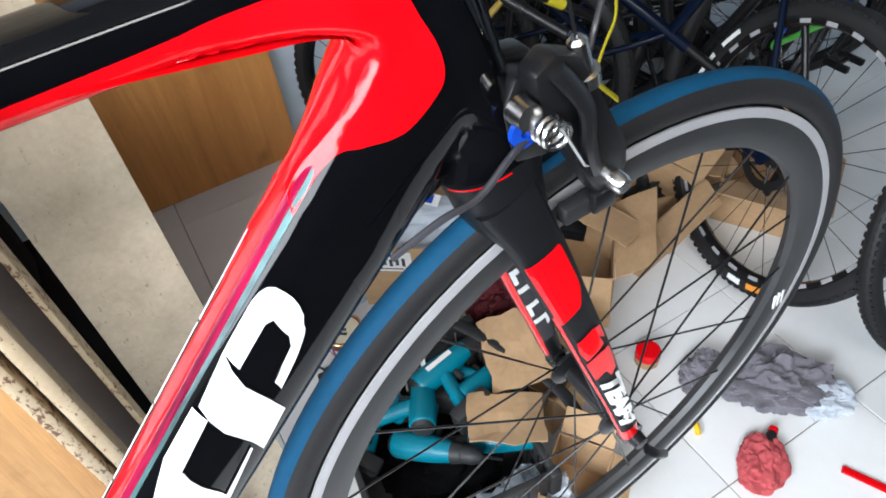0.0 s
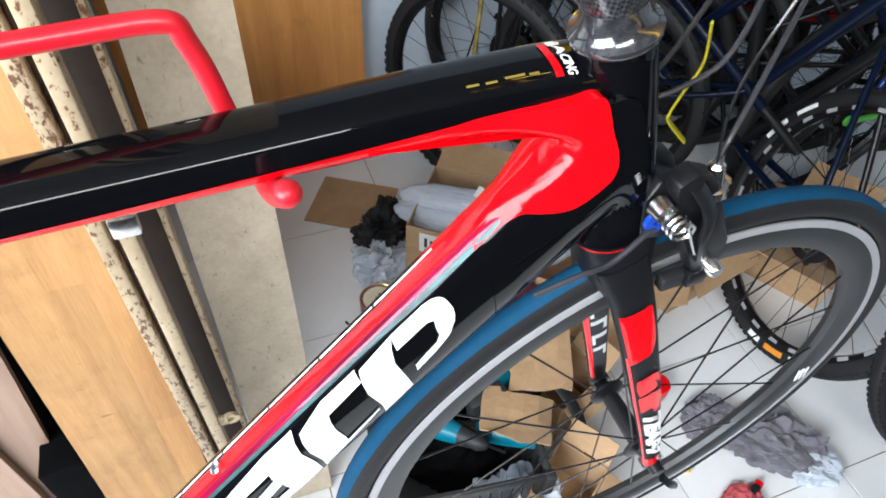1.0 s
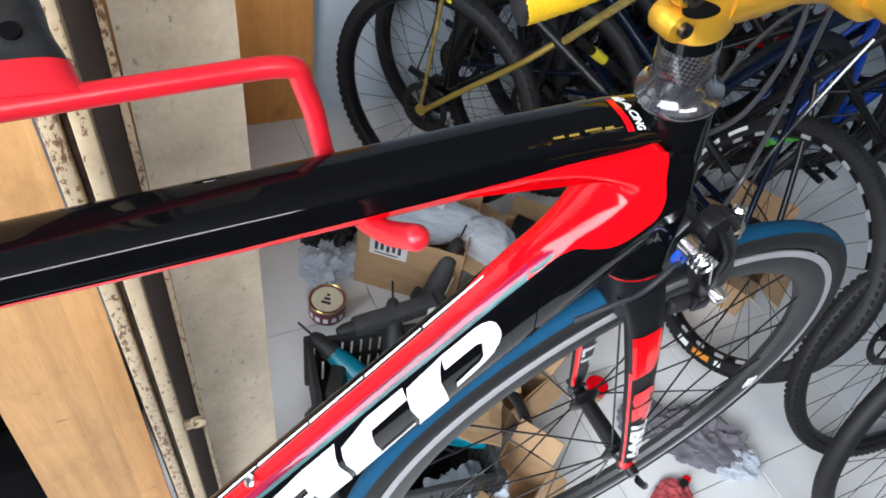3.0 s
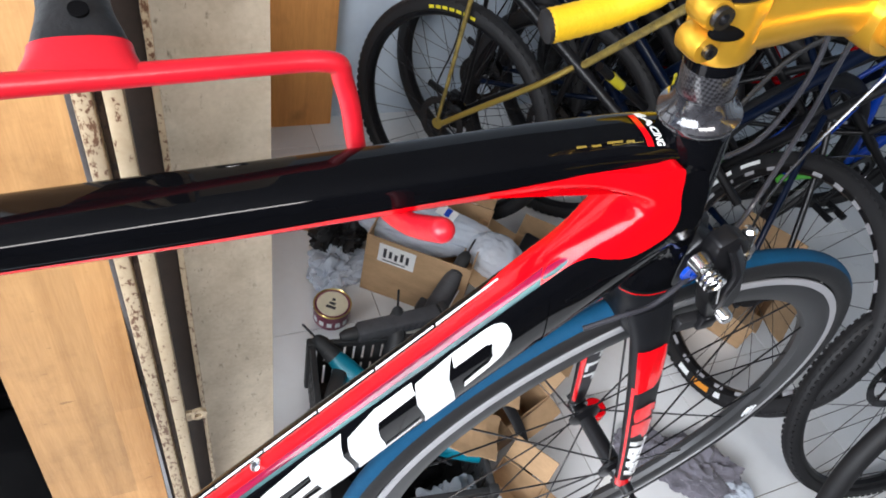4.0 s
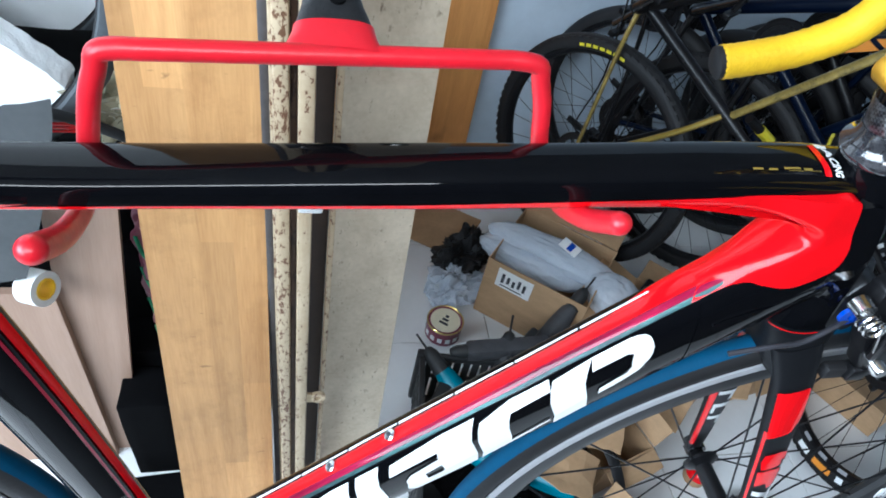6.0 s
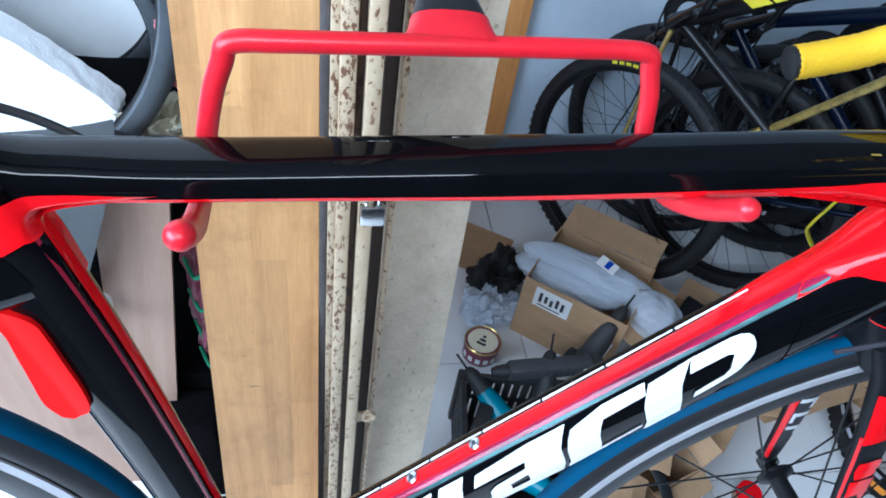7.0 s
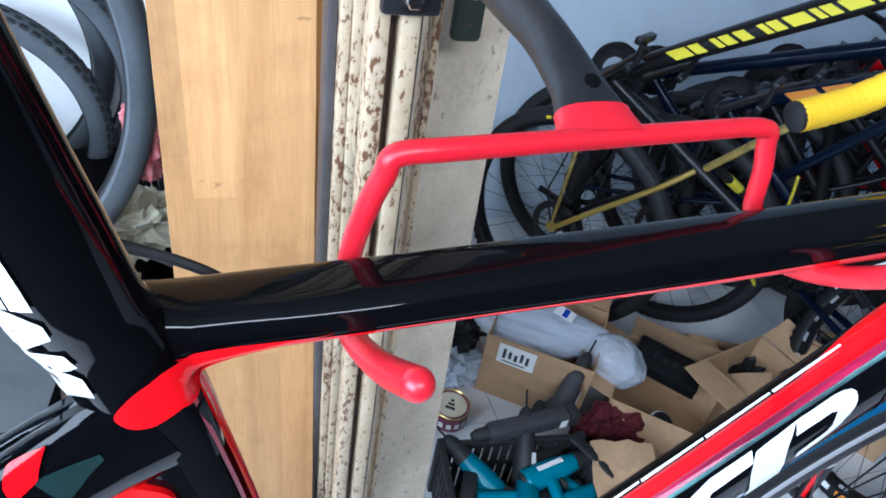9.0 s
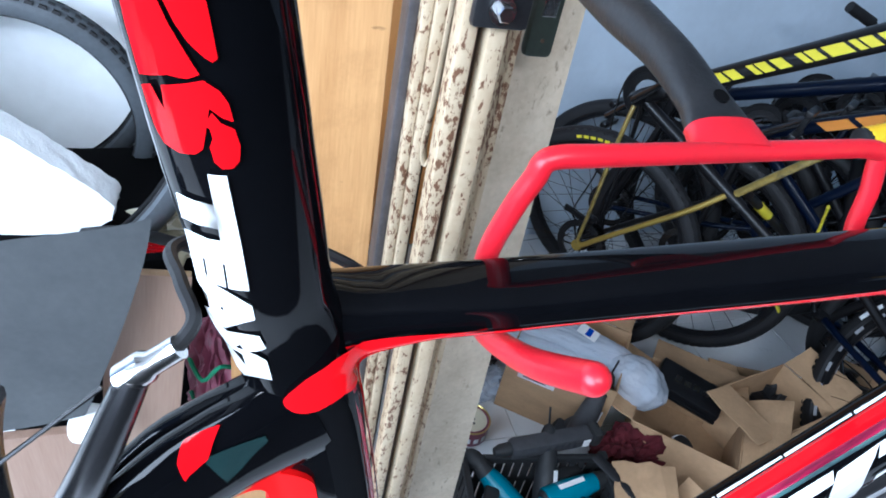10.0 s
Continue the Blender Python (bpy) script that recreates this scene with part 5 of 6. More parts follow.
bmesh.ops.transform(bm, matrix=pose(-0.2865, 0.0500, 1.4090, 21), verts=bm.verts)
part("pin_hole", bm, M["shade_black"], rack)
bm = boxbm((-0.328, 0.306, 1.346), (-0.276, 0.318, 1.50), 0.005)
part("mounting_plate", bm, M["powder"], rack, "black plate bolted to the gate")
for z in (1.363, 1.485):
    part("washer", lathe([(0, -0.002), (0.012, -0.002), (0.012, 0.002), (0, 0.002)], "y", 20, (-0.304, 0.304, z)), M["steel"], rack)
    bm = lathe([(0, -0.010), (0.0065, -0.010), (0.0078, -0.008), (0.0078, 0.0), (0, 0.0)], "y", 6, (-0.304, 0.303, z))
    part("hex_bolt", bm, M["steel"], rack, "zinc hexagon bolt", smooth=False)


# ---- the other bicycles ----
def basis(center, fwd, up):
    """Pose with x along fwd and z near up."""
    x = Vector(fwd).normalized()
    z = Vector(up)
    z = (z - x * z.dot(x)).normalized()
    y = z.cross(x)
    m = Matrix((x, y, z)).transposed().to_4x4()
    return Matrix.Translation(center) @ m


def tyre_profile(r, w):
    return [(r - 2 * w * 0.86, -w * 0.55), (r - w * 1.5, -w * 0.92), (r - w * 0.95, -w), (r - w * 0.4, -w * 0.82), (r - w * 0.08, -w * 0.4), (r, 0), (r - w * 0.08, w * 0.4), (r - w * 0.4, w * 0.82), (r - w * 0.95, w), (r - w * 1.5, w * 0.92), (r - 2 * w * 0.86, w * 0.55)]


def knobs(r, w, n, rows):
    """All the small tread blocks of a tyre, as one mesh."""
    vs, fs = [], []
    for k in range(n):
        for j, (off, hgt) in enumerate(rows):
            a = 2 * math.pi * (k + 0.5 * (j % 2)) / n
            rr = r - abs(off) * w * 0.45
            du, dv = 2 * math.pi * r / n * 0.28, w * 0.15
            t, n_, s = Vector((-math.sin(a), 0, math.cos(a))), Vector((math.cos(a), 0, math.sin(a))), Vector((0, 1, 0))
            base = n_ * (rr - 0.002) + s * off * w
            i0 = len(vs)
            for h, f in ((0, 1.15), (hgt, 0.9)):
                for x, y in ((-1, -1), (1, -1), (1, 1), (-1, 1)):
                    vs.append(base + t * du * x * f + s * dv * y * f + n_ * h)
            fs += [(i0 + 4, i0 + 5, i0 + 6, i0 + 7)] + [(i0 + i, i0 + (i + 1) % 4, i0 + 4 + (i + 1) % 4, i0 + 4 + i) for i in range(4)]
    bm = bmesh.new()
    bv = [bm.verts.new(v) for v in vs]
    for f in fs:
        bm.faces.new([bv[i] for i in f])
    return bm


def wheel(parent, name, c, r, w, rim_mat, spokes=28, tread=None, disc=True, cassette=False, side=1, marks=None, rim_depth=0.018):
    g = new(name)
    g.parent = parent
    g.location = c
    ty = part("tyre", lathe(tyre_profile(r, w), "y", 96), M["rubber"], g)
    if tread:
        kn = part("tread", knobs(r, w, tread, ((-0.78, 0.004), (-0.3, 0.0035), (0.3, 0.0035), (0.78, 0.004))), M["rubber"], ty, smooth=False)
        kn["kind"] = "stuff"
    ri = r - 2 * w * 0.8
    part("rim", lathe([(ri + 0.006, -w * 0.55), (ri, -w * 0.6), (ri - rim_depth * 0.7, -w * 0.5), (ri - rim_depth, 0), (ri - rim_depth * 0.7, w * 0.5), (ri, w * 0.6), (ri + 0.006, w * 0.55)], "y", 96), rim_mat, g)
    part("hub", lathe([(0, -0.062), (0.008, -0.062), (0.009, -0.045), (0.026, -0.036), (0.026, -0.032), (0.014, -0.026), (0.014, 0.026), (0.026, 0.032), (0.026, 0.036), (0.009, 0.045), (0.008, 0.062), (0, 0.062)], "y", 20), M["blackmetal"], g)
    spoke_set(g, (0, 0, 0), 0.025, ri - rim_depth * 0.8, 0.034, spokes, 0.0010, M["alloy"], 3)
    if disc:
        part("brake_disc", lathe([(0.058, 0.044), (0.080, 0.044), (0.080, 0.046), (0.058, 0.046)], "y", 40, closed=True), M["alloy"], g, "thin steel brake disc")
        for k in range(5):
            a = 2 * math.pi * k / 5
            part("disc_arm", rod((0.018 * math.cos(a), 0.045, 0.018 * math.sin(a)), (0.062 * math.cos(a + 0.5), 0.045, 0.062 * math.sin(a + 0.5)), 0.003, 5), M["alloy"], g)
    if cassette:
        prof = [(0, -0.058)]
        for k in range(8):
            prof += [(0.022 + 0.0042 * k, -0.058 + 0.004 * k), (0.022 + 0.0042 * k, -0.0555 + 0.004 * k)]
        part("cassette", lathe(prof, "y", 40), M["alloy"], g, "steel sprocket cassette")
    if marks:
        for k, (a0, a1, m, f0, f1) in enumerate(marks):
            for s in (-1, 1):
                b0, b1 = r - w * 1.45, r - w * 0.75
                rr = [(b0 + (b1 - b0) * f0, s * (w * 1.0 + 0.001)), (b0 + (b1 - b0) * f1, s * (w * 1.02 + 0.001))]
                part("tyre_mark", lathe(rr, "y", 12, arc=(a0, a1)), m, ty, "printed mark on the tyre")
    return g


# plain slanted shapes that stand in for painted makers' marks: bars in a unit square
GLYPHS = [[(0, 0, 0.95, 1)], [(0, 0, 0.55, 1)], [(0, 0, 0.85, 1)], [(0, 0, 0.30, 1), (0.42, 0, 0.92, 1)], [(0, 0, 1.0, 1)]]


def mtb(label, m, paint, accent, r=0.365, w=0.026, front=True, tread=90, rim=None, bars=True, saddle=True, marks=None, rim_marks=False, chain_stay=None, group="parked bicycles", cat="bicycle", text=None, straight=False, crank=True, fork=True, stay=None, top=None):
    """A mountain bicycle in its own axes: rear axle at the origin, x forward, y left, z up."""
    b = thing("mountain_bicycle", label, cat, m, group)
    rim = rim or M["blackmetal"]
    rw = wheel(b, "rear_wheel", (0, 0, 0), r, w, rim, tread=tread, cassette=True, marks=marks)
    if rim_marks:
        for k in range(28):
            a = k / 28
            ri = r - 2 * w * 0.8
            for s in (-1, 1):
                part("rim_mark", lathe([(ri - 0.013, s * (w * 0.59)), (ri - 0.003, s * (w * 0.635))], "y", 3, arc=(a, a + 0.015)), M["brake_track"], rw)
    BBp, SC, HT, HB = Vector((0.43, 0, -0.045)), Vector((0.245, 0, 0.40)), Vector((0.88, 0, 0.62)), Vector((0.92, 0, 0.50))
    if straight:
        BBp, SC, HT, HB = Vector((0.485, 0, -0.045)), Vector((0.37, 0, 0.30)), Vector((0.955, 0, 0.66)), Vector((1.005, 0, 0.56))
    top_start = SC
    part("seat_tube", rod(BBp, SC + (SC - BBp) * 0.12, 0.0165, 14), paint, b)
    part("top_tube", tube([top_start, (SC + HT) / 2, HT - (HT - SC) * 0.02], [0.011, 0.012, 0.014] if top else [0.014, 0.017, 0.02], 16, flat=0.85), top or paint, b)
    dtube = part("down_tube", tube([BBp, (BBp + HB) / 2, HB - (HB - BBp) * 0.01], [0.022, 0.029, 0.034] if straight else [0.019, 0.021, 0.022], 18), paint, b)
    part("head_tube", rod(HB - (HT - HB) * 0.08, HT + (HT - HB) * 0.08, 0.024, 18), paint, b)
    for s in (-1, 1):
        part("seat_stay", tube(smoothed([SC + Vector((0, s * 0.012, -0.01)), SC * 0.75 + Vector((0, s * 0.034, 0)), SC * 0.3 + Vector((0, s * 0.058, 0)), Vector((0.01, s * 0.066, 0.012))], 6), 0.0085, 10), stay if stay and s > 0 else paint, b)
        part("chain_stay", tube(smoothed([BBp + Vector((-0.01, s * 0.022, 0)), BBp * 0.75 + Vector((0, s * 0.045, 0)), BBp * 0.3 + Vector((0, s * 0.06, 0)), Vector((0.01, s * 0.066, -0.004))], 6), lambda t: (0.012 - 0.003 * t) * (0.6 if chain_stay else 1.0), 10), chain_stay if chain_stay and s > 0 else M["blackmetal"] if chain_stay else accent, b)
        part("dropout", lathe([(0, -0.003), (0.018, -0.003), (0.018, 0.003), (0, 0.003)], "y", 14, (0.004, s * 0.067, 0)), accent, b)
    if crank:
        part("chainring", lathe([(0.052, -0.050), (0.078, -0.050), (0.080, -0.048), (0.078, -0.046), (0.052, -0.046)], "y", 44, BBp, closed=True), M["blackmetal"], b)
        part("inner_chainring", lathe([(0.040, -0.042), (0.062, -0.042), (0.062, -0.039), (0.040, -0.039)], "y", 36, BBp, closed=True), M["alloy"], b)
        part("bottom_bracket", lathe([(0, -0.056), (0.014, -0.056), (0.021, -0.036), (0.021, 0.036), (0.014, 0.056), (0, 0.056)], "y", 20, BBp), M["blackmetal"], b)
        for s in (-1, 1):
            e = BBp + Vector((0.165 * s * 0.8, s * 0.072, 0.165 * s * 0.6))
            part("crank_arm", tube([BBp + Vector((0, s * 0.058, 0)), e], [0.013, 0.010], 10, flat=0.6), M["alloy"], b)
            bm = bmesh.new()
            for k in range(2):
                box(bm, e + Vector((-0.045 + 0.072 * k, s * 0.012 if s > 0 else -0.098, -0.010)), e + Vector((-0.027 + 0.072 * k, s * 0.098 if s > 0 else -0.012, 0.010)), 0.003)
            box(bm, e + Vector((-0.04, s * 0.05 - 0.007, -0.008)), e + Vector((0.04, s * 0.05 + 0.007, 0.008)), 0.003)
            part("pedal", bm, M["blackmetal"], b, "black platform pedal")
        chain = [BBp + Vector((0.0, -0.048, 0.079)), Vector((0.2, -0.05, 0.055)), Vector((0, -0.052, 0.042)), Vector((-0.04, -0.052, 0)), Vector((0.0, -0.05, -0.05)), Vector((0.03, -0.05, -0.10)), Vector((0.22, -0.05, -0.085)), BBp + Vector((0, -0.048, -0.079)), BBp + Vector((0.08, -0.048, 0))]
        part("chain", tube(smoothed(chain + [chain[0]], 5), 0.0035, 6, flat=0.6), M["alloy"], b)
        bm = bmesh.new()
        box(bm, (-0.01, -0.085, -0.055), (0.04, -0.062, -0.02), 0.006)
        box(bm, (0.012, -0.062, -0.135), (0.034, -0.048, -0.04), 0.006)
        part("rear_derailleur", bm, M["blackmetal"], b)
    part("seat_post", rod(SC + (SC - BBp) * 0.08, SC + (SC - BBp) * 0.45, 0.0135, 12), M["blackmetal"], b)
    if saddle:
        bm = bmesh.new()
        bmesh.ops.create_uvsphere(bm, u_segments=18, v_segments=10, radius=1)
        sc = SC + (SC - BBp) * 0.47
        for v in bm.verts:
            v.co = Vector((v.co.x * 0.13, v.co.y * 0.07 * (0.3 + 0.7 * (0.5 - 0.5 * v.co.x)), v.co.z * 0.022)) + sc
        part("saddle", bm, M["rubber"], b)
    ax = (HT - HB).normalized()
    if fork:
        cr = HB - ax * 0.06
        part("fork_crown", tube([cr + Vector((0, -0.065, 0)), cr + Vector((0, 0, 0.008)), cr + Vector((0, 0.065, 0))], 0.022, 12), accent, b)
        fa = Vector((1.10, 0, 0.0))
        for s in (-1, 1):
            part("fork_leg", tube([cr + Vector((0, s * 0.062, 0.01)), cr * 0.45 + fa * 0.55 + Vector((0, s * 0.062, 0)), fa + Vector((0, s * 0.062, 0))], [0.016, 0.022, 0.016], 14), M["blackmetal"], b)
    if front:
        wheel(b, "front_wheel", (1.10, 0, 0.0), r, w, rim, tread=tread, marks=marks)
    if bars:
        st_ = HT + ax * 0.05
        part("stem", tube([st_, st_ + Vector((0.06, 0, 0.015))], 0.016, 14), M["blackmetal"], b)
        part("handlebar", tube(smoothed([st_ + Vector((0.03, -0.33, 0.03)), st_ + Vector((0.06, -0.1, 0.015)), st_ + Vector((0.06, 0.1, 0.015)), st_ + Vector((0.03, 0.33, 0.03))], 6), 0.0125, 12), M["blackmetal"], b)
        for s in (-1, 1):
            part("grip", tube([st_ + Vector((0.033, s * 0.24, 0.026)), st_ + Vector((0.03, s * 0.345, 0.03))], 0.0165, 12), M["rubber"], b)
    if text:
        # plain slanted blocks where the maker's name stands
        cnt, mt, flip = text
        d = (HB - BBp)
        up = Vector((-d.z, 0, d.x)).normalized()
        for s in (-1, 1):
            for k in range(cnt):
                p = BBp + d * (0.24 + 0.62 * k / cnt)
                u = d.normalized()
                h, wd = 0.0135, d.length * 0.62 / cnt * 0.86
                y = s * (0.0238 + 0.0135 * (0.27 + 0.62 * k / cnt) if straight else 0.0222)
                bm = bmesh.new()
                for x0, z0, x1, z1 in GLYPHS[(k * 2 + k // 3 + cnt) % len(GLYPHS)]:
                    q = [p + u * (wd * a + (c - 0.5) * 0.022) + up * h * (2 * c - 1) for a, c in ((x0, z0), (x1, z0), (x1, z1), (x0, z1))]
                    lo = [bm.verts.new(v + Vector((0, y, 0))) for v in q]
                    hi = [bm.verts.new(v + Vector((0, y - s * 0.012, 0))) for v in q]
                    bm.faces.new(lo)
                    bm.faces.new(hi[::-1])
                    for i in range(4):
                        bm.faces.new((lo[i], hi[i], hi[(i + 1) % 4], lo[(i + 1) % 4]))
                part("name_block", bm, mt, dtube, "plain slanted shape of the maker's mark", smooth=False)
    return b


def plane_dirs(yaw, lean):
    psi, l = radians(yaw), radians(lean)
    n = Vector((-math.sin(psi) * math.cos(l), math.cos(psi) * math.cos(l), math.sin(l)))
    e1 = Vector((math.cos(psi), math.sin(psi), 0))
    e2 = e1.cross(n)
    return e1, e2 if e2.z > 0 else -e2


def standing_on_tail(center, yaw, lean, turn):
    """Pose of a bicycle stood up on its rear wheel, its left side to the room."""
    e1, e2 = plane_dirs(yaw, lean)
    a = radians(turn)
    return basis(center, e1 * math.cos(a) + e2 * math.sin(a), e1 * math.sin(a) - e2 * math.cos(a))


YM = [(0.42 + 0.011 * k, 0.428 + 0.011 * k, M["yellow"], 0.25, 0.75) for k in range(9)] + [(0.92 + 0.011 * k, 0.928 + 0.011 * k, M["yellow"], 0.25, 0.75) for k in range(7)]
mtb("black and gold mountain bicycle on its rear wheel, yellow marks", standing_on_tail((0.566, 1.26, 0.385), -57, -2, 85), M["blackmetal"], M["darkgold"], front=False, fork=False, bars=False, saddle=False, marks=YM, text=(9, M["yellow"], True), straight=True, tread=80, stay=M["darkgold"], top=M["hatch"], chain_stay=M["hatch"])
mtb("navy blue mountain bicycle stood on its rear wheel", standing_on_tail((0.93, 1.22, 0.375), -57, -2, 80), M["navy"], M["blackmetal"], front=False, fork=False, bars=False, saddle=False, text=(5, M["orange"], True), tread=80)
mtb("red and white mountain bicycle stood on its rear wheel", standing_on_tail((1.56, 1.52, 0.375), -57, -2, 76), M["red"], M["white"], front=False, fork=False, bars=False, saddle=False, text=(5, M["white"], True), tread=80)

e1, e2 = plane_dirs(79, 17)
WM = [(0.02, 0.055, M["white"], 0.15, 0.85), (0.07, 0.10, M["white"], 0.2, 0.8), (0.66, 0.69, M["orange"], 0.1, 0.9), (0.70, 0.72, M["white"], 0.1, 0.9), (0.64, 0.65, M["white"], 0.1, 0.9)]
mtb("dark blue mountain bicycle with knobbly tyres and white rim marks", basis((1.19, 0.462, 0.378), e1, e2), M["blackmetal"], M["navy"], r=0.365, w=0.027, marks=WM, rim_marks=True, tread=100, saddle=True, bars=True, stay=M["navy"], top=M["navy"])
for c, y, l, rm, lab in (((1.40, 0.072, 0.335), -10, -20, M["blackmetal"], "black bicycle with finely knobbed tyres leaning beside another"), ((1.282, -0.125, 0.33), -7, -19, M["carbon_rim"], "dark bicycle with smooth tyres and grey rims leaning on its neighbour")):
    e1, e2 = plane_dirs(y, l)
    mtb(lab, basis(c, e1, e2), M["navy"], M["blackmetal"], r=0.352, w=0.021, rim=rm, tread=110 if rm is M["blackmetal"] else None, front=True)

# further bicycles packed behind, against the wall
mtb("black mountain bicycle stood upright with orange and red marks", standing_on_tail((1.34, 1.34, 0.37), -54, -3, 74), M["blackmetal"], M["navy"], front=False, fork=False, bars=False, saddle=True, text=(4, M["orange"], True), tread=None, straight=True)
mtb("dark mountain bicycle stood on its rear wheel among others", standing_on_tail((1.62, 1.20, 0.37), -55, -2, 78), M["blackmetal"], M["blackmetal"], front=True, fork=True, bars=True, saddle=True, tread=None)
mtb("black and navy mountain bicycle packed against the wall", standing_on_tail((1.95, 1.10, 0.37), -52, -2, 82), M["navy"], M["blackmetal"], front=True, fork=True, bars=True, saddle=True, tread=None)
mtb("bright blue mountain bicycle standing behind darker ones", basis((1.60, 0.90, 0.37), (1.000, 0.000, 0.0), (0.1, 0, 1)), M["blue"], M["lime"], front=True, tread=None)
mtb("black mountain bicycle stood on its rear wheel between others", standing_on_tail((1.16, 1.40, 0.37), -56, -2, 73), M["blackmetal"], M["blackmetal"], front=False, fork=False, bars=True, saddle=True, tread=None)
mtb("dark navy mountain bicycle stood on its rear wheel by the wall", standing_on_tail((1.76, 1.44, 0.37), -54, -2, 77), M["navy"], M["blackmetal"], front=False, fork=False, bars=True, saddle=True, tread=None)
# yellow mudguard and a yellow-banded pump among the frames
solid("yellow_mudguard", tube(smoothed([(0.998, 0.90, 0.751), (1.019, 0.90, 0.638), (0.990, 0.90, 0.560), (0.967, 0.90, 0.491), (0.975, 0.90, 0.46), (1.056, 0.90, 0.373)], 6), 0.011, 10, flat=0.4), M["yellow"], "narrow bright yellow plastic mudguard between bicycles", "mudguard")
pump = thing("hand_pump", "black hand pump with a yellow band between bicycles", "pump")
part("barrel", rod((0.83, 1.0, 0.72), (1.05, 1.0, 0.575), 0.013, 14), M["blackmetal"], pump)
part("yellow_band", rod((0.88, 1.0, 0.687), (0.93, 1.0, 0.654), 0.0145, 14), M["yellow"], pump, "yellow band")
mtb("navy mountain bicycle stood upright close to the wall", standing_on_tail((0.80, 1.50, 0.37), -52, -2, 74), M["navy"], M["blackmetal"], front=False, fork=False, bars=False, saddle=True, tread=None)
mtb("black mountain bicycle stood upright close to the wall", standing_on_tail((1.40, 1.50, 0.37), -50, -2, 80), M["blackmetal"], M["navy"], front=False, fork=False, bars=False, saddle=True, tread=None)


# ---- things on the floor behind the road bicycle ----
def can(m):
    t = thing("tin_can", "maroon tin can with a printed brass lid on the floor", "tin", m)
    part("body", lathe([(0, 0), (0.052, 0), (0.053, 0.002), (0.053, 0.056), (0.0525, 0.058), (0, 0.058)], "z", 48), M["lilac"], t, "maroon printed wall")
    part("rim", lathe([(0.0505, 0.056), (0.0545, 0.056), (0.0548, 0.060), (0.053, 0.062), (0.0505, 0.059)], "z", 48, closed=True), M["tin"], t, "brass rim")
    part("lid", lathe([(0, 0.0585), (0.044, 0.0585), (0.045, 0.0575), (0.051, 0.0575)], "z", 48), M["paper"], t, "cream printed lid")
    for k in range(3):
        part("lid_mark", boxbm((-0.014 + 0.004 * k, -0.018 + 0.014 * k, 0.0587), (0.014 - 0.005 * k, -0.009 + 0.014 * k, 0.0592)), M["ink"], t, smooth=False)
    for k in range(14):
        a = 2 * math.pi * k / 14
        part("wall_mark", boxbm((0.053, -0.007, 0.014), (0.0537, 0.007, 0.032), 0, pose(0, 0, 0, 0, 0, math.degrees(a))), M["white"], t, smooth=False)
    return t


can(pose(0.119, 0.866, 0, 0, 0, -35))


def crumple(bm, amount, scale, seed=0.0):
    for v in bm.verts:
        n = noise.noise_vector(v.co * scale + Vector((seed, seed * 2, 0)))
        v.co += n * amount


def open_box(name, label, m, w, d, h, flaps=(1, 1, 1, 1), tilt=25, group=""):
    """Cardboard box without its lid: four walls, a bottom and bent flaps."""
    t = thing(name, label, "box", m, group)
    k = 0.004
    sides = [((-w / 2, -d / 2, 0), (w / 2, -d / 2 + k, h)), ((-w / 2, d / 2 - k, 0), (w / 2, d / 2, h)), ((-w / 2, -d / 2 + k, 0), (-w / 2 + k, d / 2 - k, h)), ((w / 2 - k, -d / 2 + k, 0), (w / 2, d / 2 - k, h))]
    for lo, hi in sides:
        bm = bmesh.new()
        box(bm, lo, hi, 0.001)
        part("side", bm, M["cardboard"], t, smooth=False)
    part("bottom", boxbm((-w / 2 + k, -d / 2 + k, 0), (w / 2 - k, d / 2 - k, k)), M["cardboard"], t, smooth=False)
    dims = [(w, d * 0.42, (0, -d / 2, h), 180, 0), (w, d * 0.42, (0, d / 2, h), 0, 1), (d, w * 0.4, (-w / 2, 0, h), 90, 2), (d, w * 0.4, (w / 2, 0, h), -90, 3)]
    for ln, dp, at, rz, i in dims:
        if not flaps[i]:
            continue
        bm = bmesh.new()
        box(bm, (-ln / 2 + 0.004, 0.001, -0.002), (ln / 2 - 0.004, dp, 0.002), 0.001)
        bmesh.ops.subdivide_edges(bm, edges=bm.edges, cuts=2, use_grid_fill=True)
        crumple(bm, 0.006, 9, i + w * 10)
        bmesh.ops.transform(bm, matrix=pose(*at, 0, 0, rz) @ pose(0, 0, 0, -tilt + 22 * i, 0, 0), verts=bm.verts)
        part("flap", bm, M["cardboard"], t, "bent cardboard flap", smooth=False)
    return t


def frameless(x, y, ang):
    return pose(x, y, 0, 0, 0, ang)


# long carton with a paper label
ang = math.degrees(math.atan2(-0.61, 0.79))
c1 = open_box("cardboard_box", "brown cardboard box with a white paper label, stuffed with plastic film", frameless(0.434, 0.966, ang), 0.31, 0.27, 0.235, (0, 1, 0, 0), 10)
bm = boxbm((-0.115, -0.1362, 0.148), (-0.005, -0.1352, 0.22))
lab = part("paper_label", bm, M["label"], c1, "white label with black writing", smooth=False)
for k in range(5):
    part("label_stroke", boxbm((-0.10 + 0.017 * k, -0.1369, 0.168 + 0.004 * (k % 2)), (-0.091 + 0.017 * k, -0.1363, 0.205 - 0.006 * (k % 3))), M["ink"], lab, smooth=False)
part("label_strip", boxbm((-0.10, -0.1369, 0.156), (-0.03, -0.1363, 0.160)), M["ink"], lab, smooth=False)


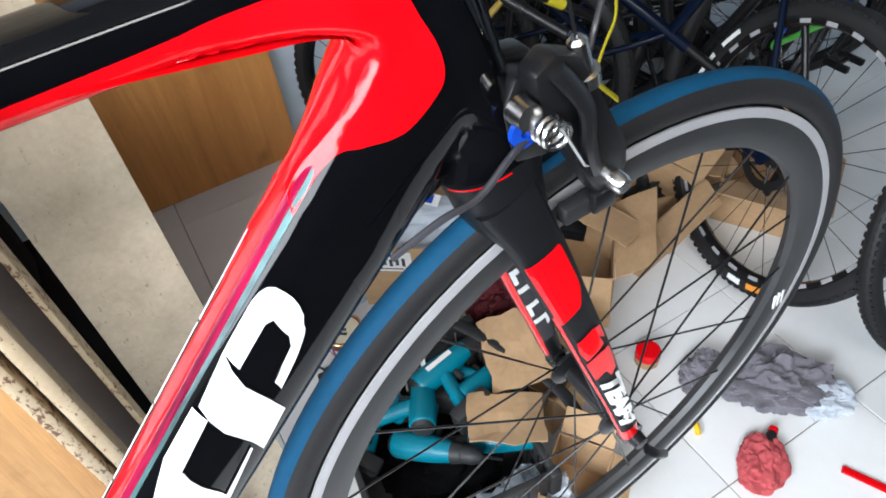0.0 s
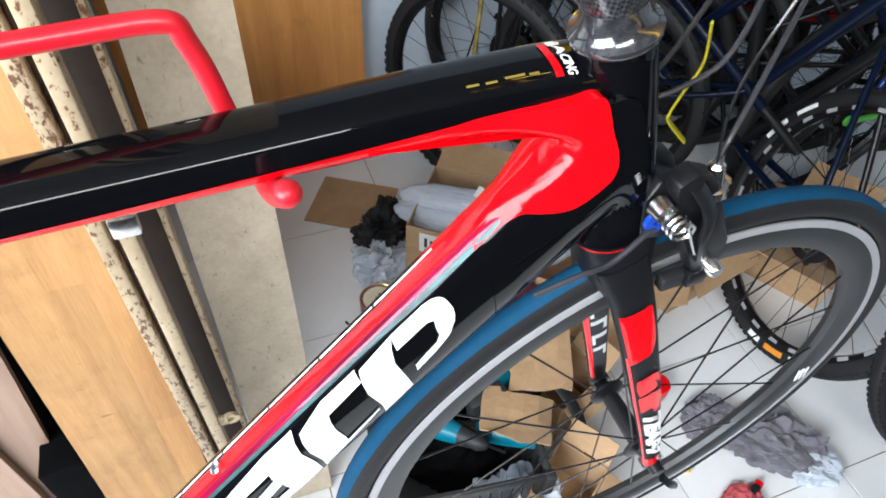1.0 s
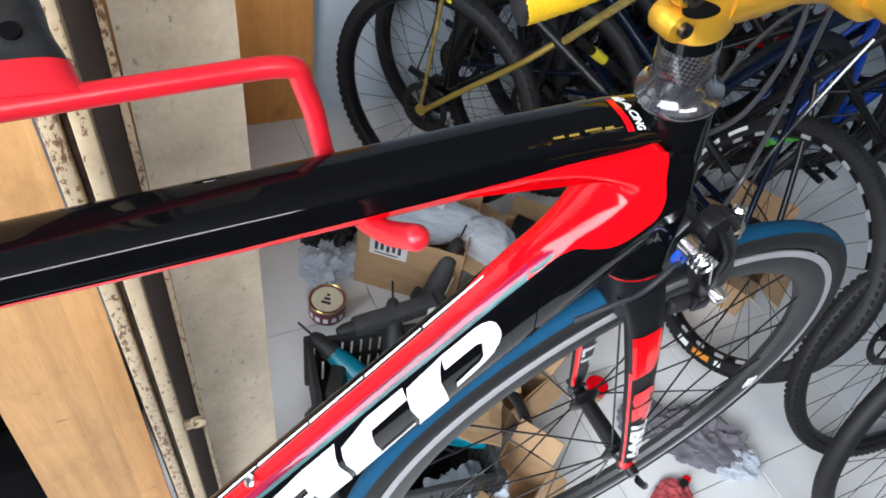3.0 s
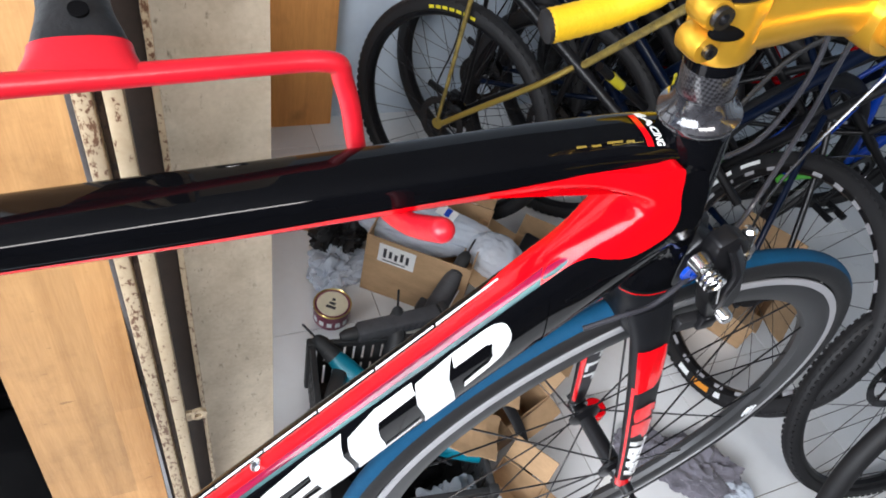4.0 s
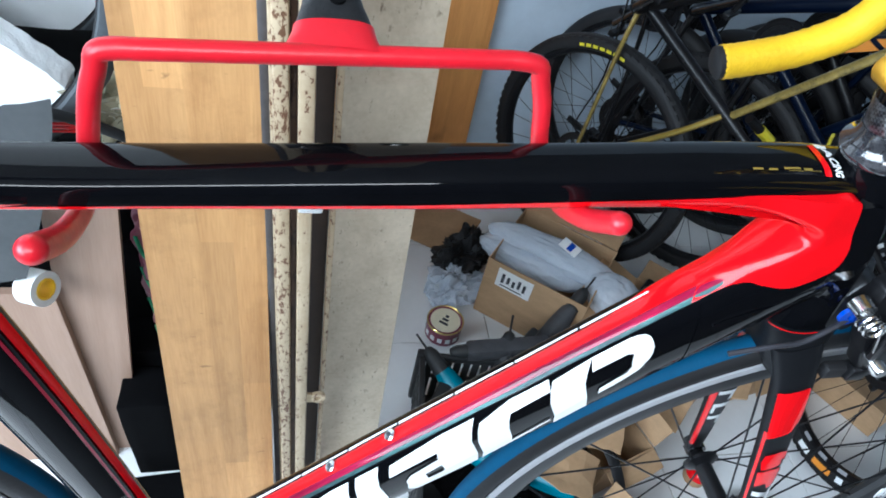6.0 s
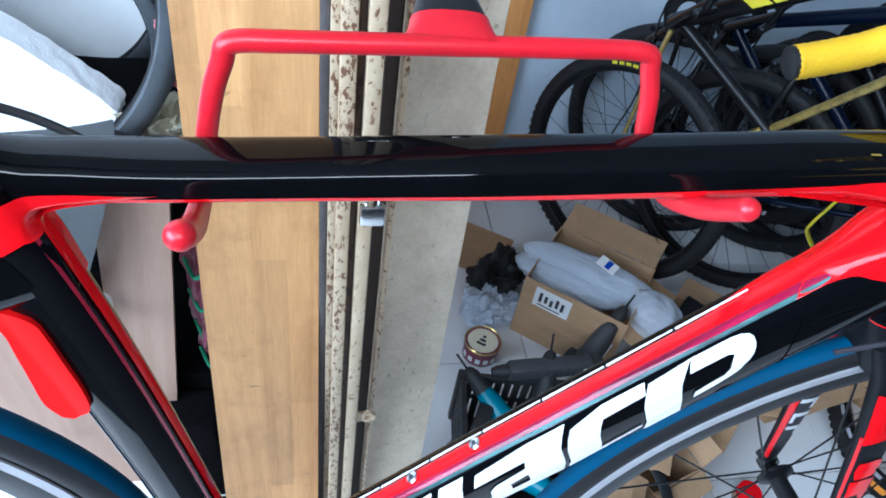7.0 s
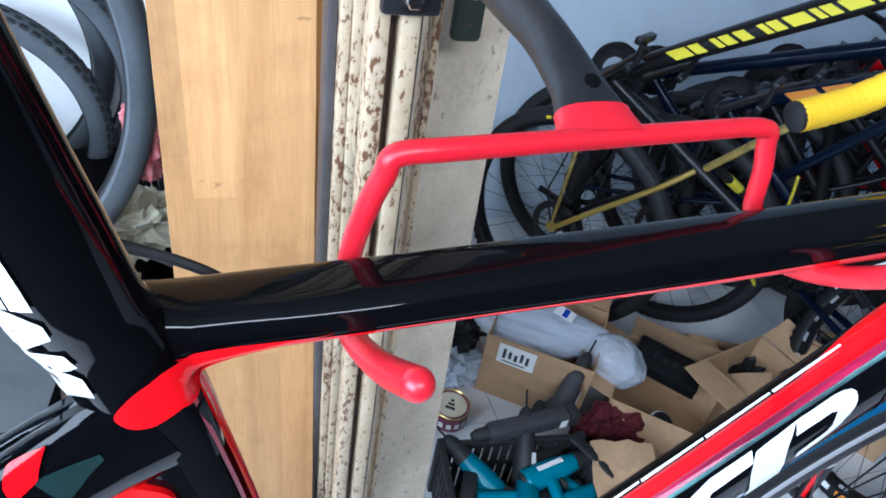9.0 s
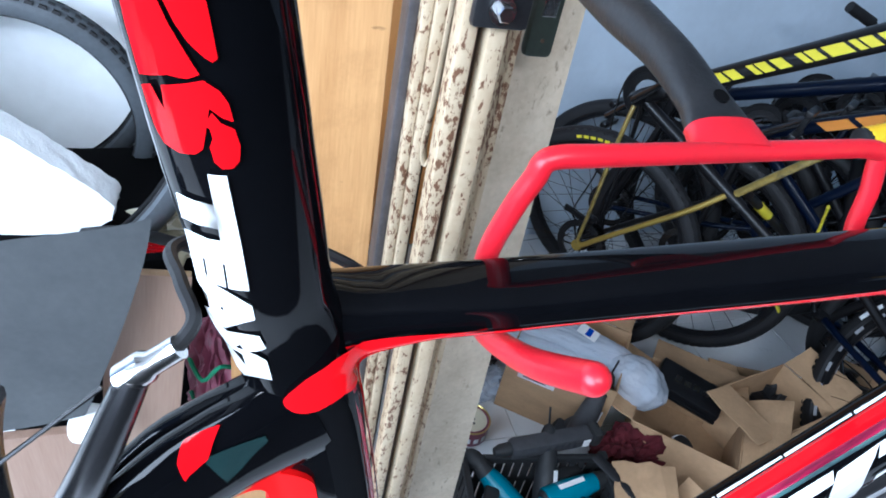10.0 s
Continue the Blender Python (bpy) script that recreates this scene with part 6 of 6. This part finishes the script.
def film(name, label, m, w, d, h, seed, material, category="bag", res=22, amp=0.03):
    """Loose sheet or bag heaped over something: a crumpled closed skin."""
    bm = bmesh.new()
    bmesh.ops.create_icosphere(bm, subdivisions=5, radius=1)
    for v in bm.verts:
        c = v.co.copy()
        v.co = Vector((c.x * w / 2, c.y * d / 2, c.z * h / 2 + h / 2))
        f = noise.fractal(c * 1.9 + Vector((seed, 0, seed)), 1.0, 2.0, 3)
        w2 = noise.noise_vector(c * 2.5 + Vector((0, seed, 0)))
        ridge = 1 - abs(noise.noise(c * 4.2 + w2 * 0.7 + Vector((seed * 2, seed, 0)))) * 2.6
        v.co += c * (f * amp + ridge * amp * 0.45) + w2 * amp * 0.4
        v.co.z = max(v.co.z, 0.002)
    ob = solid(name, bm, material, label, category, m)
    return ob


film("bubble_wrap_bag", "long clear bubble wrap bag lying on a cardboard box", pose(0.435, 0.985, 0.165, 0, 4, -31), 0.42, 0.11, 0.10, 1.3, M["bag"], amp=0.005)
film("plastic_bag", "crumpled clear plastic bag lying in a cardboard box", pose(0.385, 0.985, 0.135, 0, 6, -28), 0.36, 0.13, 0.10, 4.1, M["bag"], amp=0.007)
film("bubble_wrap_bag", "clear bubble wrap pillow hanging over the box end", pose(0.575, 0.850, 0.125, 0, 22, -38), 0.19, 0.15, 0.13, 7.7, M["bag"], amp=0.006)

solid("wrap_label", boxbm((-0.030, -0.018, 0), (0.030, 0.018, 0.002)), M["label"], "white paper label with a blue print on plastic wrap", "label", pose(0.47, 0.965, 0.268, 16, 6, -50), smooth=False)
solid("label_print", boxbm((-0.005, -0.014, 0), (0.012, 0.014, 0.001)), M["blue"], "small blue print on a white label", "print", pose(0.47, 0.965, 0.2705, 16, 6, -50), smooth=False)

# second carton with a boxed part lying in it
open_box("cardboard_box", "torn brown cardboard box holding a black box and a cable roll", frameless(0.735, 0.735, -42), 0.30, 0.29, 0.16, (1, 1, 1, 1), 30)
bk = thing("black_box", "glossy black plastic box with a grey print", "box", pose(0.755, 0.800, 0.150, 8, 6, -45))
part("shell", boxbm((-0.10, -0.055, 0), (0.10, 0.055, 0.045), 0.008), M["blackmetal"], bk)
part("ridge", boxbm((-0.098, -0.06, 0.012), (0.098, -0.056, 0.022), 0.001), M["blackmetal"], bk)
for k in range(4):
    part("print_mark", boxbm((-0.05 + 0.028 * k, -0.012, 0.0453), (-0.03 + 0.028 * k, 0.012 - 0.004 * (k % 2), 0.0458)), M["alloy"], bk, smooth=False)
roll = thing("cable_roll", "black and white round roll lying in a torn cardboard box", "roll", pose(0.665, 0.655, 0.085, 40, 0, 20))
part("disc", lathe([(0, 0), (0.04, 0), (0.046, 0.006), (0.046, 0.02), (0.04, 0.026), (0, 0.026)], "z", 36), M["rubber"], roll)
part("white_band", lathe([(0.0462, 0.008), (0.0475, 0.008), (0.0475, 0.018), (0.0462, 0.018)], "z", 36, closed=True), M["label"], roll, "white band")
open_box("cardboard_box", "small torn cardboard box with black bits in it", frameless(1.15, 0.80, -20), 0.26, 0.17, 0.10, (1, 0, 1, 1), 35)
film("rubber_scrap", "crumpled black rubber scrap in a small cardboard box", pose(1.15, 0.80, 0.015), 0.19, 0.12, 0.09, 3.3, M["rubber"], "scraps", amp=0.03)
solid("cardboard_sheet", boxbm((-0.13, -0.11, 0), (0.13, 0.11, 0.005), 0.001), M["cardboard"], "flat brown cardboard sheet lying on the floor", "cardboard", pose(0.16, 1.32, 0.0, 0, 0, -32), smooth=False)
open_box("cardboard_box", "brown cardboard box under a mountain bicycle", frameless(1.02, 0.71, 12), 0.26, 0.20, 0.20, (1, 0, 1, 1), 40)
open_box("cardboard_box", "open brown cardboard box behind a knobbly tyre", frameless(1.42, 0.62, 30), 0.28, 0.22, 0.16, (1, 1, 1, 1), 28)
film("black_bag", "crumpled black plastic bag beside a cardboard box", pose(0.22, 1.13, 0.0, 0, 0, 30), 0.18, 0.12, 0.12, 9.2, M["rubber"], amp=0.035)
film("white_film", "white plastic film lying on the floor beside a box", pose(0.175, 1.03, 0.0, 0, 0, 40), 0.20, 0.13, 0.07, 2.2, M["bag"], amp=0.03)
film("dark_red_cloth", "dark red cloth heaped between crate and box", pose(0.50, 0.66, 0.0), 0.20, 0.14, 0.16, 5.5, mat("dark_red_cloth", (0.10, 0.008, 0.014), 0.9, 0, 0.4, 30, bump=0.5), "cloth", amp=0.03)

# crate of power tools
cr_m = pose(0.154, 0.424, 0, 0, 0, -8)
crate = thing("tool_crate", "dusty black slotted plastic crate full of teal power tools", "crate", cr_m)
W, D, HH = 0.36, 0.42, 0.20
part("base", boxbm((-W / 2, -D / 2, 0.0), (W / 2, D / 2, 0.008), 0.002), M["crate"], crate)
for sx, sy, ln, rz in ((0, -D / 2, W, 0), (0, D / 2, W, 180), (-W / 2, 0, D, -90), (W / 2, 0, D, 90)):
    at = pose(sx, sy, 0, 0, 0, rz)
    part("top_rail", boxbm((-ln / 2, -0.006, HH - 0.022), (ln / 2, 0.008, HH), 0.003, at), M["crate"], crate)
    part("middle_rail", boxbm((-ln / 2, -0.003, HH * 0.48), (ln / 2, 0.003, HH * 0.55), 0.001, at), M["crate"], crate)
    n = int(ln / 0.024)
    for k in range(n + 1):
        x = -ln / 2 + ln * k / n
        part("slat", boxbm((x - 0.0085, -0.003, 0.006), (x + 0.0085, 0.003, HH - 0.02), 0, at), M["crate"], crate, smooth=False)
for sx in (-1, 1):
    for sy in (-1, 1):
        part("corner_post", boxbm((sx * W / 2 - 0.012, sy * D / 2 - 0.012, 0), (sx * W / 2 + 0.012, sy * D / 2 + 0.012, HH + 0.004), 0.005), M["crate"], crate)


def drill(m, group="power tools", color="teal", label="teal and black cordless drill lying in the crate"):
    t = thing("cordless_drill", label, "drill", m, group)
    c = M[color]
    part("motor_housing", tube(smoothed([(-0.085, 0, 0), (-0.075, 0, 0), (-0.02, 0, 0), (0.03, 0, 0), (0.06, 0, 0)], 3), [0.022 + 0.009 * math.sin(math.pi * min(1, 0.15 + i / 13)) for i in range(13)], 20), c, t)
    part("rear_cap", tube([(-0.094, 0, 0), (-0.086, 0, 0)], [0.02, 0.026], 20), M["crate"], t)
    part("gear_collar", tube([(0.058, 0, 0), (0.062, 0, 0), (0.082, 0, 0)], [0.025, 0.024, 0.021], 20), M["crate"], t)
    part("chuck", tube([(0.082, 0, 0), (0.105, 0, 0), (0.122, 0, 0), (0.128, 0, 0)], [0.020, 0.020, 0.013, 0.006], 16), M["crate"], t, "black keyless chuck")
    part("bit", rod((0.125, 0, 0), (0.17, 0, 0), 0.003, 8), M["blackmetal"], t)
    part("grip", tube(smoothed([(-0.02, 0, -0.02), (-0.03, 0, -0.06), (-0.045, 0, -0.115)], 5), 0.0185, 16, flat=0.8), c, t)
    part("trigger", boxbm((-0.005, -0.008, -0.055), (0.008, 0.008, -0.028), 0.004), M["crate"], t)
    part("battery", boxbm((-0.085, -0.034, -0.155), (0.012, 0.034, -0.118), 0.008), M["crate"], t, "black battery pack")
    part("pale_mark", boxbm((-0.05, -0.0325, -0.006), (0.02, -0.0305, 0.006)), M["label"], t, smooth=False)
    return t


d0 = drill(pose(0.085, 0.575, 0.155, 80, -25, 128))
copy_thing(d0, pose(0.262, 0.545, 0.170, -95, -4, 9))
copy_thing(d0, pose(0.175, 0.505, 0.160, 85, 12, 62))
copy_thing(d0, pose(0.330, 0.470, 0.150, 80, 5, 12))
copy_thing(d0, pose(0.13, 0.40, 0.14, 80, -15, -50))
copy_thing(d0, pose(0.26, 0.34, 0.14, -85, 10, 150))
drill(pose(0.205, 0.590, 0.165, -60, -40, 75), color="crate", label="black cordless drill lying between teal drills")
drill(pose(0.41, 0.765, 0.165, 20, -35, 40), color="dust_grey", label="dusty grey drill leaning on a cardboard box")
film("tool_bag", "black cloth tool bag crumpled under the drills in the crate", pose(0.16, 0.44, 0.009, 0, 0, -8), 0.28, 0.30, 0.08, 3.9, M["shade_black"], "bag", amp=0.02)

# grey body of a power tool laid over the back edge of the crate
gt = thing("power_tool", "dusty grey power tool body lying across the crate edge", "power tool", pose(0.235, 0.648, 0.205, 0, 0, 3))
part("housing", boxbm((-0.125, -0.022, 0), (0.10, 0.022, 0.042), 0.010), M["dust_grey"], gt)
part("nose", tube([(-0.165, 0, 0.022), (-0.15, 0, 0.022), (-0.124, 0, 0.022)], [0.010, 0.016, 0.018], 16), M["crate"], gt, "black nose")
part("end_cap", boxbm((0.1005, -0.024, -0.002), (0.128, 0.024, 0.045), 0.008), M["crate"], gt)
for k in range(5):
    part("vent_slot", boxbm((-0.03 + 0.018 * k, -0.0228, 0.010), (-0.022 + 0.018 * k, -0.0215, 0.034)), M["ink"], gt, smooth=False)
part("pale_plate", boxbm((0.07, -0.0232, 0.008), (0.09, -0.0222, 0.034)), M["label"], gt, "pale rating plate", smooth=False)
open_box("cardboard_box", "small cut cardboard box standing in front of the crate", frameless(0.47, 0.42, 20), 0.16, 0.12, 0.15, (1, 1, 0, 1), 20)
open_box("cardboard_box", "small brown cardboard box beside a black strap", frameless(0.36, 0.19, 35), 0.15, 0.12, 0.13, (1, 0, 1, 1), 25)
film("plastic_bag", "clear plastic bag lying in front of the crate", pose(0.25, 0.20, 0.0, 0, 0, 10), 0.18, 0.14, 0.11, 8.8, M["bag"], amp=0.04)
bm = tube(smoothed([(0.33, 0.60, 0.215), (0.40, 0.45, 0.20), (0.44, 0.32, 0.16), (0.46, 0.22, 0.03)], 8), 0.016, 10, flat=0.3, side=(1, 0.4, 0))
solid("rubber_strap", bm, M["rubber"], "old black tyre strap hanging over the crate edge", "strap")

for x, y, z, w, d, rx, ry, rz, lab in ((0.405, 0.465, 0.212, 0.15, 0.19, 6, -8, -22, "large torn cardboard flap lying over the crate edge"), (0.285, 0.335, 0.214, 0.16, 0.12, -6, 5, -30, "torn piece of brown cardboard lying on the power tools")):
    bm = boxbm((-w / 2, -d / 2, 0), (w / 2, d / 2, 0.004), 0.001)
    bmesh.ops.subdivide_edges(bm, edges=bm.edges, cuts=4, use_grid_fill=True)
    for v in bm.verts:
        v.co += Vector((noise.noise(v.co * 30 + Vector((x, 0, 5))), noise.noise(v.co * 30 + Vector((0, y, 9))), noise.noise(v.co * 14) * 1.2)) * 0.009
    solid("cardboard_piece", bm, M["cardboard"], lab, "cardboard", pose(x, y, z, rx, ry, rz), smooth=False)

# by the front wheel
pot = thing("red_pot", "small brown pot with a bright red lid on the floor", "pot", pose(0.735, 0.37, 0))
part("body", lathe([(0, 0), (0.026, 0), (0.03, 0.006), (0.03, 0.032), (0, 0.032)], "z", 28), M["cardboard"], pot)
part("lid", lathe([(0, 0.054), (0.026, 0.054), (0.031, 0.05), (0.032, 0.032), (0, 0.032)], "z", 28), M["red"], pot, "bright red lid")
film("grey_cloth", "crumpled grey cloth in a torn plastic bag on the floor", pose(0.93, 0.15, 0.0, 0, 0, -30), 0.25, 0.15, 0.06, 1.9, M["greyrag"], "cloth", amp=0.024)
film("grey_cloth", "small heap of grey cloth on the floor", pose(0.81, 0.25, 0.0, 0, 0, 20), 0.13, 0.09, 0.06, 6.1, M["greyrag"], "cloth", amp=0.02)
film("plastic_bag", "thin clear plastic bag lying beside grey cloth", pose(0.985, 0.06, 0.0, 0, 0, -25), 0.15, 0.10, 0.04, 2.9, M["bag"], amp=0.010)
film("pink_cloth", "crumpled pink cloth lying on the floor", pose(0.75, 0.025, 0.0, 0, 0, 30), 0.15, 0.10, 0.03, 3.6, M["pinkrag"], "cloth", amp=0.008)
st_t = thing("screwdriver", "small black screwdriver with a red end on the floor", "screwdriver", pose(0.80, 0.05, 0.014, 0, 0, 25))
part("handle", tube([(-0.045, 0, 0), (-0.035, 0, 0), (0.02, 0, 0), (0.03, 0, 0)], [0.010, 0.012, 0.012, 0.009], 12), M["rubber"], st_t)
part("red_end", tube([(0.03, 0, 0), (0.042, 0, 0)], [0.011, 0.010], 12), M["red"], st_t)
solid("yellow_clip", tube(smoothed([(0.69, 0.15, 0.008), (0.70, 0.17, 0.014), (0.71, 0.19, 0.008)], 4), 0.007, 8), M["tape"], "small yellow plastic clip on the floor", "clip")
solid("red_strip", boxbm((-0.045, -0.009, 0), (0.045, 0.009, 0.006), 0.002), M["red"], "flat red plastic strip on the floor", "strip", pose(0.905, -0.115, 0, 0, 0, 115))


# ---- the corner with old tyres ----
def loop_tyre(name, label, m, r, w, material, tread=None, group="old tyres", squash=1.0):
    bm = lathe(tyre_profile(r, w), "y", 72)
    for v in bm.verts:
        v.co.z *= squash
    ob = solid(name, bm, material, label, "tyre", m, group)
    for s in (-1, 1):
        rb = r - w * 1.70
        k = lathe([(rb - 0.0025, s * w * 0.50), (rb, s * w * 0.62), (rb + 0.003, s * w * 0.60), (rb + 0.002, s * w * 0.48)], "y", 72, closed=True)
        for v in k.verts:
            v.co.z *= squash
        part("bead", k, M["rubber"], ob)
    if tread:
        k = knobs(r, w, tread, ((-0.78, 0.005), (-0.3, 0.0045), (0.3, 0.0045), (0.78, 0.005)))
        for v in k.verts:
            v.co.z *= squash
        kk = part("tread", k, M["rubber"], ob, smooth=False)
        kk["kind"] = "stuff"
    return ob


loop_tyre("old_tyre", "old dusty bicycle tyre leaning on the plaster wall", pose(-0.937, 1.12, 0.972, 0, 0, 0), 0.305, 0.022, M["grey_rubber"])
loop_tyre("old_tyre", "old knobbly small tyre leaning in the corner", pose(-0.883, 1.04, 0.864, 0, 0, 0), 0.241, 0.025, M["grey_rubber"], 72)
loop_tyre("old_tyre", "old smooth bicycle tyre leaning in the corner", pose(-0.915, 0.62, 1.172, 0, 0, 0), 0.393, 0.021, M["grey_rubber"])
loop_tyre("old_tyre", "old knobbly tyre standing behind other tyres", pose(-0.822, 1.088, 0.94, 0, 0, 0), 0.243, 0.025, M["grey_rubber"], 72)

# broken foam slab: its torn edge falls to the right
bm = bmesh.new()
out = [(-0.60, 1.22), (-0.25, 1.085), (-0.135, 1.002), (-0.085, 0.960), (-0.040, 0.922), (-0.005, 0.888), (0.004, 0.872), (-0.002, 0.850), (-0.02, 0.836), (-0.06, 0.812), (-0.17, 0.775), (-0.60, 0.70)]
lo = [bm.verts.new((x, -0.03, z - 1.0)) for x, z in out]
hi = [bm.verts.new((x + 0.004, 0.03, z - 1.0)) for x, z in out]
bm.faces.new(lo)
bm.faces.new(hi[::-1])
for k in range(len(out)):
    bm.faces.new((lo[k], hi[k], hi[(k + 1) % len(out)], lo[(k + 1) % len(out)]))
bmesh.ops.triangulate(bm, faces=bm.faces)
bmesh.ops.subdivide_edges(bm, edges=bm.edges, cuts=5, use_grid_fill=True)
for v in bm.verts:
    v.co += noise.noise_vector(v.co * 55) * 0.0035
solid("foam_block", bm, M["foam"], "white polystyrene foam slab with a broken edge", "foam slab", pose(-0.70, 0.80, 0.98))

bm = bmesh.new()
bmesh.ops.create_grid(bm, x_segments=18, y_segments=18, size=0.5)
for v in bm.verts:
    x, y = v.co.x + 0.5, v.co.y + 0.5
    z = 0.70 + 0.34 * y - 0.11 * (1 - x) + 0.010 * math.sin(5 * x)
    right = -0.609 - 0.115 * (1 - y) ** 1.25
    v.co = Vector((right - 0.36 * (1 - x), 0.495 + 0.012 * math.sin(4 * x) - 0.02 * (1 - x), z))
bmesh.ops.solidify(bm, geom=bm.faces, thickness=0.004)
solid("rubber_mat", bm, M["mat_black"], "dark grey rubber mat hanging over the clutter", "mat")
film("khaki_glove", "crumpled khaki cloth glove lying between tyres and board", pose(-0.575, 0.66, 0.87, 0, 0, 20), 0.13, 0.08, 0.06, 4.4, M["khaki"], "glove", amp=0.03)
film("red_rag", "red and white patterned rag stuffed between tyres", pose(-0.553, 0.648, 0.985, 0, 0, 20), 0.035, 0.05, 0.12, 1.4, mat("red_check_cloth", (0.42, 0.03, 0.04), 0.9, 0, 0.9, 60, dark=(0.45, 0.30, 0.30)), "rag", amp=0.014)
rt = thing("tape_roll", "white tape roll with a yellow core lying on a box", "tape roll", pose(-0.722, 0.500, 0.648, 0, 78, -25))
part("roll", lathe([(0.018, -0.018), (0.030, -0.018), (0.030, 0.018), (0.018, 0.018)], "z", 32, closed=True), M["label"], rt)
part("core", lathe([(0.015, -0.019), (0.0185, -0.019), (0.0185, 0.019), (0.015, 0.019)], "z", 32, closed=True), M["tape"], rt, "yellow core")

# near-black blocks added as the void's shade behind the boards, with sack, cords, plank
def goods(name, label, lo, hi, material, category, rz=0):
    c = [(a + b) / 2 for a, b in zip(lo, hi)]
    h = [(b - a) / 2 for a, b in zip(lo, hi)]
    bm = boxbm([-a for a in h], h, 0.006)
    bmesh.ops.subdivide_edges(bm, edges=bm.edges, cuts=3, use_grid_fill=True)
    crumple(bm, 0.006, 8, c[0])
    return solid(name, bm, material, label, category, pose(*c, 0, 0, rz))


goods("dark_crate", "near-black block added as the dark void behind the boards", (-0.90, 0.68, 0), (-0.40, 1.08, 0.55), M["shade_black"], "bin")
goods("dark_box", "near-black block added on top of another to darken the void", (-1.0, 0.70, 0.552), (-0.58, 1.06, 0.80), M["shade_black"], "box")
goods("parts_box", "small near-black block added as shade behind the plywood", (-0.56, 0.72, 0.552), (-0.40, 1.0, 0.86), M["shade_black"], "box")
film("pink_sack", "pink patterned plastic sack tied with green cord", pose(-0.548, 0.63, 0.32, 0, 0, 0), 0.085, 0.09, 0.42, 2.7, M["lilac"], "sack", amp=0.02)
for k in range(4):
    z = 0.36 + 0.09 * k
    solid("green_cord", tube(smoothed([(-0.592, 0.615, z + 0.03), (-0.57, 0.583, z), (-0.54, 0.578, z + 0.035), (-0.51, 0.600, z)], 5), 0.004, 6), M["green"], "green plastic cord tied round a pink sack", "cord", group="cords round the sack")
solid("low_plank", boxbm((-0.98, 0.525, 0.0), (-0.715, 0.541, 0.60), 0.001), M["pinkply"], "wide plywood offcut standing in the corner", "board", smooth=False)
for k in range(3):
    solid("red_wire", tube(smoothed([(-0.68 + 0.01 * k, 0.535, 0.955 - 0.006 * k), (-0.64, 0.53, 0.958 - 0.006 * k), (-0.60, 0.55, 0.945 - 0.006 * k)], 5), 0.0022, 6), M["red"], "thin red electrical wire lying over the boards", "wire", group="red wires")
solid("black_hose", tube(smoothed([(-0.70, 0.56, 0.955), (-0.64, 0.54, 0.97), (-0.56, 0.55, 0.93), (-0.50, 0.58, 0.86)], 6), 0.008, 10), M["rubber"], "black hose lying behind the boards", "hose")
# added blocks and a floor sheet that paint the gap between the boards black
goods("black_carton", "small near-black block added as shade between the boards", (-0.662, 0.475, 0), (-0.556, 0.572, 0.30), M["shade_black"], "box")
goods("low_bin", "low near-black block added as shade behind the boards", (-0.66, 0.580, 0), (-0.42, 0.676, 0.34), M["shade_black"], "bin")
solid("rubber_sheet", boxbm((-0.075, -0.10, 0), (0.060, 0.085, 0.004), 0.001), M["shade_black"], "near-black sheet added over the floor as shade between boards", "sheet", pose(-0.612, 0.385, 0, 0, 0, 4), smooth=False)


# ---- floor tiles ----
TS = 0.40
tile_bm = boxbm((-TS / 2 + 0.0015, -TS / 2 + 0.0015, -0.006), (TS / 2 - 0.0015, TS / 2 - 0.0015, 0.0), 0.001)
tile_me = bpy.data.meshes.new("tile")
tile_bm.to_mesh(tile_me)
tile_bm.free()
tile_me.materials.append(M["floor"])
for i in range(-6, 9):
    for j in range(-2, 5):
        x, y = 0.06 + TS * i, 0.23 + TS * j
        if x < XL or x > XR or y > WALL_Y + 0.1:
            continue
        t = new("tile", tile_me)
        t.parent = floor_ob
        t.location = (x, y, 0.0005 * math.sin(i * 3.1 + j * 1.7) - 0.0005)
